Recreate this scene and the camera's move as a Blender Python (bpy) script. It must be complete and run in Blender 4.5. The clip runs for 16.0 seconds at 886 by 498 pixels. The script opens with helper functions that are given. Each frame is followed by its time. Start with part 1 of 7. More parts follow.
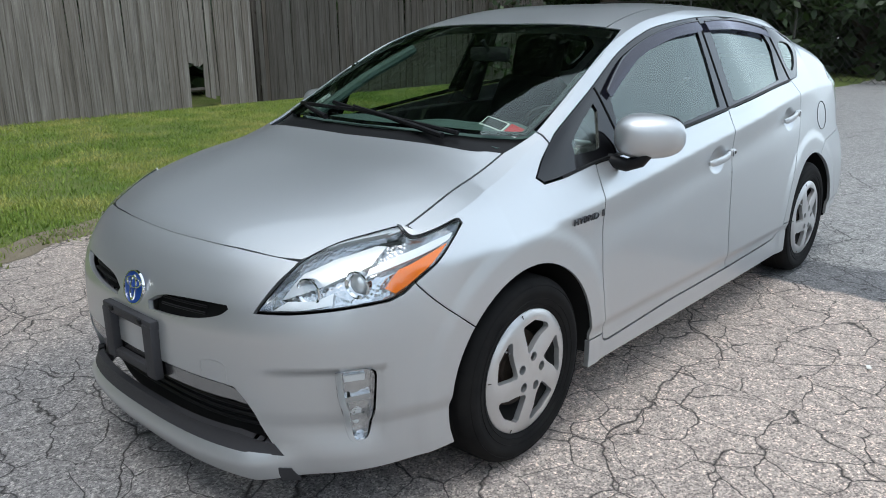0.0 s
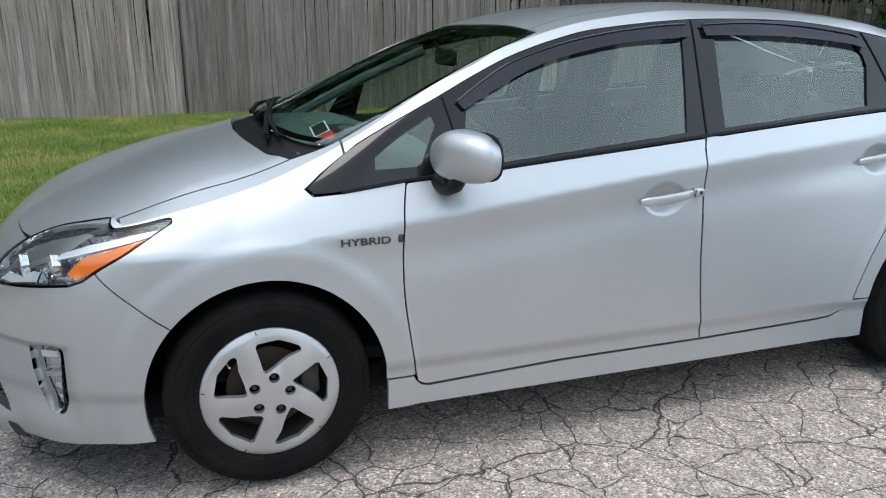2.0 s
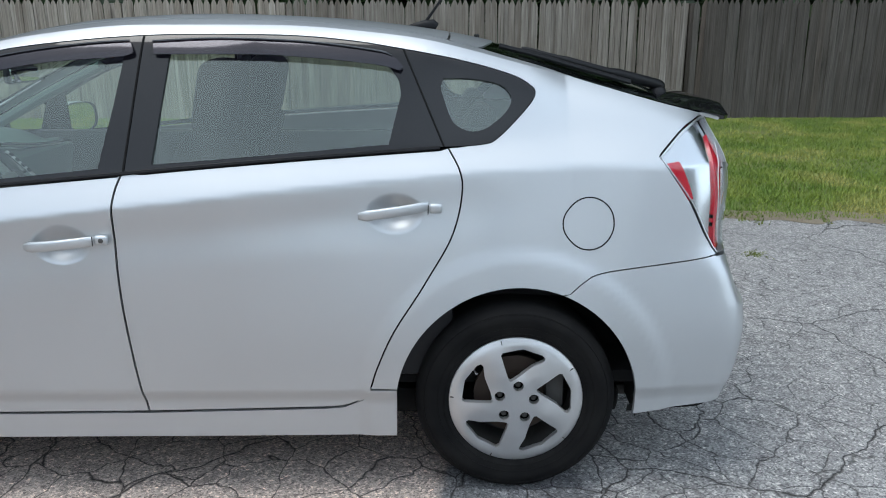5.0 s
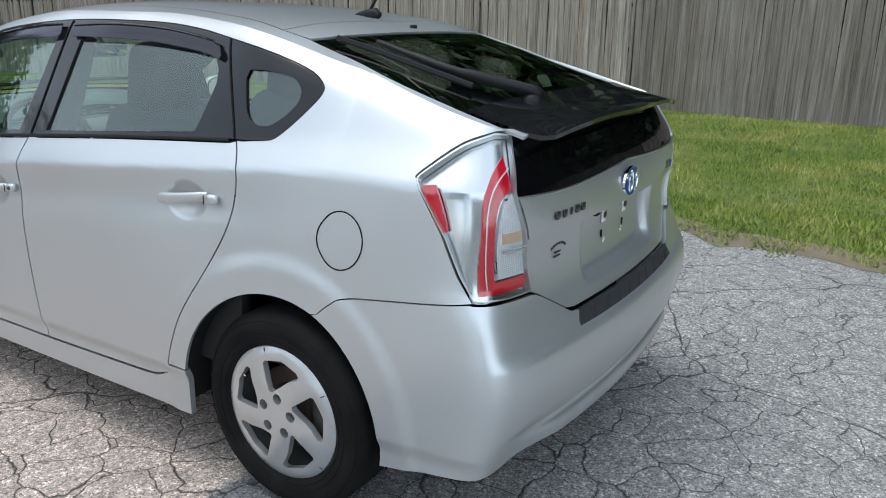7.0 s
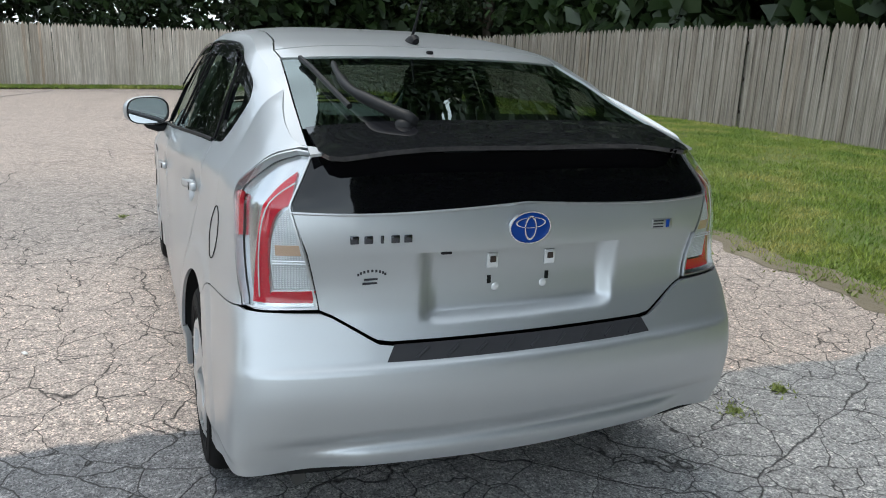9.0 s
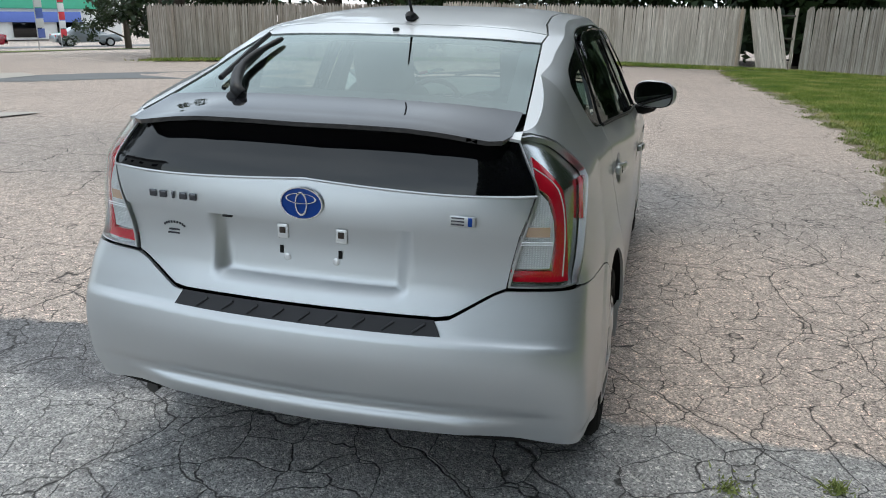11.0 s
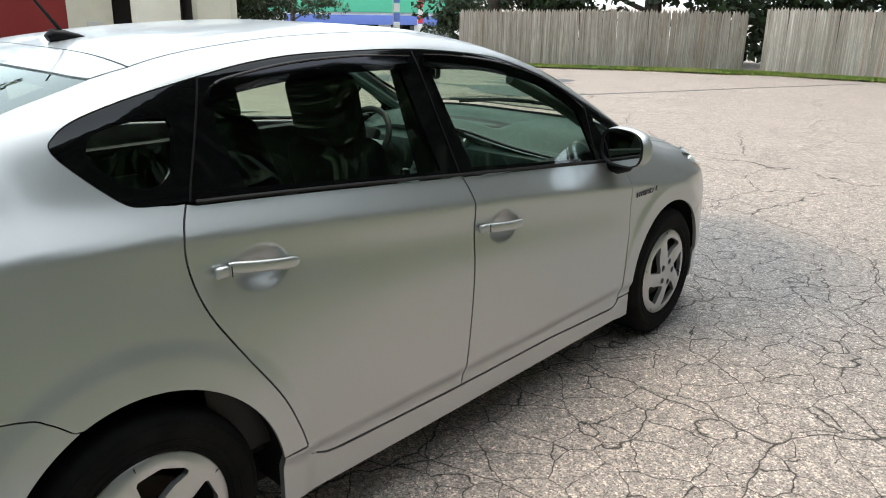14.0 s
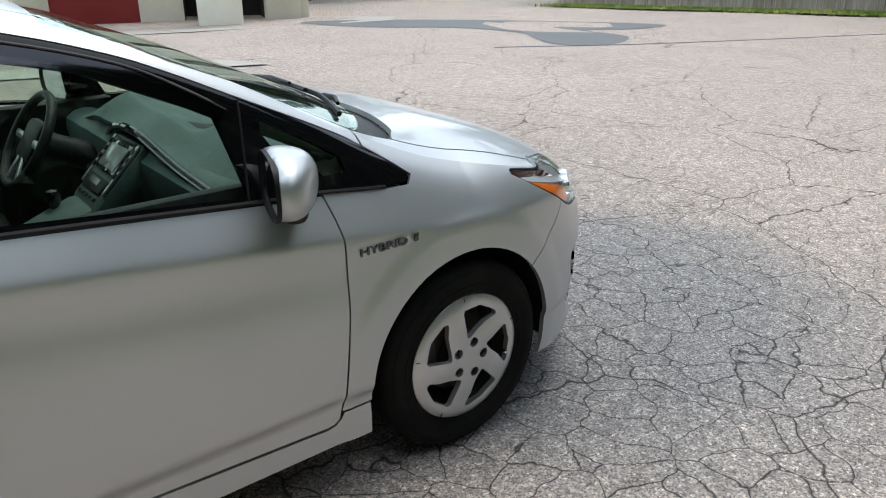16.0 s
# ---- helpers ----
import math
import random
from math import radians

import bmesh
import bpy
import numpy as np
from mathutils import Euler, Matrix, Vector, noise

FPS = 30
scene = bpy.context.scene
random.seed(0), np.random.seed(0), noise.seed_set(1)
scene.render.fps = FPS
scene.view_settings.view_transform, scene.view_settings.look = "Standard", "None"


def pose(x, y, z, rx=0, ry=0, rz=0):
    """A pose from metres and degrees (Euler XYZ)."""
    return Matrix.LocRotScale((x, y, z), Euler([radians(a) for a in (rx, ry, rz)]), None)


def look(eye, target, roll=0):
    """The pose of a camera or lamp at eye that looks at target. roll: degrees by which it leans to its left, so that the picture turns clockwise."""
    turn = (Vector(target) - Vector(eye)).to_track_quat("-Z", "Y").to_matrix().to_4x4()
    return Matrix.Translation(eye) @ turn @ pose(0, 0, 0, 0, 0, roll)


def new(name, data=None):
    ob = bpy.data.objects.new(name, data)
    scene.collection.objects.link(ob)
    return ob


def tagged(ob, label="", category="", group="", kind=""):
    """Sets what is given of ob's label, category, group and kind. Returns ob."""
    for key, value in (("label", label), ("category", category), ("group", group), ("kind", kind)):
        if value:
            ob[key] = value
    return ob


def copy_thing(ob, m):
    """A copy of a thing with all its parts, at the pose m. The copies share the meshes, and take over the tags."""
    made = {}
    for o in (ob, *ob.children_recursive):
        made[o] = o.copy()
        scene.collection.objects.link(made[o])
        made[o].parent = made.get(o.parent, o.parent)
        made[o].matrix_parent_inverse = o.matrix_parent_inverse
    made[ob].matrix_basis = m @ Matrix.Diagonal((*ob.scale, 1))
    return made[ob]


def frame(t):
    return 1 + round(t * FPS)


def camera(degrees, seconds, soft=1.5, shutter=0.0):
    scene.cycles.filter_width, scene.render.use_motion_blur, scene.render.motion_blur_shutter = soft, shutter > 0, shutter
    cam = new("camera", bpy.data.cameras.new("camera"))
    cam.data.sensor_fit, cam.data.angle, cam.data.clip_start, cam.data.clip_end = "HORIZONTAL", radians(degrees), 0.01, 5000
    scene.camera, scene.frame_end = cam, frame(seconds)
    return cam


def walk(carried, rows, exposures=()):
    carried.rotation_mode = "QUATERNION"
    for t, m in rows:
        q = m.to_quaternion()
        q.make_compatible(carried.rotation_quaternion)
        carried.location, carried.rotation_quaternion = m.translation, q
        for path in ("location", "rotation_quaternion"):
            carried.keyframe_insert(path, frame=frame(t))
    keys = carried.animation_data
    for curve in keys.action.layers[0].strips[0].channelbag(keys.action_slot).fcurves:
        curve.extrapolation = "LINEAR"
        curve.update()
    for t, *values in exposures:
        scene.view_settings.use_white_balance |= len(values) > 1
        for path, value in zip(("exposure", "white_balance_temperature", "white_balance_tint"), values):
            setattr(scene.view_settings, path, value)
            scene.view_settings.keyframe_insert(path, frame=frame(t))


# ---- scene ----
cam = camera(59.61, 16.0, soft=1.0)
walk(cam, [
    (0.0, pose(3.235, 2.215, 1.411, 73.67, 0.58, 132.35)),
    (0.5, pose(2.847, 2.442, 1.406, 73.48, 0.26, 139.39)),
    (1.0, pose(2.428, 2.777, 1.439, 73.15, 0.30, 148.00)),
    (1.5, pose(1.989, 2.908, 1.415, 73.33, 0.03, 155.32)),
    (2.0, pose(1.550, 3.058, 1.393, 73.96, -0.21, 161.21)),
    (2.5, pose(1.148, 3.149, 1.406, 74.42, -0.54, 165.57)),
    (3.0, pose(0.724, 3.131, 1.404, 75.09, -0.86, 168.12)),
    (3.5, pose(0.250, 3.164, 1.404, 75.05, -0.69, 170.13)),
    (4.0, pose(-0.205, 3.167, 1.406, 74.75, -0.40, 172.81)),
    (4.5, pose(-0.634, 3.084, 1.423, 74.47, -0.16, 175.40)),
    (5.0, pose(-1.112, 3.042, 1.428, 74.35, 0.09, 179.83)),
    (5.2, pose(-1.287, 2.992, 1.457, 73.50, 0.01, 182.32)),
    (7.3, pose(-3.092, 2.210, 1.458, 73.74, -1.22, 217.91)),
    (7.5, pose(-3.253, 2.127, 1.456, 74.03, -1.47, 221.76)),
    (8.0, pose(-3.537, 1.785, 1.467, 73.44, -1.75, 231.63)),
    (8.2, pose(-3.626, 1.658, 1.461, 74.06, -2.08, 234.60)),
    (10.3, pose(-4.092, -0.279, 1.488, 73.05, -0.88, 273.22)),
    (10.5, pose(-4.050, -0.469, 1.503, 72.85, -1.05, 276.74)),
    (11.0, pose(-3.990, -0.927, 1.514, 72.23, -1.00, 285.37)),
    (11.5, pose(-3.834, -1.276, 1.506, 71.84, -1.29, 292.91)),
    (12.0, pose(-3.572, -1.587, 1.526, 71.40, -1.56, 299.37)),
    (12.5, pose(-3.298, -1.915, 1.550, 71.52, -1.47, 304.65)),
    (13.0, pose(-2.933, -2.101, 1.560, 71.89, -1.48, 308.26)),
    (13.5, pose(-2.531, -2.293, 1.576, 72.10, -1.38, 310.34)),
    (14.0, pose(-2.088, -2.399, 1.576, 72.12, -0.96, 311.34)),
    (14.5, pose(-1.597, -2.416, 1.580, 71.78, -0.41, 311.86)),
    (15.0, pose(-1.058, -2.471, 1.569, 70.81, -0.17, 313.34)),
    (15.2, pose(-0.838, -2.462, 1.558, 70.44, -0.00, 314.18)),
    (15.5, pose(-0.532, -2.450, 1.551, 69.63, 0.10, 316.15)),
    (16.0, pose(-0.045, -2.473, 1.546, 67.98, 0.28, 321.09)),
], exposures=[(0.0, 1.10, 6180, 6.8), (2.5, 1.11, 6120, 7.0), (5.2, 1.06, 6090, 7.2), (8.0, 1.28, 6370, 6.4), (10.5, 1.0, 6440, 6.4), (12.5, 1.13, 6460, 5.4), (13.4, 1.30, 6440, 5.6), (14.2, 1.57, 6740, 5.4), (15.0, 1.48, 6420, 6.6), (16.0, 1.33, 6330, 6.6)])

# ---- light: an overcast bright day, the open sky over the car's left side ----
world = bpy.data.worlds.new("world")
scene.world = world
world.use_nodes = True
wt = world.node_tree
sky = wt.nodes.new("ShaderNodeTexSky")
sky.sky_type, sky.sun_disc = "NISHITA", False
sky.sun_elevation, sky.sun_rotation = radians(70), radians(62)
sky.air_density, sky.dust_density, sky.ozone_density = 1.0, 3.0, 1.0
soft_sky = wt.nodes.new("ShaderNodeMix")
soft_sky.data_type = "RGBA"
soft_sky.inputs[0].default_value = 0.62
cloud_noise = wt.nodes.new("ShaderNodeTexNoise")
cloud_noise.inputs["Scale"].default_value = 2.2
cloud_noise.inputs["Detail"].default_value = 5
cloud_ramp = wt.nodes.new("ShaderNodeValToRGB")
cloud_ramp.color_ramp.elements[0].position, cloud_ramp.color_ramp.elements[0].color = 0.35, (5.3, 5.95, 6.55, 1)
cloud_ramp.color_ramp.elements[1].position, cloud_ramp.color_ramp.elements[1].color = 0.68, (8.9, 9.6, 10.15, 1)
sky_way = wt.nodes.new("ShaderNodeTexCoord")
wt.links.new(sky_way.outputs["Generated"], cloud_noise.inputs["Vector"])
wt.links.new(cloud_noise.outputs["Fac"], cloud_ramp.inputs["Fac"])
wt.links.new(sky.outputs[0], soft_sky.inputs[6])
wt.links.new(cloud_ramp.outputs["Color"], soft_sky.inputs[7])
glow_dot = wt.nodes.new("ShaderNodeVectorMath")
glow_dot.operation = "DOT_PRODUCT"
glow_dot.inputs[1].default_value = (0.30, 0.16, 0.94)
wt.links.new(sky_way.outputs["Generated"], glow_dot.inputs[0])
glow = wt.nodes.new("ShaderNodeMapRange")
glow.interpolation_type = "SMOOTHSTEP"
glow.inputs["From Min"].default_value, glow.inputs["From Max"].default_value = 0.1, 1.0
glow.inputs["To Min"].default_value, glow.inputs["To Max"].default_value = 1.0, 0.60
wt.links.new(glow_dot.outputs["Value"], glow.inputs["Value"])
bright = wt.nodes.new("ShaderNodeVectorMath")
bright.operation = "SCALE"
wt.links.new(soft_sky.outputs[2], bright.inputs[0])
wt.links.new(glow.outputs[0], bright.inputs["Scale"])
wt.links.new(bright.outputs[0], wt.nodes["Background"].inputs["Color"])
wt.nodes["Background"].inputs["Strength"].default_value = 0.144
sun = new("sun", bpy.data.lights.new("sun", "SUN"))
sun.data.energy, sun.data.angle, sun.data.color = 0.5, radians(26), (1.0, 0.96, 0.90)
sun.matrix_world = look((3.0, 1.6, 9.4), (0, 0, 0))


# ---- materials ----
def shader(name, colour, rough=0.5, metal=0.0, coat=0.0, **more):
    """A principled material; returns it with its tree and shader node."""
    m = bpy.data.materials.new(name)
    m.use_nodes = True
    b = m.node_tree.nodes["Principled BSDF"]
    b.inputs["Base Color"].default_value = (*colour, 1)
    b.inputs["Roughness"].default_value = rough
    b.inputs["Metallic"].default_value = metal
    b.inputs["Coat Weight"].default_value = coat
    for key, value in more.items():
        b.inputs[key.replace("_", " ")].default_value = value
    return m, m.node_tree, b


def node(tree, kind, **values):
    n = tree.nodes.new(kind)
    for key, value in values.items():
        n.inputs[key.replace("_", " ")].default_value = value
    return n


def place_of(tree, scale=(1, 1, 1), world_space=True):
    """World or object coordinates in metres."""
    c = node(tree, "ShaderNodeNewGeometry" if world_space else "ShaderNodeTexCoord")
    mp = node(tree, "ShaderNodeMapping", Scale=scale)
    tree.links.new(c.outputs["Position" if world_space else "Object"], mp.inputs["Vector"])
    return mp.outputs["Vector"]


def noise_of(tree, vec, scale, detail=4.0, rough=0.55):
    n = node(tree, "ShaderNodeTexNoise", Scale=scale, Detail=detail, Roughness=rough)
    tree.links.new(vec, n.inputs["Vector"])
    return n.outputs["Fac"]


def ramp_of(tree, fac, *stops):
    r = node(tree, "ShaderNodeValToRGB")
    while len(r.color_ramp.elements) < len(stops):
        r.color_ramp.elements.new(0.5)
    for e, (p, c) in zip(r.color_ramp.elements, stops):
        e.position, e.color = p, (*c, 1) if len(c) == 3 else c
    tree.links.new(fac, r.inputs["Fac"])
    return r.outputs["Color"]


def mix_of(tree, fac, a, b, mode="MIX"):
    m = node(tree, "ShaderNodeMix")
    m.data_type, m.blend_type = "RGBA", mode
    for value, slot in ((fac, 0), (a, 6), (b, 7)):
        if isinstance(value, (int, float)):
            m.inputs[slot].default_value = value
        elif isinstance(value, tuple):
            m.inputs[slot].default_value = (*value, 1)
        else:
            tree.links.new(value, m.inputs[slot])
    return m.outputs[2]


def maths(tree, op, a, b=0.0, clamp=False):
    m = node(tree, "ShaderNodeMath")
    m.operation, m.use_clamp = op, clamp
    for value, slot in ((a, 0), (b, 1)):
        if isinstance(value, (int, float)):
            m.inputs[slot].default_value = value
        else:
            tree.links.new(value, m.inputs[slot])
    return m.outputs[0]


def bump_of(tree, shade, height, strength=0.3, distance=0.01):
    b = node(tree, "ShaderNodeBump", Strength=strength, Distance=distance)
    tree.links.new(height, b.inputs["Height"])
    tree.links.new(b.outputs["Normal"], shade.inputs["Normal"])


def paint_material():
    m, t, b = shader("silver_paint", (0.55, 0.567, 0.58), 0.42, 0.76, 0.65, Coat_Roughness=0.05)
    v = place_of(t)
    flake = noise_of(t, v, 900, 1)
    dust = noise_of(t, v, 3.5, 6)
    t.links.new(mix_of(t, dust, (0.525, 0.547, 0.563), (0.562, 0.58, 0.594)), b.inputs["Base Color"])
    r = node(t, "ShaderNodeMapRange", From_Min=0.3, From_Max=0.7, To_Min=0.385, To_Max=0.465)
    t.links.new(maths(t, "ADD", maths(t, "MULTIPLY", dust, 0.7), maths(t, "MULTIPLY", flake, 0.3)), r.inputs["Value"])
    t.links.new(r.outputs[0], b.inputs["Roughness"])
    bump_of(t, b, flake, 0.02, 0.001)
    return m


def plastic(name, colour, rough=0.5, grain=300, depth=0.15):
    m, t, b = shader(name, colour, rough, Specular_IOR_Level=0.28)
    v = place_of(t)
    n = noise_of(t, v, grain, 2)
    big = noise_of(t, v, 5, 5)
    t.links.new(mix_of(t, big, tuple(c * 0.8 for c in colour), tuple(min(1, c * 1.25) for c in colour)), b.inputs["Base Color"])
    bump_of(t, b, n, depth, 0.001)
    return m


def glass_material(name, tint, ior=1.75, rough=0.0, sheen=(0.88, 0.97, 0.92)):
    """Thin tinted glass: what lies behind shows through, with Fresnel gloss on top."""
    m = bpy.data.materials.new(name)
    m.use_nodes = True
    t = m.node_tree
    t.nodes.remove(t.nodes["Principled BSDF"])
    clear = node(t, "ShaderNodeBsdfTransparent", Color=(*tint, 1))
    gloss = node(t, "ShaderNodeBsdfGlossy", Roughness=rough, Color=(*sheen, 1))
    face_on = ((ior - 1) / (ior + 1)) ** 2
    slant = node(t, "ShaderNodeLayerWeight", Blend=0.5)
    f = maths(t, "ADD", maths(t, "MULTIPLY", maths(t, "POWER", slant.outputs["Facing"], 5.0), 1 - face_on), face_on, True)
    mx = node(t, "ShaderNodeMixShader")
    t.links.new(f, mx.inputs[0])
    t.links.new(clear.outputs[0], mx.inputs[1])
    t.links.new(gloss.outputs[0], mx.inputs[2])
    t.links.new(mx.outputs[0], t.nodes["Material Output"].inputs["Surface"])
    return m


def off_grain(tree, vec):
    """The same place with each grain drawn a little out of shape."""
    bend = node(tree, "ShaderNodeTexNoise", Scale=60.0, Detail=2.0)
    tree.links.new(vec, bend.inputs["Vector"])
    out = node(tree, "ShaderNodeMix")
    out.data_type, out.blend_type = "RGBA", "LINEAR_LIGHT"
    out.inputs[0].default_value = 0.006
    tree.links.new(vec, out.inputs[6])
    tree.links.new(bend.outputs["Color"], out.inputs[7])
    return out.outputs[2]


def asphalt_material():
    m, t, b = shader("old_asphalt", (0.2, 0.19, 0.18), 0.9)
    v = place_of(t)
    sep = node(t, "ShaderNodeSeparateXYZ")
    t.links.new(v, sep.inputs[0])
    x, y = sep.outputs[0], sep.outputs[1]
    wob = noise_of(t, v, 1.3, 6, 0.6)
    big = noise_of(t, v, 0.35, 5, 0.6)
    stone = node(t, "ShaderNodeTexVoronoi", Scale=170.0)
    t.links.new(v, stone.inputs["Vector"])
    fine = noise_of(t, v, 260, 3, 0.7)
    chip = node(t, "ShaderNodeSeparateColor")
    t.links.new(stone.outputs["Color"], chip.inputs[0])
    speck = ramp_of(t, maths(t, "ADD", maths(t, "MULTIPLY", chip.outputs[0], 0.62), maths(t, "MULTIPLY", fine, 0.38)),
                    (0.20, (0.42, 0.41, 0.42)), (0.36, (0.80, 0.79, 0.79)), (0.52, (1.02, 1.02, 1.02)), (0.70, (1.25, 1.24, 1.22)), (0.82, (1.75, 1.72, 1.68)))
    pale = mix_of(t, big, (0.365, 0.309, 0.273), (0.51, 0.432, 0.38))
    grey = mix_of(t, wob, (0.25, 0.25, 0.248), (0.355, 0.352, 0.345))
    brown = mix_of(t, wob, (0.21, 0.198, 0.19), (0.33, 0.308, 0.292))
    # the newer grey strip behind the rear axle, and worn grey ground towards the nose
    edge_x = maths(t, "ADD", x, maths(t, "MULTIPLY", wob, 0.5))
    strip = node(t, "ShaderNodeMapRange", From_Min=-0.94, From_Max=-0.98)
    set_back = node(t, "ShaderNodeMapRange", From_Min=-0.3, From_Max=-1.2, To_Min=0.0, To_Max=0.1)
    t.links.new(y, set_back.inputs["Value"])
    t.links.new(maths(t, "ADD", edge_x, set_back.outputs[0]), strip.inputs["Value"])
    worn = node(t, "ShaderNodeMapRange", From_Min=1.6, From_Max=2.6)
    t.links.new(maths(t, "ADD", x, maths(t, "MULTIPLY", big, 1.5)), worn.inputs["Value"])
    worn2 = node(t, "ShaderNodeMapRange", From_Min=6.0, From_Max=4.2)
    t.links.new(maths(t, "ADD", x, maths(t, "MULTIPLY", big, 1.5)), worn2.inputs["Value"])
    near = maths(t, "MULTIPLY", maths(t, "MULTIPLY", worn.outputs[0], worn2.outputs[0]), 0.5)
    base = mix_of(t, near, pale, brown)
    base = mix_of(t, strip.outputs[0], base, grey)
    # crumbled dark ground before the nose
    flat_ = node(t, "ShaderNodeMapping", Scale=(1 / 1.35, 1 / 1.25, 0.0), Location=(-2.35 / 1.35, 0.35 / 1.25, 0.0))
    t.links.new(v, flat_.inputs["Vector"])
    far = node(t, "ShaderNodeVectorMath")
    far.operation = "LENGTH"
    t.links.new(flat_.outputs["Vector"], far.inputs[0])
    zone = node(t, "ShaderNodeMapRange", From_Min=1.55, From_Max=1.05)
    t.links.new(maths(t, "ADD", far.outputs["Value"], maths(t, "MULTIPLY", wob, 0.75)), zone.inputs["Value"])
    base = mix_of(t, maths(t, "MULTIPLY", zone.outputs[0], 0.85), base, (0.225, 0.222, 0.224))
    patch = node(t, "ShaderNodeMapRange", From_Min=-0.84, From_Max=-0.88)
    t.links.new(edge_x, patch.inputs["Value"])
    p2 = node(t, "ShaderNodeMapRange", From_Min=0.75, From_Max=0.85)
    t.links.new(maths(t, "ADD", y, maths(t, "MULTIPLY", wob, 0.3)), p2.inputs["Value"])
    p3 = node(t, "ShaderNodeMapRange", From_Min=-1.40, From_Max=-1.30)
    t.links.new(edge_x, p3.inputs["Value"])
    dark = maths(t, "MULTIPLY", maths(t, "MULTIPLY", patch.outputs[0], p2.outputs[0]), p3.outputs[0])
    base = mix_of(t, dark, base, (0.15, 0.153, 0.16))
    base = mix_of(t, 1.0, base, speck, "MULTIPLY")
    # pale stone grains showing on the worn face
    grain = node(t, "ShaderNodeTexVoronoi", Scale=95.0)
    t.links.new(off_grain(t, v), grain.inputs["Vector"])
    worn_chip = node(t, "ShaderNodeSeparateColor")
    t.links.new(grain.outputs["Color"], worn_chip.inputs[0])
    grains = ramp_of(t, worn_chip.outputs[1], (0.10, (0.66, 0.66, 0.67)), (0.50, (0.93, 0.93, 0.93)), (0.80, (1.04, 1.04, 1.04)), (0.86, (1.62, 1.60, 1.57)), (1.0, (2.0, 1.97, 1.93)))
    base = mix_of(t, 0.56, base, grains, "MULTIPLY")
    mottle = ramp_of(t, noise_of(t, v, 14, 5, 0.75), (0.34, (0.78, 0.77, 0.77)), (0.5, (1.0, 1.0, 1.0)), (0.66, (1.2, 1.19, 1.18)))
    base = mix_of(t, 1.0, base, mottle, "MULTIPLY")
    # alligator cracks, bent by noise
    bend = node(t, "ShaderNodeTexNoise", Scale=4.2, Detail=3.0)
    t.links.new(v, bend.inputs["Vector"])
    off = node(t, "ShaderNodeMix")
    off.data_type, off.blend_type = "RGBA", "LINEAR_LIGHT"
    off.inputs[0].default_value = 0.075
    t.links.new(v, off.inputs[6])
    t.links.new(bend.outputs["Color"], off.inputs[7])
    cracks = []
    for scale, wide in ((5.0, 0.0165), (0.75, 0.0042)):
        vo = node(t, "ShaderNodeTexVoronoi", Scale=scale)
        vo.feature = "DISTANCE_TO_EDGE"
        t.links.new(off.outputs[2], vo.inputs["Vector"])
        thin = maths(t, "MULTIPLY", noise_of(t, v, 2.0, 3), wide * 2.2)
        q = node(t, "ShaderNodeMapRange", From_Min=0.0, To_Min=1.0, To_Max=0.0)
        t.links.new(vo.outputs["Distance"], q.inputs["Value"])
        t.links.new(thin, q.inputs["From Max"])
        cracks.append(q.outputs[0])
    patchy = node(t, "ShaderNodeMapRange", From_Min=0.20, From_Max=0.36)
    t.links.new(noise_of(t, v, 0.55, 4), patchy.inputs["Value"])
    # the fine net of cracks thins out away from the old parking places
    centre = node(t, "ShaderNodeMapping", Scale=(1.0, 1.0, 0.0), Location=(-0.6, 0.4, 0.0))
    t.links.new(v, centre.inputs["Vector"])
    away = node(t, "ShaderNodeVectorMath")
    away.operation = "LENGTH"
    t.links.new(centre.outputs["Vector"], away.inputs[0])
    thick = node(t, "ShaderNodeMapRange", From_Min=7.6, From_Max=4.2)
    t.links.new(maths(t, "ADD", away.outputs["Value"], maths(t, "MULTIPLY", big, 3.0)), thick.inputs["Value"])
    net = maths(t, "MULTIPLY", cracks[0], maths(t, "MULTIPLY", patchy.outputs[0], thick.outputs[0]))
    crack = maths(t, "MAXIMUM", net, cracks[1], True)
    base = mix_of(t, maths(t, "MULTIPLY", crack, 0.96), base, (0.014, 0.013, 0.012))
    t.links.new(base, b.inputs["Base Color"])
    height = maths(t, "SUBTRACT", maths(t, "ADD", maths(t, "MULTIPLY", stone.outputs["Distance"], -0.7), maths(t, "MULTIPLY", fine, 0.5)), maths(t, "MULTIPLY", crack, 2.5))
    bump_of(t, b, height, 0.55, 0.006)
    return m


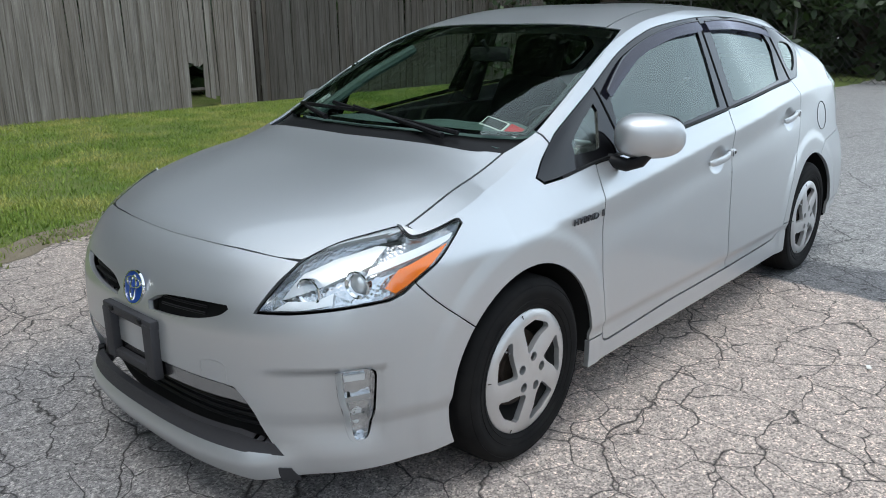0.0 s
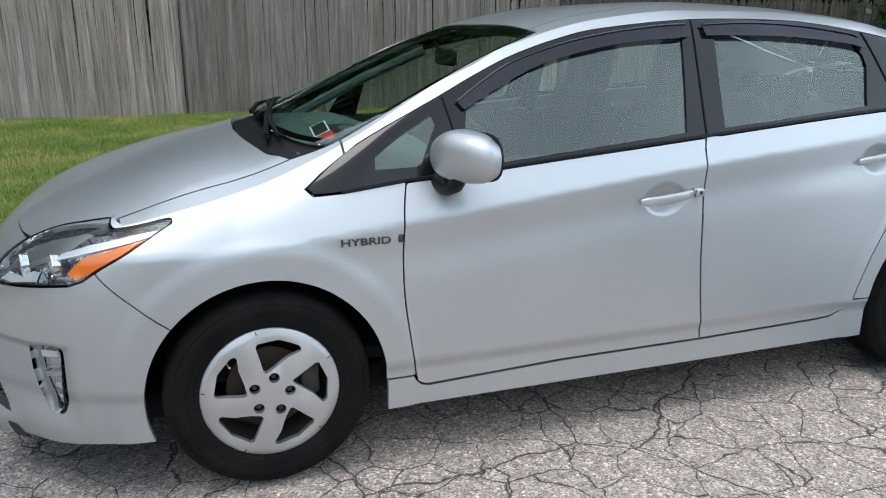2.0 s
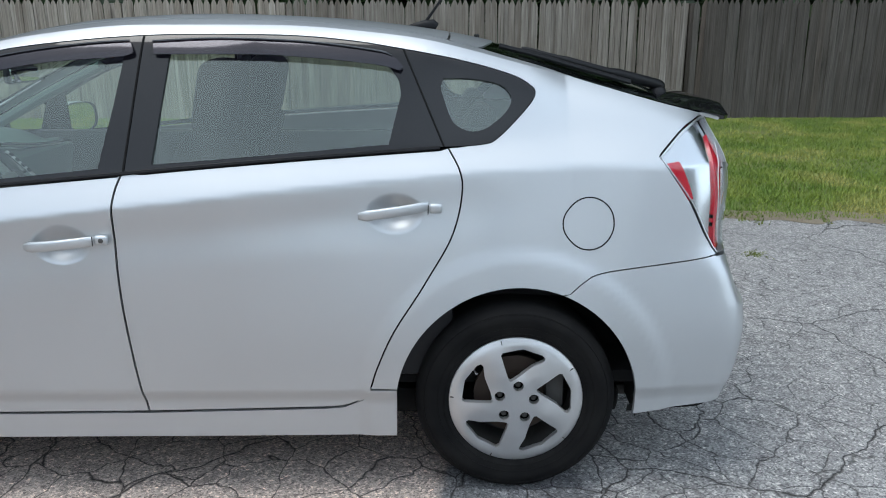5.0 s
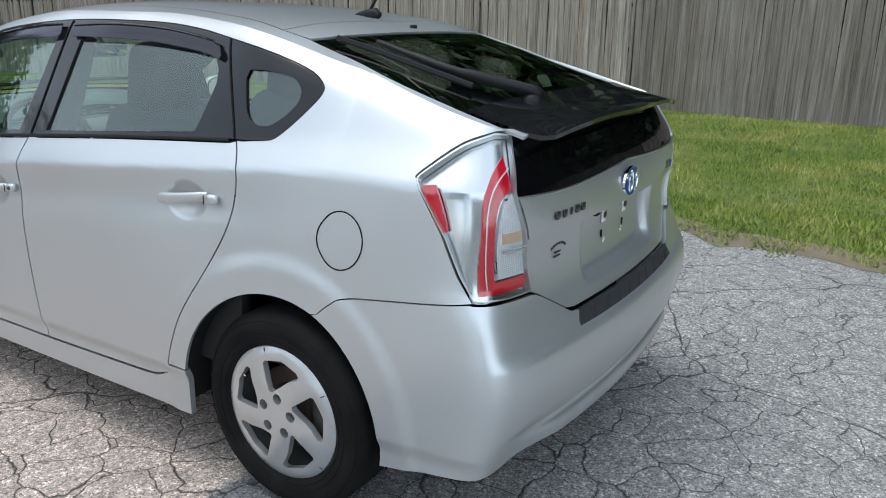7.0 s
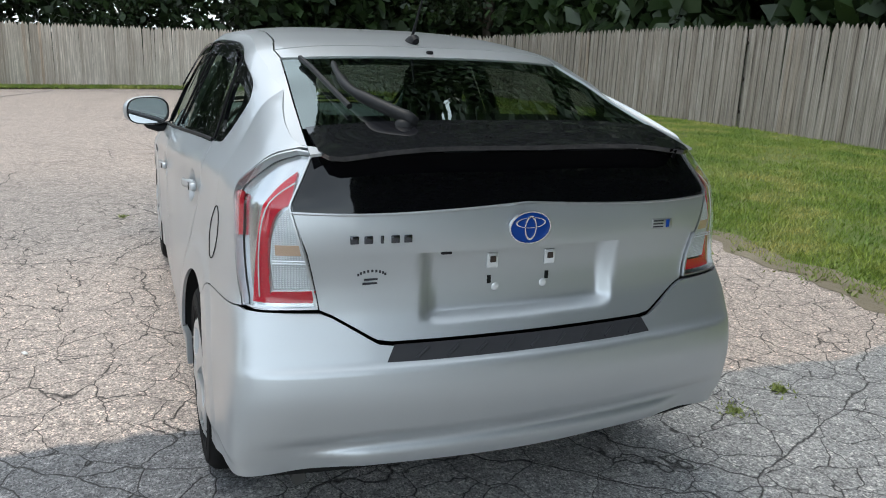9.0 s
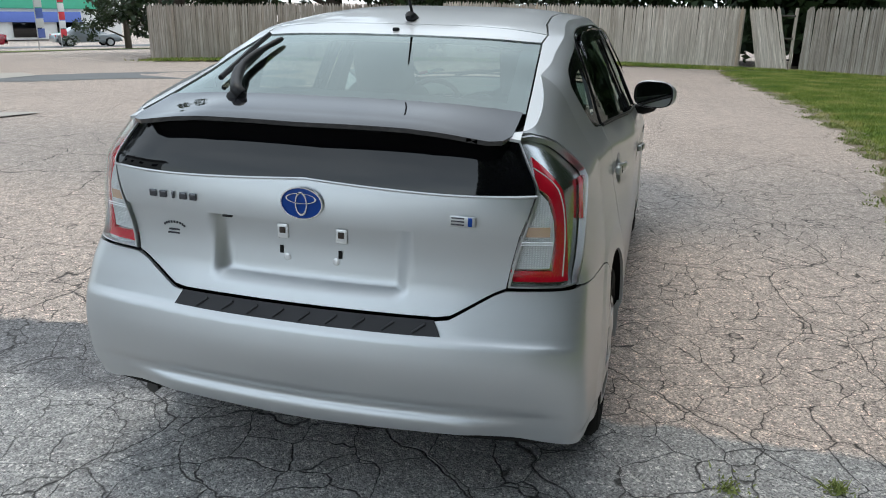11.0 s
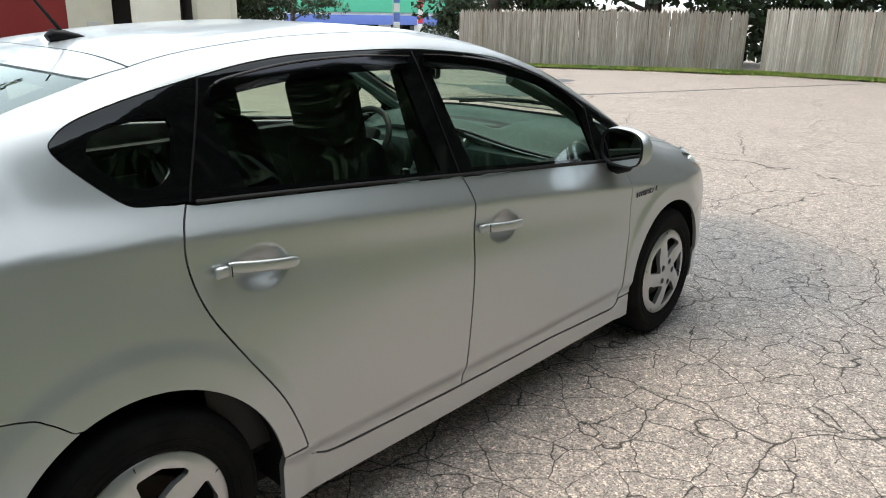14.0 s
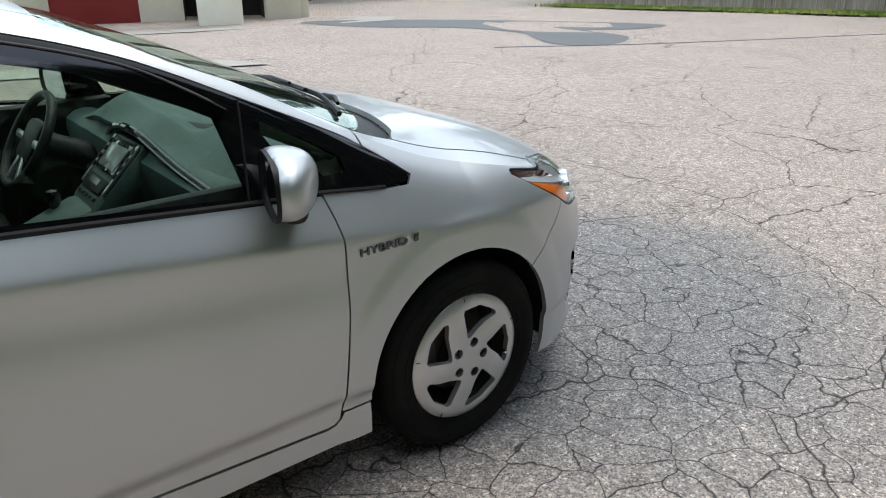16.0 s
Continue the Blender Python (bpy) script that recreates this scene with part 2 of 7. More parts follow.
def wood_material(name="weathered_wood", gain=1.0, low=1.0):
    m, t, b = shader(name, (0.22, 0.2, 0.18), 0.85)
    info = node(t, "ShaderNodeObjectInfo")
    v = place_of(t, (14, 14, 0.45), False)
    shift = node(t, "ShaderNodeVectorMath")
    grain = node(t, "ShaderNodeTexNoise", Scale=4.0, Detail=7.0, Roughness=0.65)
    sc = node(t, "ShaderNodeVectorMath")
    sc.operation = "SCALE"
    sc.inputs["Scale"].default_value = 60.0
    t.links.new(info.outputs["Random"], sc.inputs[0])
    t.links.new(v, shift.inputs[0])
    t.links.new(sc.outputs[0], shift.inputs[1])
    t.links.new(shift.outputs[0], grain.inputs["Vector"])
    streak = node(t, "ShaderNodeTexNoise", Scale=1.6, Detail=3.0, Roughness=0.5)
    t.links.new(shift.outputs[0], streak.inputs["Vector"])
    stain = noise_of(t, place_of(t, (1.0, 1.0, 0.5)), 0.9, 5, 0.6)
    mixed = maths(t, "ADD", maths(t, "MULTIPLY", grain.outputs["Fac"], 0.55), maths(t, "ADD", maths(t, "MULTIPLY", streak.outputs["Fac"], 0.30), maths(t, "MULTIPLY", stain, 0.15)))
    tone = ramp_of(t, mixed, (0.36, (0.075 * gain * low, 0.066 * gain * low, 0.058 * gain * low)), (0.46, (0.165 * gain, 0.148 * gain, 0.130 * gain)), (0.55, (0.225 * gain, 0.205 * gain, 0.185 * gain)), (0.66, (0.34 * gain, 0.315 * gain, 0.29 * gain)))
    warm = ramp_of(t, info.outputs["Random"], (0.0, (0.82, 0.77, 0.72)), (0.5, (1.0, 0.965, 0.93)), (0.95, (1.10, 1.08, 1.05)), (1.0, (0.95, 0.80, 0.68)))
    t.links.new(mix_of(t, 1.0, tone, warm, "MULTIPLY"), b.inputs["Base Color"])
    bump_of(t, b, mixed, 0.8, 0.006)
    return m


def leaf_material(name, dark, light):
    m, t, b = shader(name, dark, 0.5)
    g = node(t, "ShaderNodeNewGeometry")
    tone = ramp_of(t, g.outputs["Random Per Island"], (0.0, dark), (0.7, light), (1.0, tuple(min(1, c * 1.4) for c in light)))
    n = noise_of(t, place_of(t), 0.6, 4)
    t.links.new(mix_of(t, n, tone, tuple(c * 0.75 for c in dark)), b.inputs["Base Color"])
    return m


def grass_material():
    m, t, b = shader("grass_blades", (0.12, 0.17, 0.04), 0.6)
    g = node(t, "ShaderNodeNewGeometry")
    blade = ramp_of(t, g.outputs["Random Per Island"], (0.0, (0.72, 0.78, 0.66)), (0.6, (1.05, 1.06, 0.95)), (1.0, (1.45, 1.35, 1.1)))
    v = place_of(t)
    patch = ramp_of(t, noise_of(t, v, 1.1, 5, 0.6), (0.36, (0.13, 0.21, 0.03)), (0.50, (0.22, 0.285, 0.05)), (0.64, (0.38, 0.36, 0.12)))
    t.links.new(mix_of(t, 1.0, patch, blade, "MULTIPLY"), b.inputs["Base Color"])
    return m


def wall_material(name, colour):
    m, t, b = shader(name, colour, 0.8)
    v = place_of(t)
    n, fine = noise_of(t, v, 1.6, 6, 0.7), noise_of(t, v, 60, 3)
    t.links.new(mix_of(t, n, tuple(c * 0.78 for c in colour), tuple(min(1, c * 1.08) for c in colour)), b.inputs["Base Color"])
    bump_of(t, b, fine, 0.2, 0.004)
    return m


def soil_material(name, low, mid, high, fleck):
    m, t, b = shader(name, mid, 0.95)
    v = place_of(t)
    n, fine = noise_of(t, v, 1.2, 6, 0.65), noise_of(t, v, 45, 4, 0.7)
    c = ramp_of(t, n, (0.3, low), (0.52, mid), (0.70, high))
    t.links.new(mix_of(t, fine, c, fleck), b.inputs["Base Color"])
    bump_of(t, b, fine, 0.7, 0.03)
    return m


def tyre_material():
    m, t, b = shader("tyre_rubber", (0.018, 0.018, 0.019), 0.8, Specular_IOR_Level=0.16)
    v = place_of(t)
    n = noise_of(t, v, 9, 5)
    t.links.new(ramp_of(t, n, (0.35, (0.0045, 0.0045, 0.005)), (0.75, (0.012, 0.0115, 0.011))), b.inputs["Base Color"])
    bump_of(t, b, noise_of(t, v, 220, 2), 0.2, 0.001)
    return m


PAINT = paint_material()
BLACK_GLOSS = shader("black_gloss", (0.010, 0.010, 0.012), 0.03, 0.0, 0.0, Specular_IOR_Level=0.85)[0]
FRAME_BLACK = shader("satin_black_frame", (0.004, 0.004, 0.005), 0.05, 0.0, 0.0, Specular_IOR_Level=0.45)[0]
PIANO = shader("black_glass_frit", (0.003, 0.003, 0.004), 0.02, 0.0, 0.0, Specular_IOR_Level=0.5)[0]
TRIM = plastic("black_trim", (0.006, 0.006, 0.007), 0.5)
RUBBER = plastic("grained_black_plastic", (0.036, 0.036, 0.040), 0.55, 500, 0.3)
UNDER = plastic("dark_liner", (0.008, 0.008, 0.008), 0.9)
CHROME = shader("chrome", (0.82, 0.83, 0.85), 0.07, 1.0)[0]
LETTER = shader("dark_chrome", (0.10, 0.103, 0.115), 0.16, 0.9)[0]
LAMP_CHROME = shader("lamp_chrome", (0.68, 0.68, 0.69), 0.20, 1.0)[0]
DULL_CHROME = shader("dull_chrome", (0.42, 0.42, 0.42), 0.22, 1.0)[0]
SATIN = shader("satin_silver", (0.55, 0.56, 0.57), 0.32, 0.9)[0]
WHEEL_PAINT = plastic("silver_wheel_paint", (0.56, 0.565, 0.57), 0.34, 120, 0.03)
WHEEL_PAINT.node_tree.nodes["Principled BSDF"].inputs["Metallic"].default_value = 0.75
STEEL = plastic("dark_steel", (0.06, 0.058, 0.055), 0.6)
RUST = plastic("rusty_disc", (0.055, 0.04, 0.032), 0.6)
TYRE = tyre_material()
GLASS = glass_material("tinted_glass", (0.78, 0.87, 0.78), 2.1)
SCREEN = glass_material("windscreen_glass", (0.72, 0.82, 0.75), 1.6)
REAR_GLASS = glass_material("rear_glass", (0.34, 0.38, 0.36), 2.9)
SMOKED = glass_material("smoked_acrylic", (0.06, 0.056, 0.08), 1.62, 0.08, (0.92, 0.90, 1.0))
LENS = glass_material("clear_lens", (0.92, 0.94, 0.95), 1.38)
RED_LENS = shader("red_lens", (0.52, 0.006, 0.022), 0.10, 0.0, 1.0, Coat_Roughness=0.02)[0]
AMBER = shader("amber_lens", (0.85, 0.19, 0.012), 0.15, 0.0, 0.7)[0]
def ribbed_material():
    m, t, b = shader("ribbed_clear_lens", (0.8, 0.8, 0.8), 0.2, 0.1, 0.4)
    w = node(t, "ShaderNodeTexWave", Scale=45.0, Distortion=1.5, Detail=2.0)
    w.bands_direction = "Y"
    t.links.new(place_of(t), w.inputs["Vector"])
    n = noise_of(t, place_of(t), 45, 3)
    w2 = node(t, "ShaderNodeTexWave", Scale=60.0, Distortion=0.6)
    w2.bands_direction = "Z"
    t.links.new(place_of(t), w2.inputs["Vector"])
    grid = maths(t, "MULTIPLY", w.outputs["Fac"], w2.outputs["Fac"])
    t.links.new(mix_of(t, maths(t, "ADD", maths(t, "MULTIPLY", grid, 0.7), maths(t, "MULTIPLY", n, 0.5), True), (0.46, 0.47, 0.48), (0.97, 0.97, 0.97)), b.inputs["Base Color"])
    bump_of(t, b, grid, 0.6, 0.003)
    return m


RIBBED = ribbed_material()
AMBER_TINT = shader("pale_amber_lens", (0.66, 0.45, 0.31), 0.2, 0.3, 0.4)[0]
WHITE_PLASTIC = shader("white_lens", (0.80, 0.81, 0.82), 0.22, 0.35, 0.6)[0]
def fluted_material():
    """Chromed lamp bowl with small facets."""
    m, t, b = shader("fluted_reflector", (0.62, 0.63, 0.65), 0.16, 1.0)
    v = place_of(t)
    cells = node(t, "ShaderNodeTexVoronoi", Scale=95.0)
    t.links.new(v, cells.inputs["Vector"])
    tone = noise_of(t, v, 26, 3)
    t.links.new(mix_of(t, tone, (0.42, 0.43, 0.45), (0.80, 0.81, 0.83)), b.inputs["Base Color"])
    bump_of(t, b, cells.outputs["Distance"], 0.35, 0.004)
    return m


FLUTED = fluted_material()
SILVER_REFLECTOR = shader("lamp_reflector", (0.78, 0.80, 0.82), 0.33, 0.75)[0]
BLUE = shader("emblem_blue", (0.003, 0.045, 0.26), 0.4, 0.0, 0.0, Specular_IOR_Level=0.25)[0]
FABRIC = plastic("dark_fabric", (0.014, 0.014, 0.0145), 0.95, 700, 0.5)
DASH = plastic("dash_plastic", (0.085, 0.125, 0.118), 0.6, 420, 0.35)
DASH_DARK = plastic("dash_dark", (0.02, 0.02, 0.022), 0.5)
LINER = plastic("grey_headliner", (0.42, 0.43, 0.40), 0.95, 500, 0.3)
MIRROR = shader("mirror_glass", (0.9, 0.92, 0.93), 0.01, 1.0)[0]
RED_STICKER = shader("red_sticker", (0.55, 0.03, 0.04), 0.6)[0]
WHITE_STICKER = shader("white_sticker", (0.7, 0.72, 0.7), 0.6)[0]
DARK_INK = shader("dark_print", (0.03, 0.03, 0.04), 0.6)[0]
SCREEN_GLOW = shader("display", (0.2, 0.22, 0.22), 0.15)[0]
ASPHALT = asphalt_material()
SOIL = soil_material("soil_and_thatch", (0.12, 0.18, 0.035), (0.20, 0.23, 0.06), (0.34, 0.29, 0.15), (0.085, 0.13, 0.028))
DIRT = soil_material("sandy_dirt", (0.16, 0.13, 0.095), (0.27, 0.225, 0.17), (0.36, 0.31, 0.24), (0.20, 0.17, 0.11))
GRASS = grass_material()
WEED = leaf_material("weed_leaves", (0.16, 0.21, 0.05), (0.32, 0.35, 0.10))
LEAF = leaf_material("tree_leaves", (0.013, 0.030, 0.007), (0.038, 0.070, 0.017))
BARK = plastic("bark", (0.075, 0.06, 0.048), 0.95, 25, 0.9)
# one wood at several gains: its own paleness, with tree shade and light put in
WOOD = wood_material("weathered_wood", 1.05)
BROWN_WOOD = wood_material("brown_grey_wood", 1.45)
SHADED_WOOD = wood_material("shaded_weathered_wood", 0.44)
LIT_PALE_WOOD = wood_material("lit_pale_wood", 1.6)
GREY_WOOD = wood_material("light_grey_wood", 1.9)
PALE_WOOD = wood_material("bleached_wood", 2.9, 2.2)
CREAM = wall_material("cream_wall", (0.84, 0.82, 0.70))
RED_WALL = wall_material("red_wall", (0.30, 0.035, 0.035))
DARK_WALL = wall_material("dark_opening", (0.035, 0.03, 0.028))
CONCRETE = wall_material("concrete_slab", (0.47, 0.44, 0.40))
TAR = wall_material("fresh_asphalt", (0.165, 0.171, 0.178))
WHITE_WALL = wall_material("white_wall", (0.7, 0.7, 0.68))
GREEN_WALL = wall_material("green_fascia", (0.08, 0.42, 0.27))
BLUE_WALL = wall_material("blue_sign", (0.12, 0.18, 0.5))
CAR_RED = shader("red_car_paint", (0.28, 0.012, 0.03), 0.25, 0.2, 1.0)[0]
CAR_DARK = shader("dark_blue_car_paint", (0.03, 0.045, 0.07), 0.25, 0.3, 1.0)[0]
CAR_GREY = shader("grey_car_paint", (0.22, 0.24, 0.25), 0.3, 0.6, 1.0)[0]
PAPER = shader("white_scrap", (0.75, 0.74, 0.7), 0.8)[0]


from mathutils.geometry import delaunay_2d_cdt


# ---- building blocks ----
def link_mesh(name, verts, faces, material, parent=None, smooth=False, label=""):
    me = bpy.data.meshes.new(name)
    me.from_pydata([tuple(v) for v in verts], [], faces)
    me.materials.append(material)
    if smooth:
        me.polygons.foreach_set("use_smooth", [True] * len(me.polygons))
    me.update()
    ob = new(name, me)
    ob.parent = parent
    if label:
        tagged(ob, label)
    return ob


def part(name, bm, material, parent=None, label="", smooth=True, angle=40):
    """Link a bmesh as one mesh object under a thing or a part."""
    bmesh.ops.recalc_face_normals(bm, faces=bm.faces)
    me = bpy.data.meshes.new(name)
    bm.to_mesh(me)
    bm.free()
    me.materials.append(material)
    if smooth:
        me.polygons.foreach_set("use_smooth", [True] * len(me.polygons))
        me.set_sharp_from_angle(angle=radians(angle))
    ob = new(name, me)
    ob.parent = parent
    if label:
        tagged(ob, label)
    return ob


def box_bm(size, at=(0, 0, 0), bevel=0.0, turn=None, segments=2):
    bm = bmesh.new()
    bmesh.ops.create_cube(bm, size=1)
    bmesh.ops.scale(bm, vec=size, verts=bm.verts)
    if bevel:
        bmesh.ops.bevel(bm, geom=bm.edges[:], offset=bevel, segments=segments, affect="EDGES", profile=0.5)
    if turn is not None:
        bmesh.ops.transform(bm, matrix=turn, verts=bm.verts)
    bmesh.ops.translate(bm, vec=at, verts=bm.verts)
    return bm


def join_bm(*parts):
    out = bmesh.new()
    for bm in parts:
        me = bpy.data.meshes.new("tmp")
        bm.to_mesh(me)
        bm.free()
        out.from_mesh(me)
        bpy.data.meshes.remove(me)
    return out


def lathe_bm(profile, axis="y", steps=48, closed=False):
    """Turn (radius, along) pairs about an axis."""
    bm = bmesh.new()
    rings = []
    for i in range(steps):
        a = 2 * math.pi * i / steps
        ring_verts = []
        for r, h in profile:
            p = (r * math.cos(a), h, r * math.sin(a)) if axis == "y" else ((h, r * math.cos(a), r * math.sin(a)) if axis == "x" else (r * math.cos(a), r * math.sin(a), h))
            ring_verts.append(bm.verts.new(p))
        rings.append(ring_verts)
    n = len(profile)
    for i in range(steps):
        p, q = rings[i], rings[(i + 1) % steps]
        for j in range(n if closed else n - 1):
            k = (j + 1) % n
            bm.faces.new((p[j], q[j], q[k], p[k]))
    bmesh.ops.remove_doubles(bm, verts=bm.verts, dist=1e-5)
    return bm


def tube_bm(path, radius, sides=8, caps=True):
    """A round bar along a list of points; radius a number or one for each point."""
    bm = bmesh.new()
    pts = [Vector(p) for p in path]
    rings = []
    up = Vector((0.13, 0.21, 1)).normalized()
    for i, p in enumerate(pts):
        d = (pts[min(i + 1, len(pts) - 1)] - pts[max(i - 1, 0)]).normalized()
        a = d.cross(up)
        if a.length < 0.05:
            a = d.cross(Vector((1, 0.2, 0)))
        a.normalize()
        b = d.cross(a)
        r = radius[i] if isinstance(radius, (list, tuple)) else radius
        rings.append([bm.verts.new(p + (a * math.cos(2 * math.pi * k / sides) + b * math.sin(2 * math.pi * k / sides)) * r) for k in range(sides)])
    for p, q in zip(rings, rings[1:]):
        for k in range(sides):
            bm.faces.new((p[k], p[(k + 1) % sides], q[(k + 1) % sides], q[k]))
    if caps:
        bm.faces.new(rings[0])
        bm.faces.new(rings[-1][::-1])
    return bm


def smooth_path(points, steps=6):
    """Catmull-Rom through 2D or 3D points."""
    out = []
    n = len(points)
    for i in range(n - 1):
        p0, p1, p2, p3 = points[max(i - 1, 0)], points[i], points[i + 1], points[min(i + 2, n - 1)]
        for k in range(steps):
            t = k / steps
            out.append(tuple(0.5 * (2 * b + (c - a) * t + (2 * a - 5 * b + 4 * c - d) * t * t + (3 * b - a - 3 * c + d) * t ** 3) for a, b, c, d in zip(p0, p1, p2, p3)))
    out.append(tuple(points[-1]))
    return out


def inside_many(px, py, poly):
    ins = np.zeros(len(px), bool)
    n = len(poly)
    for i in range(n):
        x0, y0 = poly[i]
        x1, y1 = poly[(i + 1) % n]
        if y0 == y1:
            continue
        c = ((y0 > py) != (y1 > py)) & (px < (x1 - x0) * (py - y0) / (y1 - y0) + x0)
        ins ^= c
    return ins


def distance_many(px, py, poly):
    best = np.full(len(px), 1e9)
    n = len(poly)
    for i in range(n):
        x0, y0 = poly[i]
        x1, y1 = poly[(i + 1) % n]
        dx, dy = x1 - x0, y1 - y0
        q = dx * dx + dy * dy
        if q < 1e-14:
            continue
        t = np.clip(((px - x0) * dx + (py - y0) * dy) / q, 0, 1)
        best = np.minimum(best, np.hypot(px - x0 - t * dx, py - y0 - t * dy))
    return best


def resample(poly, size):
    out = []
    n = len(poly)
    for i in range(n):
        a, b = poly[i], poly[(i + 1) % n]
        d = math.hypot(b[0] - a[0], b[1] - a[1])
        if d < 1e-5:
            continue
        k = max(1, int(math.ceil(d / size)))
        out += [(a[0] + (b[0] - a[0]) * j / k, a[1] + (b[1] - a[1]) * j / k) for j in range(k)]
    return out


def inset(poly, d):
    """Move the outline in by d (counter-clockwise keeps the inside to the left)."""
    poly = [p for i, p in enumerate(poly) if math.hypot(p[0] - poly[i - 1][0], p[1] - poly[i - 1][1]) > 0.0035]
    if d == 0:
        return poly
    area = sum(a[0] * b[1] - a[1] * b[0] for a, b in zip(poly, poly[1:] + poly[:1]))
    sg = 1 if area > 0 else -1
    out = []
    n = len(poly)
    for i in range(n):
        p, q, r = poly[i - 1], poly[i], poly[(i + 1) % n]
        nx, ny = 0.0, 0.0
        for a, b in ((p, q), (q, r)):
            l = math.hypot(b[0] - a[0], b[1] - a[1]) or 1
            nx -= (b[1] - a[1]) / l
            ny += (b[0] - a[0]) / l
        l = max(0.8, math.hypot(nx, ny))
        out.append((q[0] + sg * d * nx * 2 / (l * l), q[1] + sg * d * ny * 2 / (l * l)))
    return out


def skin(chart, outer, holes=(), grid=0.025, gap=0.0018, lip=0.010, offset=0.0, other_side=False, hollow=None):
    """Vertices, faces and loop normals of a sheet of the surface inside an outline, its rim turned in by lip."""

    outer = resample(inset(outer, gap), grid * 0.6)
    holes = [resample(inset(h, -gap), grid * 0.6) for h in holes]
    loops = [outer] + holes
    us, vs = [p[0] for p in outer], [p[1] for p in outer]
    gu, gv = np.meshgrid(np.arange(min(us) + grid / 2, max(us), grid), np.arange(min(vs) + grid / 2, max(vs), grid))
    gu, gv = gu.ravel(), gv.ravel()
    keep = inside_many(gu, gv, outer) & (distance_many(gu, gv, outer) > grid * 0.45)
    for h in holes:
        keep &= ~inside_many(gu, gv, h) & (distance_many(gu, gv, h) > grid * 0.45)
    rings = []
    if hollow:
        # closer points round a hollow of half axes a, b
        cu, cv, a, b = hollow
        keep &= np.hypot((gu - cu) / a, (gv - cv) / b) > 1.2
        rings = [Vector((cu + a * k * math.cos(i * math.pi / 24), cv + b * k * math.sin(i * math.pi / 24))) for k in (0.15, 0.35, 0.5, 0.6, 0.7, 0.78, 0.85, 0.9, 0.94, 0.97, 1.0, 1.03, 1.1) for i in range(48)]
    pts = [Vector(p) for l in loops for p in l] + rings + [Vector((a, b)) for a, b in zip(gu[keep], gv[keep])]
    edges, at = [], 0
    for l in loops:
        edges += [(at + i, at + (i + 1) % len(l)) for i in range(len(l))]
        at += len(l)
    rim = at
    pv, pe, pf, ov, oe, of = delaunay_2d_cdt(pts, edges, [], 0, 1e-7)
    tri = np.array([f for f in pf if len(f) == 3])
    cx = np.array([[pv[i][0] for i in f] for f in tri]).mean(1)
    cy = np.array([[pv[i][1] for i in f] for f in tri]).mean(1)
    ok = inside_many(cx, cy, outer)
    for h in holes:
        ok &= ~inside_many(cx, cy, h)
    tri = tri[ok]
    e = 2e-3
    verts, norms = [], []
    flip = -1 if other_side else 1
    for p in pv:
        a = chart(p[0], p[1])
        du, dv = chart(p[0] + e, p[1]) - chart(p[0] - e, p[1]), chart(p[0], p[1] + e) - chart(p[0], p[1] - e)
        n = du.cross(dv)
        n = n.normalized() if n.length > 1e-12 else Vector((0, 0, 1))
        middle = Vector((a.x * 0.75, 0, 0.55))
        if n.dot(a - middle) < 0:
            n = -n
        a = a + n * offset
        verts.append(Vector((a.x, flip * a.y, a.z)))
        norms.append(Vector((n.x, flip * n.y, n.z)))
    faces, loop_normals = [], []
    for f in tri:
        f = [int(i) for i in f]
        fn = (verts[f[1]] - verts[f[0]]).cross(verts[f[2]] - verts[f[0]])
        if fn.dot(norms[f[0]]) < 0:
            f = f[::-1]
        faces.append(tuple(f))
        loop_normals += [norms[i] for i in f]
    if lip:
        count = {}
        for f in faces:
            for a, b in zip(f, f[1:] + f[:1]):
                count[(a, b)] = count.get((a, b), 0) + 1
        inner = {}
        for (a, b) in [k for k in count if (k[1], k[0]) not in count]:
            for i in (a, b):
                if i not in inner:
                    inner[i] = len(verts)
                    verts += [verts[i], verts[i] - norms[i] * lip]
            q = (inner[b], inner[a], inner[a] + 1, inner[b] + 1)
            n = (verts[a] - verts[b]).cross(verts[inner[a] + 1] - verts[b]).normalized()
            faces.append(q)
            loop_normals += [n] * 4
    return verts, faces, loop_normals


def sheet(name, material, parent, patches, label=""):
    """One mesh object out of one or more skins, with the surface's own normals."""
    V, F, N = [], [], []
    for v, f, n in patches:
        o = len(V)
        V += [tuple(p) for p in v]
        F += [tuple(i + o for i in q) for q in f]
        N += [tuple(p) for p in n]
    me = bpy.data.meshes.new(name)
    me.from_pydata(V, [], F)
    me.materials.append(material)
    me.polygons.foreach_set("use_smooth", [True] * len(me.polygons))
    me.update()
    me.normals_split_custom_set(N)
    ob = new(name, me)
    ob.parent = parent
    if label:
        tagged(ob, label)
    return ob


def thing(name, label, category, group="", at=None, kind=""):
    ob = tagged(new(name), label, category, group, kind)
    ob.empty_display_size = 0.1
    if at is not None:
        ob.matrix_basis = at
    return ob


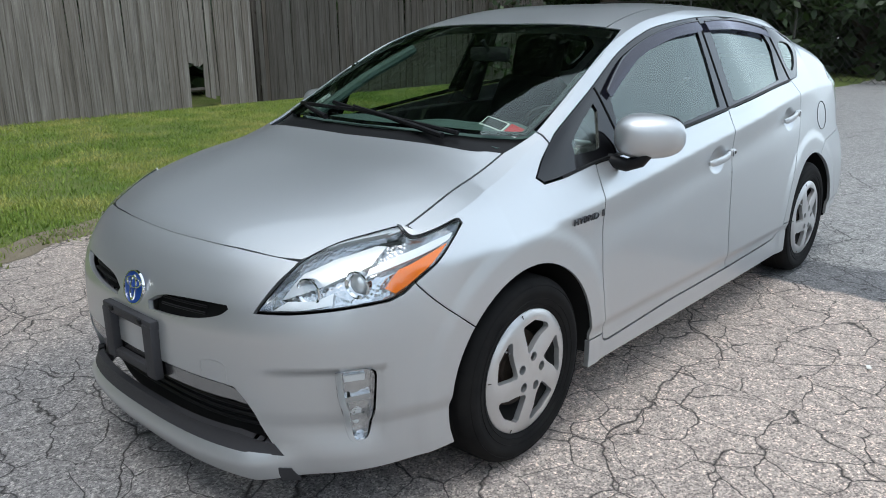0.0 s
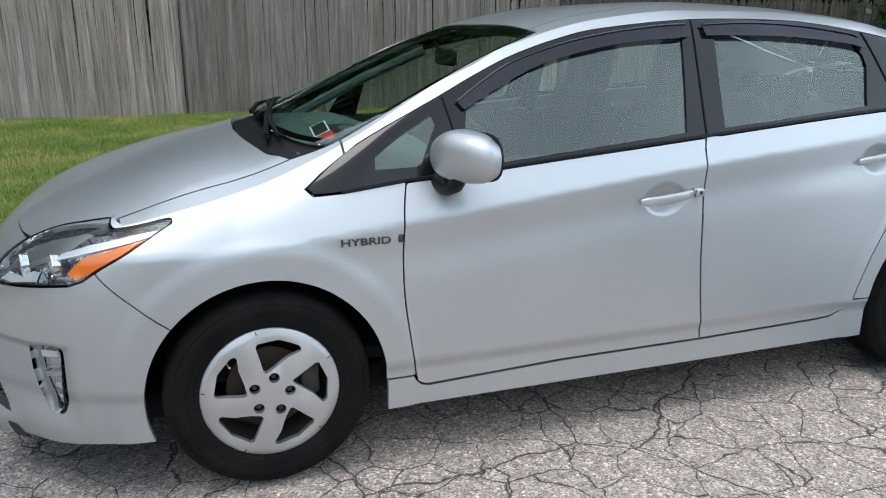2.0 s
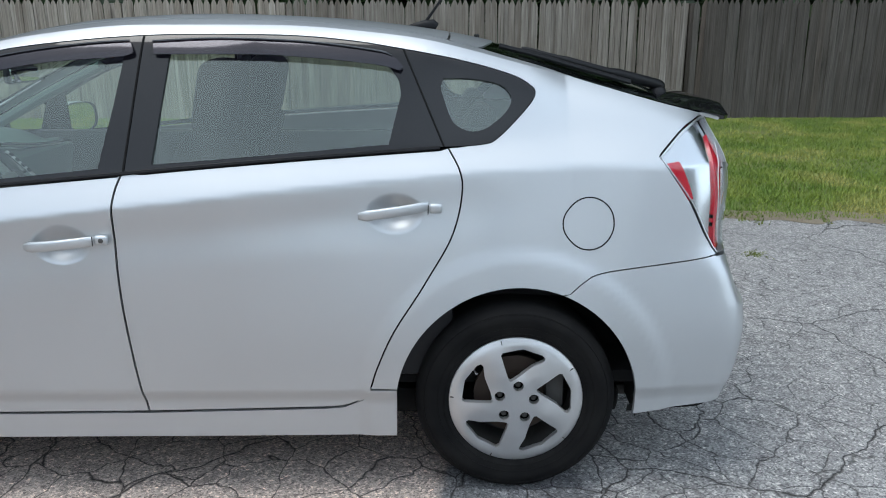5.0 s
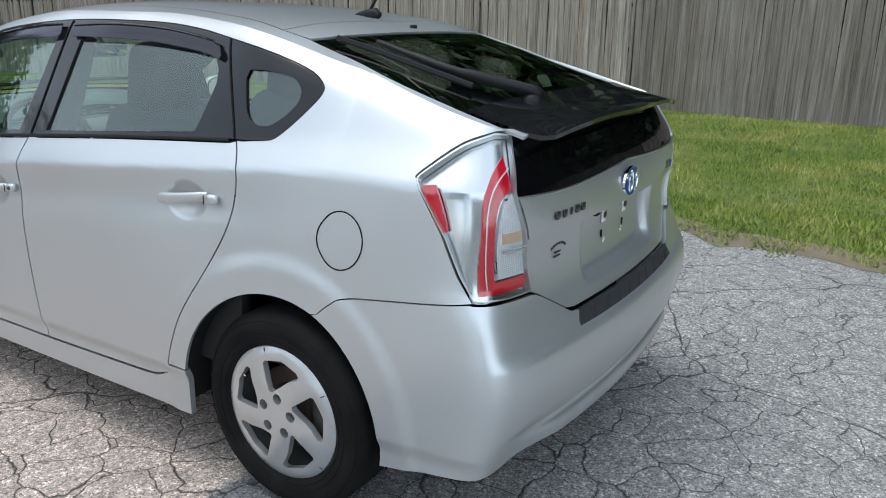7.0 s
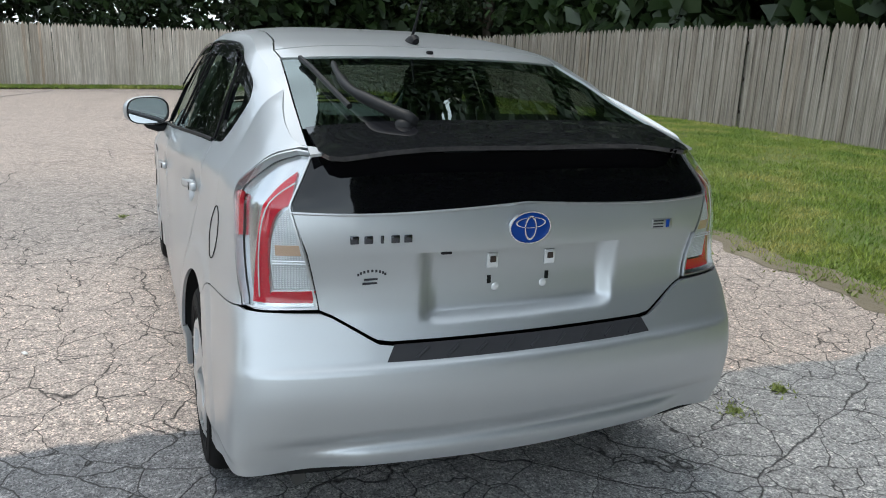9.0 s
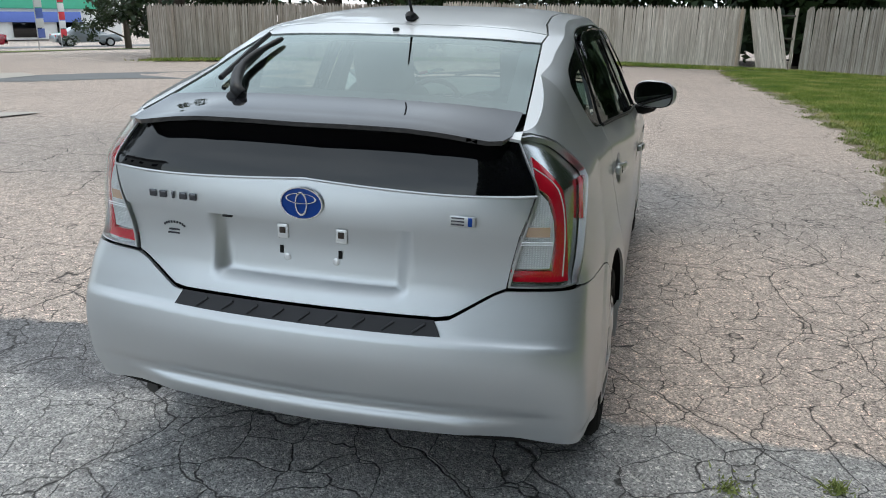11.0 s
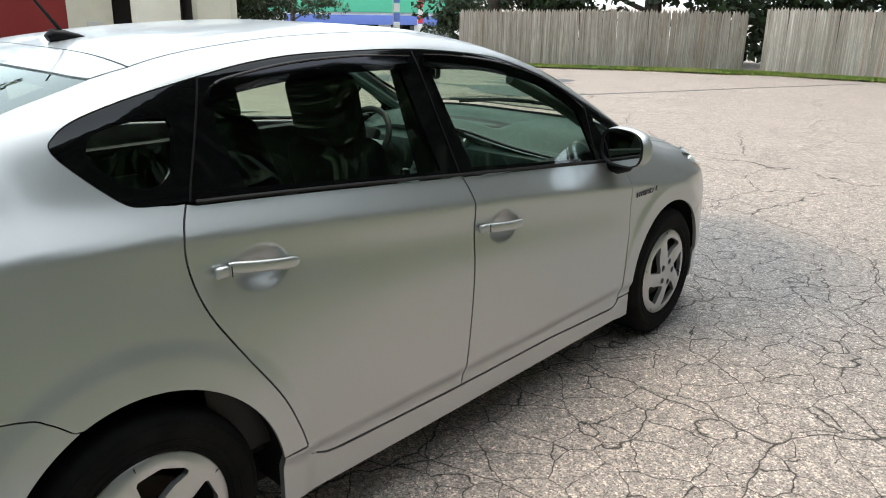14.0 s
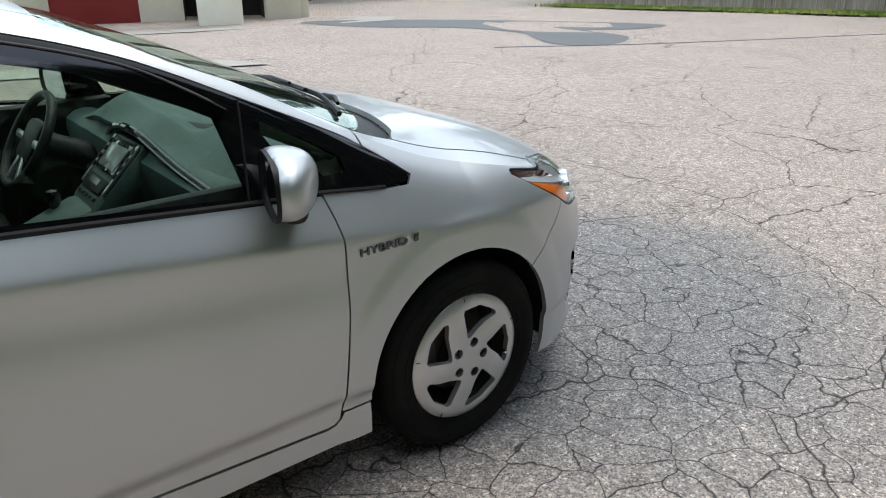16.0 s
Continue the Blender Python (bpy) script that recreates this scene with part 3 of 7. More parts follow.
# ---- car body surfaces: side and ends by (s, z), top by (x, y); x ahead, y to the car's left ----
def curve(knots):
    """A smooth function through (x, value) knots (monotone cubic)."""
    xs, ys = [k[0] for k in knots], [k[1] for k in knots]
    n = len(xs)
    d = [(ys[i + 1] - ys[i]) / (xs[i + 1] - xs[i]) for i in range(n - 1)]
    m = [d[0]] + [0.0 if d[i - 1] * d[i] <= 0 else 2 * d[i - 1] * d[i] / (d[i - 1] + d[i]) for i in range(1, n - 1)] + [d[-1]]

    def at(x):
        if x <= xs[0]:
            return ys[0] + m[0] * (x - xs[0])
        if x >= xs[-1]:
            return ys[-1] + m[-1] * (x - xs[-1])
        i = 0
        while x > xs[i + 1]:
            i += 1
        h = xs[i + 1] - xs[i]
        t = (x - xs[i]) / h
        return ((1 + 2 * t) * (1 - t) ** 2 * ys[i] + t * (1 - t) ** 2 * h * m[i]
                + t * t * (3 - 2 * t) * ys[i + 1] + t * t * (t - 1) * h * m[i + 1])
    return at


def ramp(x, r):
    """max(x, 0) with a rounded corner of size r."""
    return 0.5 * (x + math.sqrt(x * x + r * r))


def step(a, b, x):
    t = min(1.0, max(0.0, (x - a) / (b - a)))
    return t * t * (3 - 2 * t)


SF, SR, ARC_F, ARC_R, NF, NR = 1.42, -1.50, 1.30, 1.20, 2.75, 5.0
HUB_F, HUB_R, HUB_Z, ARCH_F, ARCH_R = 1.35, -1.345, 0.315, 0.362, 0.372
half_width = curve([(-1.5, 0.852), (-1.0, 0.864), (-0.3, 0.868), (0.9, 0.866), (1.42, 0.862)])
lean = curve([(-1.5, 0.17), (-1.0, 0.13), (-0.4, 0.03), (0.2, 0.0), (1.4, 0.0)])
crease = curve([(-1.9, 1.06), (-1.5, 1.045), (-1.1, 1.02), (-0.16, 0.94), (0.9, 0.82), (1.3, 0.775), (1.6, 0.76), (2.0, 0.75)])
belt = curve([(-1.4, 1.125), (-1.07, 1.10), (-0.17, 1.032), (0.75, 0.955), (1.2, 0.915)])
nose = curve([(0.14, 2.17), (0.2, 2.205), (0.3, 2.23), (0.45, 2.24), (0.58, 2.235), (0.66, 2.21), (0.74, 2.15), (0.80, 2.07), (0.86, 1.95)])
tail = curve([(0.22, -2.05), (0.34, -2.105), (0.42, -2.128), (0.52, -2.138), (0.60, -2.130), (0.68, -2.102), (0.76, -2.074), (0.84, -2.066), (0.93, -2.07), (1.03, -2.055), (1.18, -1.985)])


def tail_power(z):
    return NR + 1.0 + 1.8 * step(0.76, 0.62, z)


def tail_plan(k, c, z):
    """Distance factor of the tail's plan: rounded above, with a corner edge on the bumper."""
    n = tail_power(z)
    q = (abs(k) ** n + c ** n) ** (1 / n)
    w = 0.35 + 0.65 * step(1.08, 0.80, z)
    m = 14 + 16 * step(0.80, 0.70, z)
    if w > 0:
        p = q
        for _ in range(5):
            a, b = c / p, abs(k) / p
            p *= ((a + 0.05 * b * b) ** m + (b + 0.15 * a * a) ** m) ** (1 / m)
        q += (p - q) * w
    return q


def side(x, z):
    """Half width of the body at length x and height z."""
    w = half_width(x) - lean(x) * ramp(z - 0.55, 0.1) - 0.57 * ramp(z - crease(x), 0.007) + (0.10 + 0.24 * step(-0.55, -1.25, x) * step(-1.62, -1.38, x)) * ramp(z - belt(x), 0.03)
    w -= 0.013 * step(0.368, 0.325, z) + 0.05 * ramp(0.22 - z, 0.03)
    w -= 0.008 * math.exp(-((z - crease(x) + 0.10) / 0.07) ** 2) * step(1.5, 0.6, x) * step(-1.5, -0.9, x)
    k = step(0.95, 1.2, x)
    w -= 1.05 * ramp(z - top_edge(x) + 0.026 + 0.011 * k, 0.026 + 0.026 * k)
    w -= shoulder(x, z)
    return w + flare(x, z)


def shoulder(x, z):
    """The rounding of the rear pillar towards the tail glass."""
    return 0.36 * step(-1.05, -1.30, x) * ramp(z - top_edge(x) + 0.045, 0.02)


def flare(x, z):
    """The wheel arches stand out a little."""
    w = 0.0
    for hx, r in ((HUB_F, ARCH_F), (HUB_R, ARCH_R)):
        d = math.hypot(x - hx, z - HUB_Z)
        w += 0.008 * step(0.130, 0.070, d - r) * step(-0.05, -0.01, d - r)
    return w


def ring(s, z):
    """The body's side and ends: s runs as x along the side, then round the corners to the centre line and on."""
    if SR <= s <= SF:
        return Vector((s, side(s, z), z))
    if s > SF:
        a = (s - SF) / ARC_F * math.pi / 2
        c, k, n, x1 = abs(math.cos(a)), math.sin(a), NF, nose(z)
        q = (abs(k) ** n + c ** n) ** (1 / n)
        x, y = SF + (x1 - SF) * k / q, c / q
    else:
        a = (SR - s) / ARC_R * math.pi / 2
        c, k, x1 = abs(math.cos(a)), math.sin(a), tail(z)
        q = tail_plan(k, c, z)
        x, y = SR + (x1 - SR) * k / q, c / q
    sign = 1 if a <= math.pi / 2 else -1
    end = SF if s > SF else SR
    w = side(end, z) - flare(end, z) + flare(x, z)
    if s < SR:
        roll = shoulder(x, z) + 1.05 * ramp(z - top_edge(x) + 0.026, 0.026) - shoulder(SR, z) - 1.05 * ramp(z - top_edge(SR) + 0.026, 0.026)
        w -= 0.65 * roll * step(-2.0, -1.8, x)
    return Vector((x, sign * w * y, z))


def s_of_x(x, z):
    if x > SF:
        a, n, arc, s0, sg = (x - SF) / (nose(z) - SF), NF, ARC_F, SF, 1
    elif x < SR:
        a, n, arc, s0, sg = (x - SR) / (tail(z) - SR), tail_power(z), ARC_R, SR, -1
    else:
        return x
    a = min(a, 0.9999)
    return s0 + sg * arc * math.atan2(a, (1 - a ** n) ** (1 / n)) / (math.pi / 2)


def s_of_y(y, z, front):
    """s at half width y on the front (or the tail); y < 0 is the other side of the centre line."""
    n, arc, s0, sg = (NF, ARC_F, SF, 1) if front else (tail_power(z), ARC_R, SR, -1)
    b = min(abs(y) / side(s0, z), 0.9999)
    a = math.atan2((1 - b ** n) ** (1 / n), b) / (math.pi / 2)
    return s0 + sg * arc * (a if y >= 0 else 2 - a)


top_mid = curve([(-2.02, 1.185), (-1.9, 1.222), (-1.26, 1.408), (-1.0, 1.452), (-0.7, 1.48), (-0.33, 1.493), (0.0, 1.478), (0.3, 1.425), (0.6, 1.325), (0.95, 1.185), (1.25, 1.055), (1.36, 1.015), (1.6, 0.965), (1.85, 0.895), (2.05, 0.815), (2.15, 0.74)])
top_edge = curve([(-2.02, 1.16), (-1.8, 1.215), (-1.4, 1.325), (-0.98, 1.420), (-0.58, 1.451), (-0.2, 1.452), (0.14, 1.421), (0.48, 1.336), (0.74, 1.224), (1.05, 1.055), (1.2, 0.985), (1.35, 0.93), (1.6, 0.872), (1.85, 0.81), (2.0, 0.75)])


def top(x, y):
    """The hood, glass and roof as seen from above."""
    ze = top_edge(x)
    p = ring(s_of_x(x, ze) if x > SF else x, ze) if x > SF else Vector((x, side(x, ze), ze))
    u = abs(y) / max(p.y, 0.05)
    drop = top_mid(x) - ze
    m = 2.8 + 0.7 * step(0.9, 1.4, x) + 1.2 * step(0.5, 0.2, x) * step(-1.35, -1.1, x)
    return Vector((x, y, ze + drop * (1 - u ** m)))


# ---- the car: outlines ----
def sx(*pairs):
    """(x, z) in side view to (s, z)."""
    return [(s_of_x(x, z), z) for x, z in pairs]


def arch(hub, r, a0, a1, n=24):
    return sx(*[(hub + r * math.cos(radians(a0 + (a1 - a0) * i / n)), HUB_Z + r * math.sin(radians(a0 + (a1 - a0) * i / n))) for i in range(n + 1)])


def along_top(x0, x1, n=40, up=0.002):
    return sx(*[(x0 + (x1 - x0) * i / n, top_edge(x0 + (x1 - x0) * i / n) + up) for i in range(n + 1)])


def edge_y(x):
    z = top_edge(x)
    return ring(s_of_x(x, z), z).y + 0.002


def tail_twin(points):
    c = SR - ARC_R
    return points + [(2 * c - s, z) for s, z in points[::-1]]


BELT = smooth_path([(1.19, 0.908), (1.10, 0.914), (0.896, 0.94), (0.729, 0.952), (0.327, 0.990), (-0.17, 1.034), (-0.565, 1.066), (-1.109, 1.099)])
WINDOW_TOP = smooth_path([(1.20, 0.925), (1.033, 1.044), (0.747, 1.184), (0.606, 1.252), (0.488, 1.302), (0.316, 1.355), (0.141, 1.390), (-0.222, 1.421), (-0.61, 1.421), (-0.819, 1.406), (-0.977, 1.383), (-1.166, 1.348), (-1.323, 1.305), (-1.385, 1.272), (-1.397, 1.245), (-1.364, 1.200), (-1.285, 1.125), (-1.235, 1.106), (-1.109, 1.099)])
SEAM_A = smooth_path([(0.900, 0.938), (0.924, 0.817), (0.928, 0.613), (0.908, 0.432), (0.886, 0.300), (0.870, 0.275), (0.843, 0.268)])
SEAM_B = smooth_path([(-0.182, 1.036), (-0.160, 0.942), (-0.161, 0.672), (-0.180, 0.45), (-0.203, 0.292)])
SEAM_C = smooth_path([(-1.134, 1.098), (-1.176, 1.004), (-1.150, 0.855), (-1.066, 0.706), (-0.969, 0.556), (-0.916, 0.438), (-0.895, 0.375), (-0.868, 0.332), (-0.81, 0.308), (-0.748, 0.303)])
HEADLIGHT = [(2.235, 0.664)] + smooth_path([(2.205, 0.740), (2.180, 0.790), (2.114, 0.829), (2.03, 0.850), (1.968, 0.861)], 4) + smooth_path([(1.944, 0.864), (1.905, 0.842), (1.87, 0.836), (1.80, 0.846), (1.700, 0.862), (1.678, 0.852)], 4) + smooth_path([(1.70, 0.838), (1.76, 0.790), (1.838, 0.733), (1.865, 0.707), (1.90, 0.692), (1.96, 0.686), (2.036, 0.678), (2.15, 0.667)], 4)
TAILLIGHT = smooth_path([(-1.852, 1.062), (-1.867, 1.080), (-1.983, 1.148), (-2.075, 1.176)], 4) + [(-2.125, 1.172), (-2.128, 1.04), (-2.165, 0.90), (-2.195, 0.768), (-2.120, 0.770), (-2.034, 0.777), (-1.995, 0.840), (-1.944, 0.930)]
HOOD_SIDE = smooth_path([(1.226, 0.650), (1.413, 0.664), (1.612, 0.695), (1.735, 0.703), (1.80, 0.685), (1.909, 0.609), (2.000, 0.556)])
BUMPER_SEAM_R = smooth_path([(-1.498, 0.664), (-1.560, 0.705), (-1.63, 0.728), (-1.905, 0.757), (-2.034, 0.774)])


def cup(x, z, cx, cz, a, b, depth):
    d = math.hypot((x - cx) / a, (z - cz) / b)
    return depth * (1 - step(0.30, 1.0, d) * 0.75 - 0.25 * min(1.0, d * d)) if d < 1 else 0.0


def door_chart(cx, cz):
    def at(s, z):
        p = ring(s, z)
        return Vector((p.x, p.y - cup(s, z, cx, cz, 0.088, 0.062, 0.022), p.z))
    return at


def bumper_chart(s, z):
    p = ring(s, z)
    c = SF + ARC_F
    q = min(s, 2 * c - s)
    # hollow round the fog lamp, opening towards the middle
    d = 0.024 * step(1.88, 1.96, q) * step(2.26, 2.05, q) * step(0.22, 0.33, z) * step(0.512, 0.492, z)
    # the lower lip stands out
    d -= 0.050 * step(0.278, 0.205, z) * step(2.10, 2.28, q)
    k = 1 - d / 2.0
    return Vector((p.x - d, p.y * k, p.z))


def hatch_chart(s, z):
    p = ring(s, z)
    c = SR - ARC_R
    q = max(s, 2 * c - s)
    d = 0.034 * step(-2.40 - 0.10 * (0.915 - z), -2.448 - 0.10 * (0.915 - z), q) * step(0.712, 0.742, z)
    d += 0.011
    return Vector((p.x + d, p.y, p.z))


def tail_bumper_chart(s, z):
    p = ring(s, z)
    c = SR - ARC_R
    q = max(s, 2 * c - s)
    d = 0.016 * step(-2.05, -2.2, q) * step(0.430, 0.390, z) - 0.028 * step(-2.15, -2.3, q) * step(0.378, 0.352, z)
    d -= 0.017 * step(-2.02, -2.16, q) * step(0.640, 0.612, z) * step(0.38, 0.57, z)
    return Vector((p.x + d, p.y, p.z))


car = thing("parked_hatchback_car", "silver metallic five-door hybrid hatchback parked on cracked asphalt", "car")

# ---- body panels ----
for other in (False, True):
    fender_side = sx(*[p for p in SEAM_A if p[1] > 0.312][::-1])
    low = fender_side[0]
    outline = ([(low[0], 0.309)] + fender_side + sx((0.905, 0.934), (1.10, 0.908), (1.185, 0.902), (1.207, 0.922), (1.150, 0.966), (1.078, 1.0145), (1.078, top_edge(1.078) + 0.002)) + along_top(1.078, 1.72)
               + sx((1.758, 0.866)) + smooth_path([(1.944, 0.866), (1.905, 0.844), (1.87, 0.838), (1.80, 0.848), (1.700, 0.864), (1.674, 0.852)], 4)
               + [(1.70, 0.836), (1.76, 0.788), (1.836, 0.731)] + sx((1.805, 0.724), (1.70, 0.620)) + arch(HUB_F, ARCH_F, 41.8, 180) + sx((0.988, 0.309)))
    cap = [(1.73, edge_y(1.73))] + [(1.735, 0.705)] + HOOD_SIDE[::-1][12:] + [(1.10, 0.668), (1.078, 0.669)] + [(1.078 + (1.73 - 1.078) * i / 30, edge_y(1.078 + (1.73 - 1.078) * i / 30)) for i in range(31)]
    sheet("fender", PAINT, car, [skin(ring, outline, grid=0.015, other_side=other), skin(top, cap, grid=0.02, gap=0.0016, lip=0.008, other_side=other)])
    # doors
    top_f = [p for p in BELT if -0.182 < p[0] < 0.90]
    front_door = [(x, z - 0.008) for x, z in top_f] + SEAM_B + [(-0.203, 0.292), (0.354, 0.288)] + SEAM_A[::-1][:-1]
    fd = sheet("front_door", PAINT, car, [skin(door_chart(0.0, 0.833), front_door, grid=0.014, gap=0.0033, other_side=other, hollow=(0.0, 0.833, 0.088, 0.062))])
    top_r = [p for p in BELT if -1.13 < p[0] < -0.182]
    rear_door = [(x, z - 0.008) for x, z in top_r] + SEAM_C + [(-0.203, 0.292)] + SEAM_B[::-1][1:]
    rd = sheet("rear_door", PAINT, car, [skin(door_chart(-0.975, 0.912), rear_door, grid=0.014, gap=0.0033, other_side=other, hollow=(-0.975, 0.912, 0.088, 0.062))])
    # sill
    sill = [(0.984, 0.306), (0.895, 0.306), (0.884, 0.285), (0.868, 0.270), (0.843, 0.264), (0.354, 0.284), (-0.203, 0.288), (-0.748, 0.299), (-0.81, 0.304), (-0.868, 0.328), (-0.893, 0.369), (-0.955, 0.369)] + [(-0.976, 0.369), (-0.974, 0.206), (0.985, 0.200)]
    sheet("sill", PAINT, car, [skin(ring, sill, grid=0.02, lip=0.02, other_side=other)])
    # side frame with the rear quarter
    frame_side = (along_top(1.074, -1.97, 90) + sx((-1.985, 1.172)) + smooth_path([(-2.08, 1.178), (-1.983, 1.151), (-1.867, 1.083), (-1.848, 1.063)], 4) + [(-1.940, 0.930), (-1.991, 0.840), (-2.031, 0.778)] + BUMPER_SEAM_R[::-1]
                  + arch(HUB_R, ARCH_R, 111, 8.5) + sx((-0.976, 0.371)) + [(-0.893, 0.373)] + SEAM_C[:-10][::-1] + [(-1.16, 1.098)] + [p for p in WINDOW_TOP[::-1][4:] if p[0] < 1.06] + [(1.074, 1.0165)])
    cap = ([(1.074, 0.671), (0.90, 0.656), (0.614, 0.628), (0.46, 0.592), (0.366, 0.566)] + [(0.374, 0.505), (-0.1, 0.488), (-0.65, 0.482), (-0.95, 0.503), (-1.137, 0.534), (-1.232, 0.528), (-1.60, 0.560), (-1.90, 0.586), (-1.985, 0.592)]
           + [(-1.985 + 3.059 * i / 90, edge_y(-1.985 + 3.059 * i / 90)) for i in range(91)])
    sheet("side_frame", PAINT, car, [skin(ring, frame_side, grid=0.017, other_side=other), skin(top, cap, grid=0.022, gap=0.0014, lip=0.008, other_side=other)])
    # glass and its black surround
    front_glass = [(0.705, 0.966), (0.672, 1.152), (0.60, 1.196), (0.49, 1.254), (0.35, 1.306), (0.214, 1.340), (0.0, 1.372), (-0.165, 1.385), (-0.140, 1.22), (-0.108, 1.047)]
    rear_glass = [(-0.266, 1.058), (-0.300, 1.385), (-0.6, 1.385), (-0.80, 1.367), (-0.945, 1.342), (-0.985, 1.290), (-0.992, 1.25), (-0.956, 1.109)]
    small_glass = smooth_path([(-1.12, 1.294), (-1.20, 1.293), (-1.29, 1.276), (-1.325, 1.236), (-1.300, 1.19), (-1.24, 1.148), (-1.19, 1.146), (-1.150, 1.17), (-1.128, 1.22), (-1.112, 1.27)], 3)
    corner_glass = [(0.99, 0.972), (0.985, 1.010), (0.90, 1.065), (0.79, 1.125), (0.782, 1.10), (0.845, 0.982), (0.86, 0.976)]
    surround = WINDOW_TOP[:-1] + [p for p in BELT[::-1] if p[0] < 1.185]
    sheet("window_surround", FRAME_BLACK, car, [skin(ring, surround, [front_glass, rear_glass, small_glass, corner_glass], grid=0.013, gap=0.001, lip=0.012, offset=-0.001, other_side=other)], "gloss black window frames and pillars")
    for nm, poly in (("front_window", front_glass), ("rear_window", rear_glass), ("quarter_window", small_glass), ("corner_window", corner_glass)):
        g = sheet(nm, GLASS, car, [skin(ring, poly, grid=0.05, gap=-0.004, lip=0.0, offset=-0.008, other_side=other)], "tinted window glass")
        g.visible_shadow = False
    # the gaps between door frames, and the belt's weatherstrip
    for a, b in (((0.747, 1.178), (0.700, 0.955)), ((-0.215, 1.418), (-0.184, 1.036)), ((-1.000, 1.378), (-1.122, 1.10))):
        pts = [ring(a[0] + (b[0] - a[0]) * i / 10, a[1] + (b[1] - a[1]) * i / 10) for i in range(11)]
        part("frame_gap", tube_bm([(p.x, (-1 if other else 1) * (p.y + 0.0005), p.z) for p in pts], 0.0032, 6), UNDER, car)
    pts = [ring(x, z - 0.002) for x, z in BELT[6:]]
    part("weatherstrip", tube_bm([(p.x, (-1 if other else 1) * (p.y + 0.002), p.z) for p in pts], 0.006, 6), TRIM, car)
    # rain visors
    for poly in (smooth_path([(0.705, 1.166), (0.60, 1.232), (0.488, 1.288), (0.316, 1.340), (0.141, 1.375), (-0.05, 1.398), (-0.178, 1.406)], 4) + smooth_path([(-0.190, 1.385), (-0.170, 1.362), (0.05, 1.346), (0.214, 1.320), (0.40, 1.275), (0.55, 1.210), (0.685, 1.140)], 4),
                 smooth_path([(-0.248, 1.404), (-0.45, 1.412), (-0.70, 1.402), (-0.90, 1.378), (-0.965, 1.362), (-0.998, 1.330)], 4) + smooth_path([(-0.99, 1.318), (-0.90, 1.338), (-0.60, 1.364), (-0.255, 1.367)], 4)):
        def visor_chart(s, z, lo=1.0):
            p = ring(s, z)
            return Vector((p.x, p.y + 0.011 + 0.004 * step(0.03, 0.09, top_edge(s) - z), p.z))
        edge = [visor_chart(a, b) for a, b in poly[:len(poly) // 2]]
        v = sheet("rain_visor", SMOKED, car, [skin(visor_chart, poly, grid=0.02, gap=0.0, lip=0.003, other_side=other)], "smoked acrylic rain visor")
        part("visor_ridge", tube_bm([(p.x, (-1 if other else 1) * (p.y + 0.003), p.z) for p in edge], 0.0032, 6), BLACK_GLOSS, v)

# nose
FOG = smooth_path([(2.022, 0.490), (1.98, 0.497), (1.940, 0.492), (1.934, 0.46), (1.945, 0.36), (1.958, 0.292), (1.972, 0.281), (1.992, 0.284), (2.004, 0.34), (2.018, 0.42)], 3)
BUMPER = (sx((1.70, 0.620), (1.805, 0.724)) + [(1.837, 0.730), (1.865, 0.703), (1.90, 0.688), (1.96, 0.682), (2.036, 0.674), (2.15, 0.663), (2.24, 0.660), (2.210, 0.742), (2.186, 0.786)]
          + [(s_of_y(y, z, True), z) for y, z in ((0.50, 0.790), (0.42, 0.793), (0.346, 0.795), (0.20, 0.796), (0.08, 0.796))])
BUMPER_LOW = [(s_of_y(y, 0.148, True), 0.148) for y in (0.05, 0.2, 0.35, 0.48)] + [(2.17, 0.165), (2.0, 0.178), (1.86, 0.19)] + sx((1.69, 0.200)) + arch(HUB_F, ARCH_F, -10, 41.6, 14)
slot = smooth_path([(2.632, 0.622), (2.57, 0.651), (2.45, 0.664), (2.325, 0.668)], 4) + smooth_path([(2.318, 0.660), (2.345, 0.640), (2.42, 0.620), (2.52, 0.607), (2.622, 0.600)], 4)
mouth_half = smooth_path([(2.71, 0.445), (2.5, 0.449), (2.32, 0.443), (2.285, 0.430), (2.25, 0.380), (2.212, 0.29), (2.185, 0.225)], 4) + [(2.188, 0.246), (2.45, 0.250), (2.71, 0.250)]
c = SF + ARC_F
mouth = [(s, z) for s, z in mouth_half if s < c] + [(2 * c - s, z) for s, z in mouth_half[::-1] if s < c]
left_half = BUMPER_LOW + BUMPER
full = left_half + [(2 * c - s, z) for s, z in left_half[::-1]]
front_bumper = sheet("front_bumper", PAINT, car, [skin(bumper_chart, full, [slot, [(2 * c - s, z) for s, z in slot], mouth, FOG, [(2 * c - s, z) for s, z in FOG]], grid=0.02, lip=0.016)])
# mouth: backing, bars, silver strip, black lower lip, silver splitter
sheet("grille_backing", UNDER, front_bumper, [skin(ring, inset(resample(mouth, 0.05), -0.01), grid=0.05, lip=0, offset=-0.075)])
# extra dark sheet added to keep the ground from showing through the mouth
sheet("grille_second_backing", UNDER, front_bumper, [skin(ring, [(2.20, 0.150), (2.20, 0.455), (2 * c - 2.20, 0.455), (2 * c - 2.20, 0.150)], grid=0.05, gap=0, lip=0, offset=-0.060)])
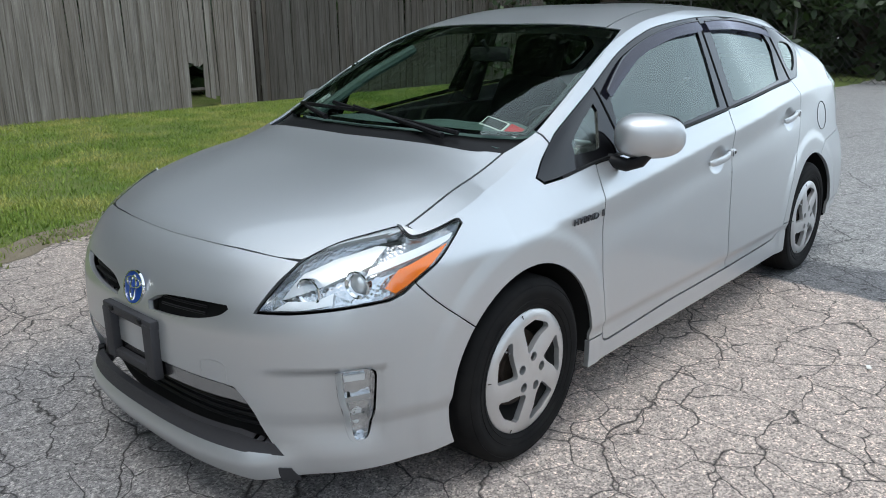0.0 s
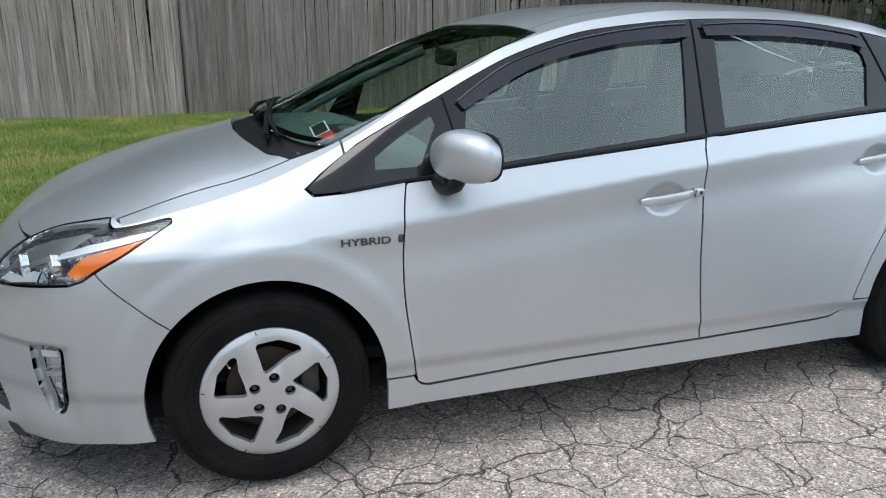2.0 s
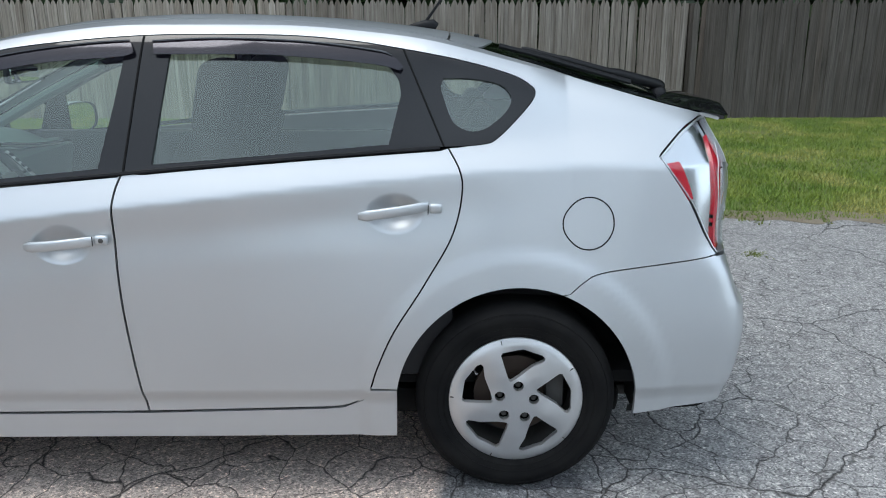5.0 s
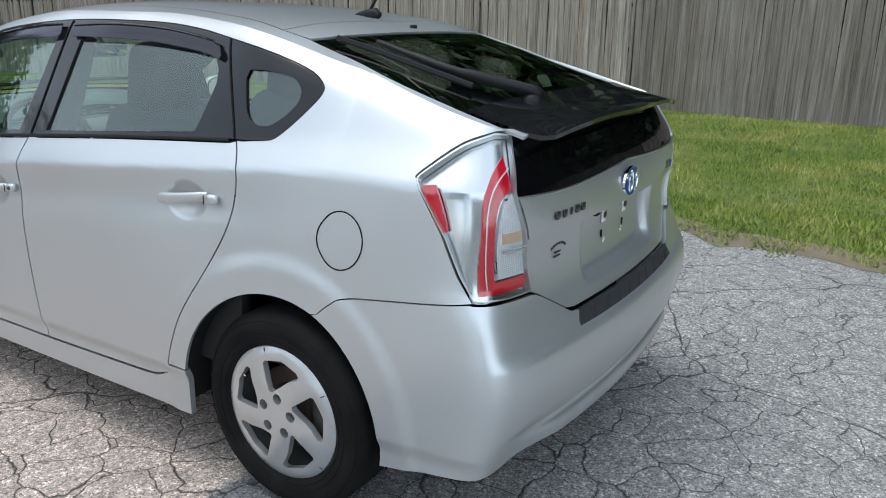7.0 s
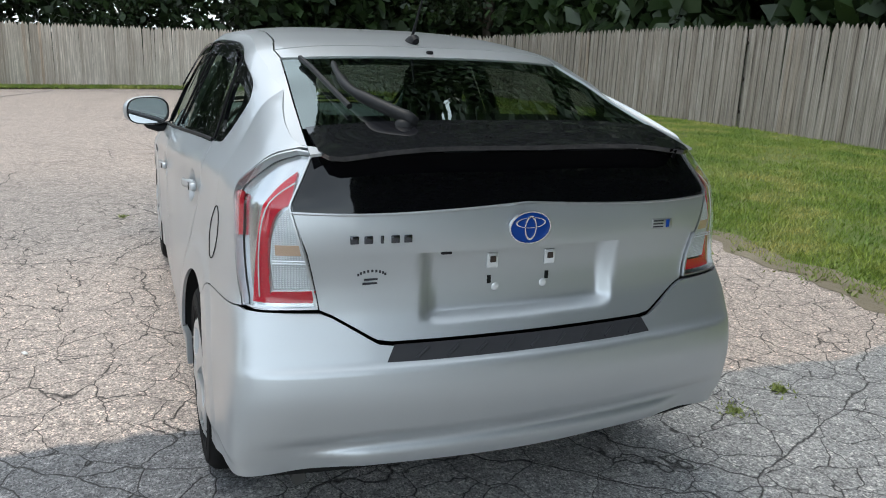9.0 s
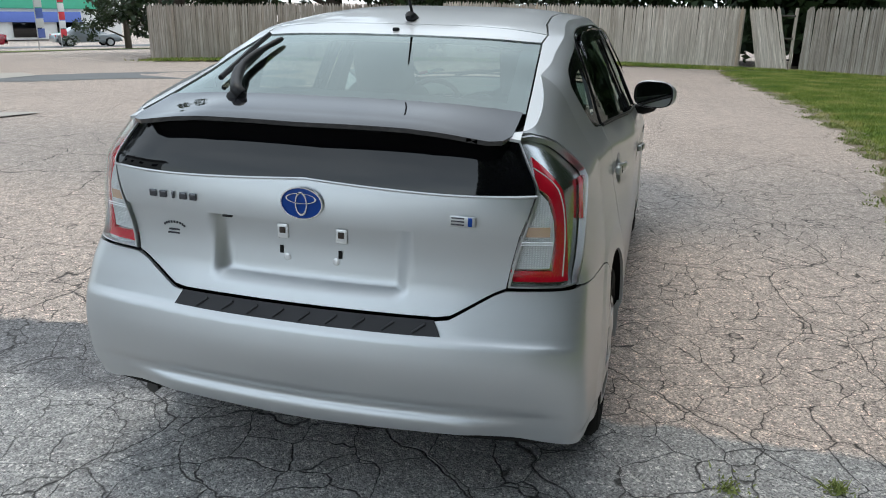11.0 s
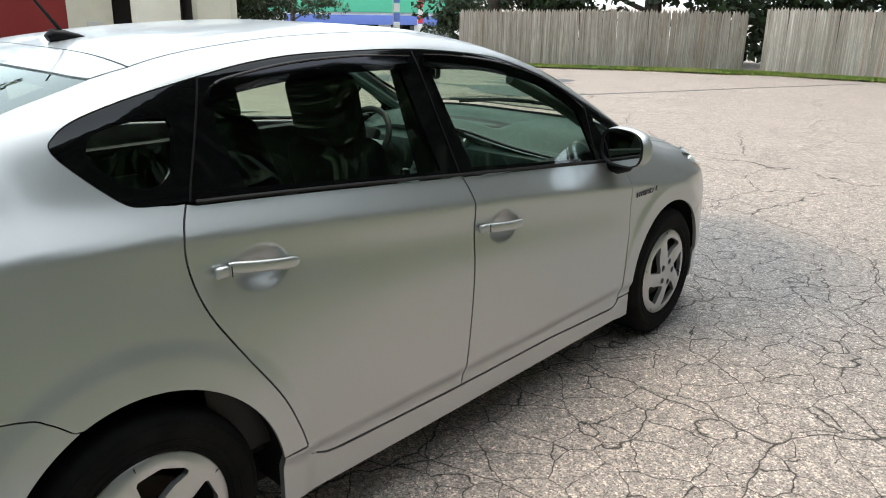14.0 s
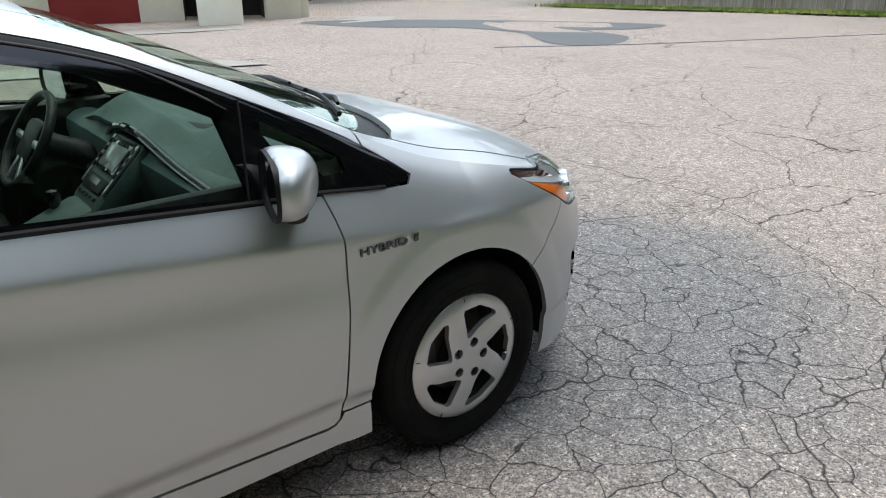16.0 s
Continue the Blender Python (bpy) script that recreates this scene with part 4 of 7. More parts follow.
for z in (0.30, 0.325, 0.35, 0.375):
    path = [ring(s, z) for s in np.linspace(2.24 + (0.36 - z) * -0.1, 2 * c - 2.24 + (0.36 - z) * 0.1, 30)]
    part("grille_bar", tube_bm([(p.x - 0.058, p.y * 0.98, p.z) for p in path], 0.0075, 6), TRIM, front_bumper)
strip = [(2.272, 0.432), (2.33, 0.444), (2.5, 0.448), (2.71, 0.444), (2.71, 0.392), (2.5, 0.396), (2.30, 0.392), (2.255, 0.385)]
sheet("silver_strip", DULL_CHROME, front_bumper, [skin(ring, strip[:3] + [(2 * c - s, z) for s, z in strip[:3][::-1]] + [(2 * c - s, z) for s, z in strip[:4:-1]] + strip[5:], grid=0.02, gap=0.004, lip=0.012, offset=-0.006)], "dull chrome strip above the lower grille")


def lip_chart(s, z):
    p = ring(s, z)
    q = min(s, 2 * c - s)
    return Vector((p.x + 0.002 + 0.050 * step(0.278, 0.205, z) * step(2.10, 2.28, q), p.y, p.z))


lower = [(2.168, 0.240), (2.196, 0.272), (2.30, 0.292), (2.5, 0.290), (2.72, 0.288)]
lowpoly = lower[:4] + [(2 * c - s, z) for s, z in lower[:4][::-1]] + [(2 * c - 2.19, 0.241), (2 * c - 2.5, 0.245), (2.5, 0.245), (2.19, 0.241)]
sheet("lower_lip", RUBBER, front_bumper, [skin(lip_chart, lowpoly, grid=0.018, gap=0, lip=0.02)], "black plastic lower lip")
for sg in (0, 1):
    end = [(2.152, 0.150), (2.160, 0.200), (2.188, 0.204), (2.198, 0.150)]
    sheet("lip_end", RUBBER, front_bumper, [skin(bumper_chart, [(2 * c - s, z) if sg else (s, z) for s, z in end], grid=0.02, gap=0, lip=0.006, offset=0.003)])
for sg in (0, 1):
    poly = [(2 * c - s, z) if sg else (s, z) for s, z in slot]
    sheet("nose_slot", UNDER, front_bumper, [skin(ring, inset(resample(poly, 0.03), -0.012), grid=0.04, lip=0, offset=-0.035)])
    for k in (0.622, 0.640):
        pts = [ring(2 * c - s if sg else s, k + 0.012 * (2.62 - s) / 0.3) for s in np.linspace(2.40, 2.585, 10)]
        part("slot_bar", tube_bm([(p.x - 0.016, p.y, p.z) for p in pts], 0.004, 6), TRIM, front_bumper)

# hood
hood = [(2.090, 0.0)] + smooth_path([(2.088, 0.1), (2.078, 0.25), (2.056, 0.38), (2.032, 0.48), (2.001, 0.552)], 4) + HOOD_SIDE[::-1][1:] + smooth_path([(1.255, 0.60), (1.295, 0.53), (1.335, 0.30), (1.350, 0.0)], 5)
hood = hood[:-1]
hood_full = hood + [(1.350, 0.0)] + [(x, -y) for x, y in hood[::-1] if y > 0]
sheet("hood", PAINT, car, [skin(top, hood_full, grid=0.025, gap=0.005, lip=0.016)])
# cowl and windscreen
screen = smooth_path([(1.262, 0.0), (1.25, 0.25), (1.205, 0.48), (1.135, 0.615), (1.105, 0.652)], 4) + [(0.90, 0.650), (0.614, 0.622), (0.46, 0.592), (0.368, 0.566)] + smooth_path([(0.375, 0.45), (0.384, 0.25), (0.388, 0.0)], 4)
screen_full = screen[:-1] + [(x, -y) for x, y in screen[::-1] if y > 0]
ws = sheet("windscreen", SCREEN, car, [skin(top, screen_full, grid=0.05, gap=0.0, lip=0.0, offset=-0.002)], "windscreen glass with a green tint")
ws.visible_shadow = False


def band(poly, inner, name, material, offset):
    return sheet(name, material, car, [skin(top, poly, [inner], grid=0.03, gap=0.0, lip=0.0, offset=offset)])


shrunk = inset(resample(screen_full, 0.04), 0.020)
band(inset(resample(screen_full, 0.04), -0.004), shrunk, "windscreen_frit", PIANO, -0.0035)
outer_c = smooth_path([(1.352, 0.0), (1.337, 0.30), (1.297, 0.53), (1.240, 0.640), (1.10, 0.664)], 5)
inner_c = smooth_path([(1.258, 0.0), (1.246, 0.25), (1.200, 0.48), (1.135, 0.612), (1.10, 0.650)], 5)
cowl_full = [(x, -y) for x, y in outer_c[:0:-1]] + outer_c + inner_c[::-1] + [(x, -y) for x, y in inner_c[1:]]
sheet("cowl", TRIM, car, [skin(top, cowl_full, grid=0.025, gap=0.001, lip=0.02, offset=-0.020)], "black plastic scuttle below the windscreen")
for a, b, cc in (((1.275, 0.42), (1.235, 0.10), (1.10, -0.50)), ((1.262, -0.22), (1.225, -0.35), (1.10, -0.60))):
    wiper = part("wiper_arm", tube_bm([top(*a) + Vector((0, 0, 0.008)), top(*b) + Vector((0, 0, 0.018)), top(b[0] * 0.6 + cc[0] * 0.4, b[1] * 0.6 + cc[1] * 0.4) + Vector((0, 0, 0.014))], [0.011, 0.009, 0.006], 8), TRIM, car)
for pts in ([(1.24, 0.46), (1.235, 0.20), (1.195, -0.10), (1.15, -0.30)], [(1.20, -0.12), (1.175, -0.35), (1.10, -0.58)]):
    q = smooth_path([tuple(top(x, y) + Vector((0, 0, 0.009))) for x, y in pts], 6)
    part("wiper_blade", tube_bm(q, 0.008, 6), TRIM, car)
# registration sticker and inspection sticker behind the glass
for (x0, y0, w, d, mat) in ((1.115, 0.520, 0.10, 0.052, WHITE_STICKER), (1.115, 0.520, 0.088, 0.042, DASH_DARK), (1.108, 0.601, 0.054, 0.046, RED_STICKER), (1.134, 0.601, 0.054, 0.010, WHITE_STICKER)):
    k = -0.0075 if mat is DASH_DARK else -0.006
    poly = [(x0 - d / 2, y0 - w / 2), (x0 + d / 2, y0 - w / 2), (x0 + d / 2, y0 + w / 2), (x0 - d / 2, y0 + w / 2)]
    sheet("screen_sticker", mat, car, [skin(top, poly, grid=0.03, gap=0, lip=0, offset=k + (0.003 if mat is DASH_DARK else 0) )])

# roof and tail glass
roof_l = smooth_path([(0.384, 0.0), (0.380, 0.25), (0.376, 0.40), (0.372, 0.502)], 4) + [(-0.1, 0.485), (-0.65, 0.479), (-0.95, 0.500), (-1.134, 0.531)] + smooth_path([(-1.140, 0.45), (-1.142, 0.25), (-1.143, 0.0)], 4)
roof_full = roof_l[:-1] + [(x, -y) for x, y in roof_l[::-1] if y > 0]
sheet("roof", PAINT, car, [skin(top, roof_full, grid=0.03, gap=0.002, lip=0.012)])
bar_l = smooth_path([(-1.146, 0.0), (-1.145, 0.25), (-1.143, 0.45), (-1.138, 0.531)], 4) + smooth_path([(-1.230, 0.524), (-1.258, 0.45), (-1.292, 0.25), (-1.298, 0.0)], 4)
bar_full = bar_l[:-1] + [(x, -y) for x, y in bar_l[::-1] if y > 0]
sheet("roof_rear_bar", PAINT, car, [skin(top, bar_full, grid=0.03, gap=0.001, lip=0.012)])
glass_l = smooth_path([(-1.300, 0.0), (-1.294, 0.25), (-1.260, 0.45), (-1.232, 0.524)], 4) + [(-1.60, 0.556), (-1.80, 0.574)] + [(-1.825, 0.45), (-1.845, 0.25), (-1.85, 0.0)]
glass_full = glass_l[:-1] + [(x, -y) for x, y in glass_l[::-1] if y > 0]
rg = sheet("tail_glass", REAR_GLASS, car, [skin(top, glass_full, grid=0.05, gap=0.0, lip=0.0, offset=-0.004)], "sloping rear glass")
rg.visible_shadow = False
shrunk = inset(resample(glass_full, 0.04), 0.06)
band(glass_full, shrunk, "tail_glass_frit", PIANO, -0.0055)
sp_l = [(-1.846, 0.0), (-1.84, 0.25), (-1.82, 0.45), (-1.80, 0.566), (-1.975, 0.570), (-2.018, 0.553), (-2.040, 0.520)] + [(-2.070, 0.35), (-2.082, 0.0)]
sp_full = sp_l[:-1] + [(x, -y) for x, y in sp_l[::-1]][:-1]


def spoiler_chart(x, y):
    p = top(max(x, -2.0), y)
    z = p.z + (x + 2.0) * 0.25 if x < -2.0 else p.z
    return Vector((x, y, z + 0.027 * step(-1.80, -2.06, x) * (1 - 0.85 * step(0.30, 0.58, abs(y)))))


spoiler = sheet("spoiler", BLACK_GLOSS, car, [skin(spoiler_chart, sp_full, grid=0.025, gap=0.0, lip=0.013)], "gloss black tail spoiler")

# tail
hatch_half = [(-2.132, 1.024), (-2.166, 0.91), (-2.198, 0.764), (-2.222, 0.750), (-2.30, 0.694), (-2.318, 0.682), (-2.35, 0.676)]
hatch_up = tail_twin([(-2.166, 0.912), (-2.132, 1.024), (-2.3, 1.018), (-2.5, 1.024), (-2.68, 1.034)])
hatch = sheet("hatch", PAINT, car, [skin(ring, hatch_up, grid=0.02, gap=0.001, lip=0.040), skin(hatch_chart, tail_twin([(-2.166, 0.914)] + hatch_half[2:]), grid=0.016, gap=0.001, lip=0.014)])
low_glass = tail_twin([(-2.120, 1.170), (-2.130, 1.028)])
sheet("lower_tail_glass", PIANO, car, [skin(ring, [low_glass[0], low_glass[1], (-2.3, 1.020), (-2.5, 1.026), (-2.7, 1.037), (-2.9, 1.026), (-3.1, 1.020), low_glass[2], low_glass[3]], grid=0.03, gap=0.001, lip=0.01, offset=-0.004)], "gloss black glass band above the tailgate")
c2 = SR - ARC_R
for sgn in (0, 1):
    edge = [ring(2 * c2 - s if sgn else s, z) for s, z in smooth_path([(-2.128, 1.026), (-2.3, 1.020), (-2.5, 1.026), (-2.7, 1.037)], 6)]
    part("bright_line", tube_bm([(p.x - 0.001, p.y, p.z) for p in edge], 0.004, 6), SATIN, hatch)
bump_half = arch(HUB_R, ARCH_R, 187, 111.5, 20) + BUMPER_SEAM_R[1:-1] + [(-2.034, 0.770), (-2.120, 0.765), (-2.198, 0.760), (-2.224, 0.746), (-2.302, 0.688), (-2.32, 0.676), (-2.35, 0.671)]
bump_low = [(-2.66, 0.312), (-2.45, 0.318), (-2.25, 0.322), (-2.13, 0.306), (-1.9, 0.284)]
half_b = bump_low + bump_half
full_b = half_b + [(2 * c2 - s, z) for s, z in half_b[::-1]]
rear_bumper = sheet("rear_bumper", PAINT, car, [skin(tail_bumper_chart, full_b, grid=0.018, lip=0.016)])
guard = sheet("bumper_guard", RUBBER, car, [skin(ring, [(-2.352, 0.672), (-2.335, 0.630), (-2.5, 0.627), (-2.9, 0.627), (-3.065, 0.630), (-3.048, 0.672)], grid=0.02, gap=0, lip=0.012, offset=0.006)], "ribbed black bumper protector")
for i in range(9):
    s = -2.40 - i * 0.075
    p, q = ring(s, 0.636), ring(s - 0.03, 0.660)
    part("rib", tube_bm([p + Vector((-0.007, 0, 0.003)), q + Vector((-0.007, 0, 0.004))], 0.004, 6), RUBBER, guard)
sheet("tail_valance", UNDER, car, [skin(ring, tail_twin([(-1.75, 0.29), (-2.2, 0.33), (-2.6, 0.33)])[:3] + [(2 * c2 + 2.6, 0.33), (2 * c2 + 2.2, 0.33), (2 * c2 + 1.75, 0.29), (2 * c2 + 1.75, 0.265), (-1.75, 0.265)], grid=0.04, lip=0, offset=-0.03)])


# ---- lamps ----
def lamp_patch(name, poly, material, parent, offset, other, grid=0.015, lip=0.004, label=""):
    return sheet(name, material, parent, [skin(ring, poly, grid=grid, gap=0.0, lip=lip, offset=offset, other_side=other)], label)


def disc(cs, cz, a, b, n=20):
    return [(cs + a * math.cos(2 * math.pi * i / n), cz + b * math.sin(2 * math.pi * i / n)) for i in range(n)]


for other in (False, True):
    fl = -1 if other else 1
    bowl = lamp_patch("headlight", inset(resample(HEADLIGHT, 0.02), 0.004), FLUTED, car, -0.045, other, 0.02, -0.040, "clear headlight with an amber turn signal")
    rim = sheet("headlight_rim", TRIM, bowl, [skin(ring, HEADLIGHT, [inset(resample(HEADLIGHT, 0.02), 0.0035)], grid=0.03, gap=0.001, lip=0.004, offset=-0.002, other_side=other)])
    lens = lamp_patch("lens", inset(resample(HEADLIGHT, 0.02), 0.002), LENS, bowl, 0.0, other, 0.02, 0.0)
    lens.visible_shadow = False
    amber = [(1.745, 0.815), (1.80, 0.800), (1.905, 0.768), (1.925, 0.722), (1.89, 0.706), (1.862, 0.722), (1.80, 0.772)]
    lamp_patch("turn_signal", amber, AMBER, bowl, -0.006, other, 0.015, 0.02, "amber turn signal")
    lamp_patch("white_blade", [(1.72, 0.838), (1.80, 0.826), (1.92, 0.800), (1.99, 0.775), (1.99, 0.756), (1.92, 0.778), (1.80, 0.806), (1.735, 0.823)], WHITE_PLASTIC, bowl, -0.008, other, 0.015, 0.012)
    for cs, cz, a, b in ((1.995, 0.728, 0.058, 0.040), (2.12, 0.712, 0.070, 0.036)):
        p = ring(cs, cz)
        q = (ring(cs + 0.01, cz) - ring(cs - 0.01, cz)).normalized()
        n = q.cross(Vector((0, 0, 1)))
        n = n if n.x > 0 else -n
        m = Matrix.Translation(Vector((p.x, fl * p.y, p.z)) - Vector((n.x, fl * n.y, n.z)) * 0.035) @ Vector((1, fl * 0.25, 0)).to_track_quat("X", "Z").to_matrix().to_4x4()
        bm = lathe_bm([(0.036, -0.01), (0.040, 0.012), (0.036, 0.014), (0.030, 0.008)], "x", 24)
        bmesh.ops.transform(bm, matrix=m, verts=bm.verts)
        part("projector_ring", bm, CHROME, bowl)
        bm = lathe_bm([(0.0001, 0.016), (0.012, 0.014), (0.024, 0.006), (0.030, -0.004)], "x", 24)
        bmesh.ops.transform(bm, matrix=m, verts=bm.verts)
        part("projector_lens", bm, LENS if cs > 2.05 else SILVER_REFLECTOR, bowl)
    lamp_patch("inner_panel", [(2.19, 0.70), (2.17, 0.77), (2.10, 0.805), (2.0, 0.832), (1.965, 0.83), (1.99, 0.79), (2.06, 0.76), (2.09, 0.74)], SATIN, bowl, -0.024, other, 0.012, 0.02)
    lamp_patch("lower_panel", [(2.20, 0.672), (2.13, 0.674), (2.05, 0.688), (2.06, 0.72), (2.10, 0.70), (2.17, 0.698)], WHITE_PLASTIC, bowl, -0.022, other, 0.012, 0.02)
    # fog lamp
    fog = lamp_patch("fog_lamp", inset(FOG, -0.006), FLUTED, car, -0.040, other, 0.015, -0.03, "narrow clear fog lamp in the bumper corner")
    fog_lens = lamp_patch("fog_lens", inset(FOG, -0.003), LENS, fog, -0.020, other, 0.02, 0.0)
    fog_lens.visible_shadow = False
    lamp_patch("fog_divider", [(2.012, 0.412), (1.938, 0.420), (1.940, 0.404), (2.009, 0.396)], SATIN, fog, -0.026, other, 0.015, 0.02)
    lamp_patch("fog_signal", [(2.008, 0.478), (1.950, 0.482), (1.950, 0.462), (2.006, 0.458)], WHITE_PLASTIC, fog, -0.030, other, 0.012, 0.01)
    lamp_patch("fog_bulb", disc(1.976, 0.345, 0.014, 0.030), WHITE_PLASTIC, fog, -0.040, other, 0.01, 0.006)
    # tail lamp
    tl = lamp_patch("tail_lamp", TAILLIGHT, LAMP_CHROME, car, -0.022, other, 0.02, 0.012, "tail lamp with red band and clear lenses")
    sheet("tail_lamp_rim", SATIN, tl, [skin(ring, TAILLIGHT, [inset(resample(TAILLIGHT, 0.02), 0.007)], grid=0.02, gap=0.0015, lip=0.02, offset=0.001, other_side=other)])
    ln = lamp_patch("lens", inset(resample(TAILLIGHT, 0.02), 0.005), LENS, tl, 0.0, other, 0.02, 0.0)
    ln.visible_shadow = False
    lamp_patch("side_reflector", [(-1.872, 1.052), (-1.915, 1.058), (-1.938, 0.99), (-1.95, 0.945), (-1.932, 0.938), (-1.90, 0.99)], RED_LENS, tl, -0.006, other, 0.012, 0.012, "red side reflector")
    arc_o = smooth_path([(-2.100, 1.128), (-2.064, 1.085), (-2.042, 1.01), (-2.040, 0.92), (-2.052, 0.79)], 5)
    arc_i = smooth_path([(-2.098, 0.79), (-2.078, 0.92), (-2.078, 0.975), (-2.092, 1.02), (-2.122, 1.05)], 5)
    lamp_patch("brake_band", arc_o + [(-2.182, 0.785), (-2.186, 0.815)] + [(-2.099, 0.815)] + arc_i[1:], RED_LENS, tl, -0.014, other, 0.012, 0.014, "red brake light band")
    ln2 = smooth_path([(-2.110, 1.095), (-2.078, 1.06), (-2.056, 1.0), (-2.054, 0.92), (-2.070, 0.80)], 6)
    pts = [ring(s, z) for s, z in ln2]
    part("light_line", tube_bm([(p.x + 0.006, fl * (p.y - 0.006), p.z) for p in pts], 0.0018, 6), WHITE_PLASTIC, tl)
    clear = [(-2.103, 0.822), (-2.182, 0.820), (-2.150, 0.96), (-2.135, 1.035), (-2.122, 1.040), (-2.098, 1.01), (-2.085, 0.96), (-2.086, 0.90)]
    cl = lamp_patch("clear_section", clear, RIBBED, tl, -0.012, other, 0.012, 0.01, "clear ribbed lens")
    lamp_patch("amber_section", [(-2.098, 0.912), (-2.152, 0.912), (-2.146, 0.940), (-2.094, 0.940)], AMBER_TINT, cl, -0.010, other, 0.012, 0.004, "faint amber bulb cover")
    for z in (0.893, 0.900):
        a, b = ring(-2.098 + 0.008 * step(0.85, 0.95, z), z), ring(-2.178 + (z - 0.82) * 0.22, z)
        part("lens_rib", tube_bm([(a.x - 0.001, fl * a.y, a.z), (b.x - 0.001, fl * b.y, b.z)], 0.0022, 6), SILVER_REFLECTOR, cl)
    # mirror
    bm = bmesh.new()
    bmesh.ops.create_uvsphere(bm, u_segments=28, v_segments=18, radius=1)
    for v in bm.verts:
        x, y, z = v.co
        r = (abs(x) ** 2.6 + abs(y) ** 2.6 + abs(z) ** 2.6) ** (1 / 2.6)
        x, y, z = x / r, y / r, z / r
        x = max(x, -0.42)
        taper = 1 - 0.10 * max(0, x)
        v.co = (0.076 * x * (1.0 - 0.42 * y if x > 0 else 1.0), 0.124 * y * taper, 0.079 * z * taper * (1 - 0.08 * y))
    m = Matrix.Translation((0.742, 0.918 * fl, 1.020)) @ Matrix.Diagonal((1, fl, 1, 1)) @ pose(0, 0, 0, 0, 0, 17)
    bmesh.ops.transform(bm, matrix=m, verts=bm.verts)
    shell = part("mirror_shell", bm, PAINT, car, "silver door mirror on a black foot", angle=50)
    bm = bmesh.new()
    bmesh.ops.create_circle(bm, cap_ends=True, segments=32, radius=1)
    for v in bm.verts:
        x, y, z = v.co
        r = (abs(x) ** 3 + abs(y) ** 3) ** (1 / 3)
        v.co = (-0.0340, 0.106 * x / r, 0.069 * y / r)
    bmesh.ops.transform(bm, matrix=m, verts=bm.verts)
    part("mirror_glass", bm, MIRROR, shell, "mirror glass")
    bm = lathe_bm([(1.0, 0.0), (1.07, 0.0), (1.07, -0.02), (1.0, -0.01)], "x", 32, True)
    for v in bm.verts:
        rr = math.hypot(v.co.y, v.co.z)
        a = math.atan2(v.co.z, v.co.y)
        cq = (abs(math.cos(a)) ** 3 + abs(math.sin(a)) ** 3) ** (1 / 3)
        v.co = (-0.0325 + v.co.x * 0.5, 0.1065 * rr * math.cos(a) / cq, 0.0695 * rr * math.sin(a) / cq)
    bmesh.ops.transform(bm, matrix=m, verts=bm.verts)
    part("mirror_rim", bm, TRIM, shell)
    foot = tube_bm([(0.80, fl * 0.79, 0.93), (0.785, fl * 0.86, 0.918), (0.775, fl * 0.905, 0.935), (0.77, fl * 0.925, 0.965)], [0.026, 0.024, 0.024, 0.026], 12)
    part("mirror_foot", foot, TRIM, shell)
    # door handles
    for cx, cz, slope in ((-0.008, 0.838, 0.02), (-0.978, 0.918, 0.03)):
        bm = bmesh.new()
        loops = []
        for i in range(17):
            t = i / 16
            x = cx + 0.110 - 0.206 * t
            p = ring(x, cz - 0.010 + slope * t * 0.9)
            fat = min(1.0, 0.60 + 4.0 * t, 0.75 + 3.0 * (1 - t))
            high, deep = 0.0155 * fat, 0.0085 * fat
            out = 0.010 + 0.017 * math.sin(math.pi * min(1.0, t * 1.05)) ** 0.55
            row = []
            for k in range(14):
                q = 2 * math.pi * k / 14
                cq, sq = math.cos(q), math.sin(q)
                row.append(bm.verts.new((p.x, fl * (p.y + out + deep * math.copysign(abs(cq) ** 0.7, cq)), p.z + high * math.copysign(abs(sq) ** 0.7, sq))))
            loops.append(row)
        for u, v in zip(loops, loops[1:]):
            for k in range(14):
                bm.faces.new((u[k], u[(k + 1) % 14], v[(k + 1) % 14], v[k]))
        bm.faces.new(loops[0])
        bm.faces.new(loops[-1][::-1])
        bmesh.ops.recalc_face_normals(bm, faces=bm.faces)
        h = part("door_handle", bm, PAINT, car)
        p = ring(cx - 0.118, cz + 0.011)
        bm = box_bm((0.040, 0.022, 0.030), (p.x, fl * (p.y + 0.014), p.z), 0.009, None, 3)
        cap_ob = part("handle_cap", bm, PAINT, h)
        if cx > -0.5 and not other:
            bm = lathe_bm([(0.0001, 0.004), (0.006, 0.004), (0.0075, 0.0)], "y", 20)
            bmesh.ops.translate(bm, vec=(p.x - 0.002, p.y + 0.0245, p.z), verts=bm.verts)
            part("keyhole", bm, STEEL, h)
        p = ring(cx - 0.096, cz + 0.010)
        part("cap_gap", tube_bm([(p.x, fl * (p.y + 0.027), p.z - 0.014), (p.x - 0.001, fl * (p.y + 0.027), p.z + 0.014)], 0.0015, 5), UNDER, h)
    # wheel housings
    for hx, r in ((HUB_F, ARCH_F), (HUB_R, ARCH_R)):
        bm = lathe_bm([(r + 0.012, 0.0), (r + 0.02, -0.14), (r + 0.015, -0.28), (0.08, -0.30)], "y", 40)
        for v in bm.verts:
            if v.co.y > -0.01 and v.co.z > -0.25:
                x, z = hx + v.co.x, HUB_Z + v.co.z
                v.co.y = ring(s_of_x(x, z), z).y - 0.012 - 0.795
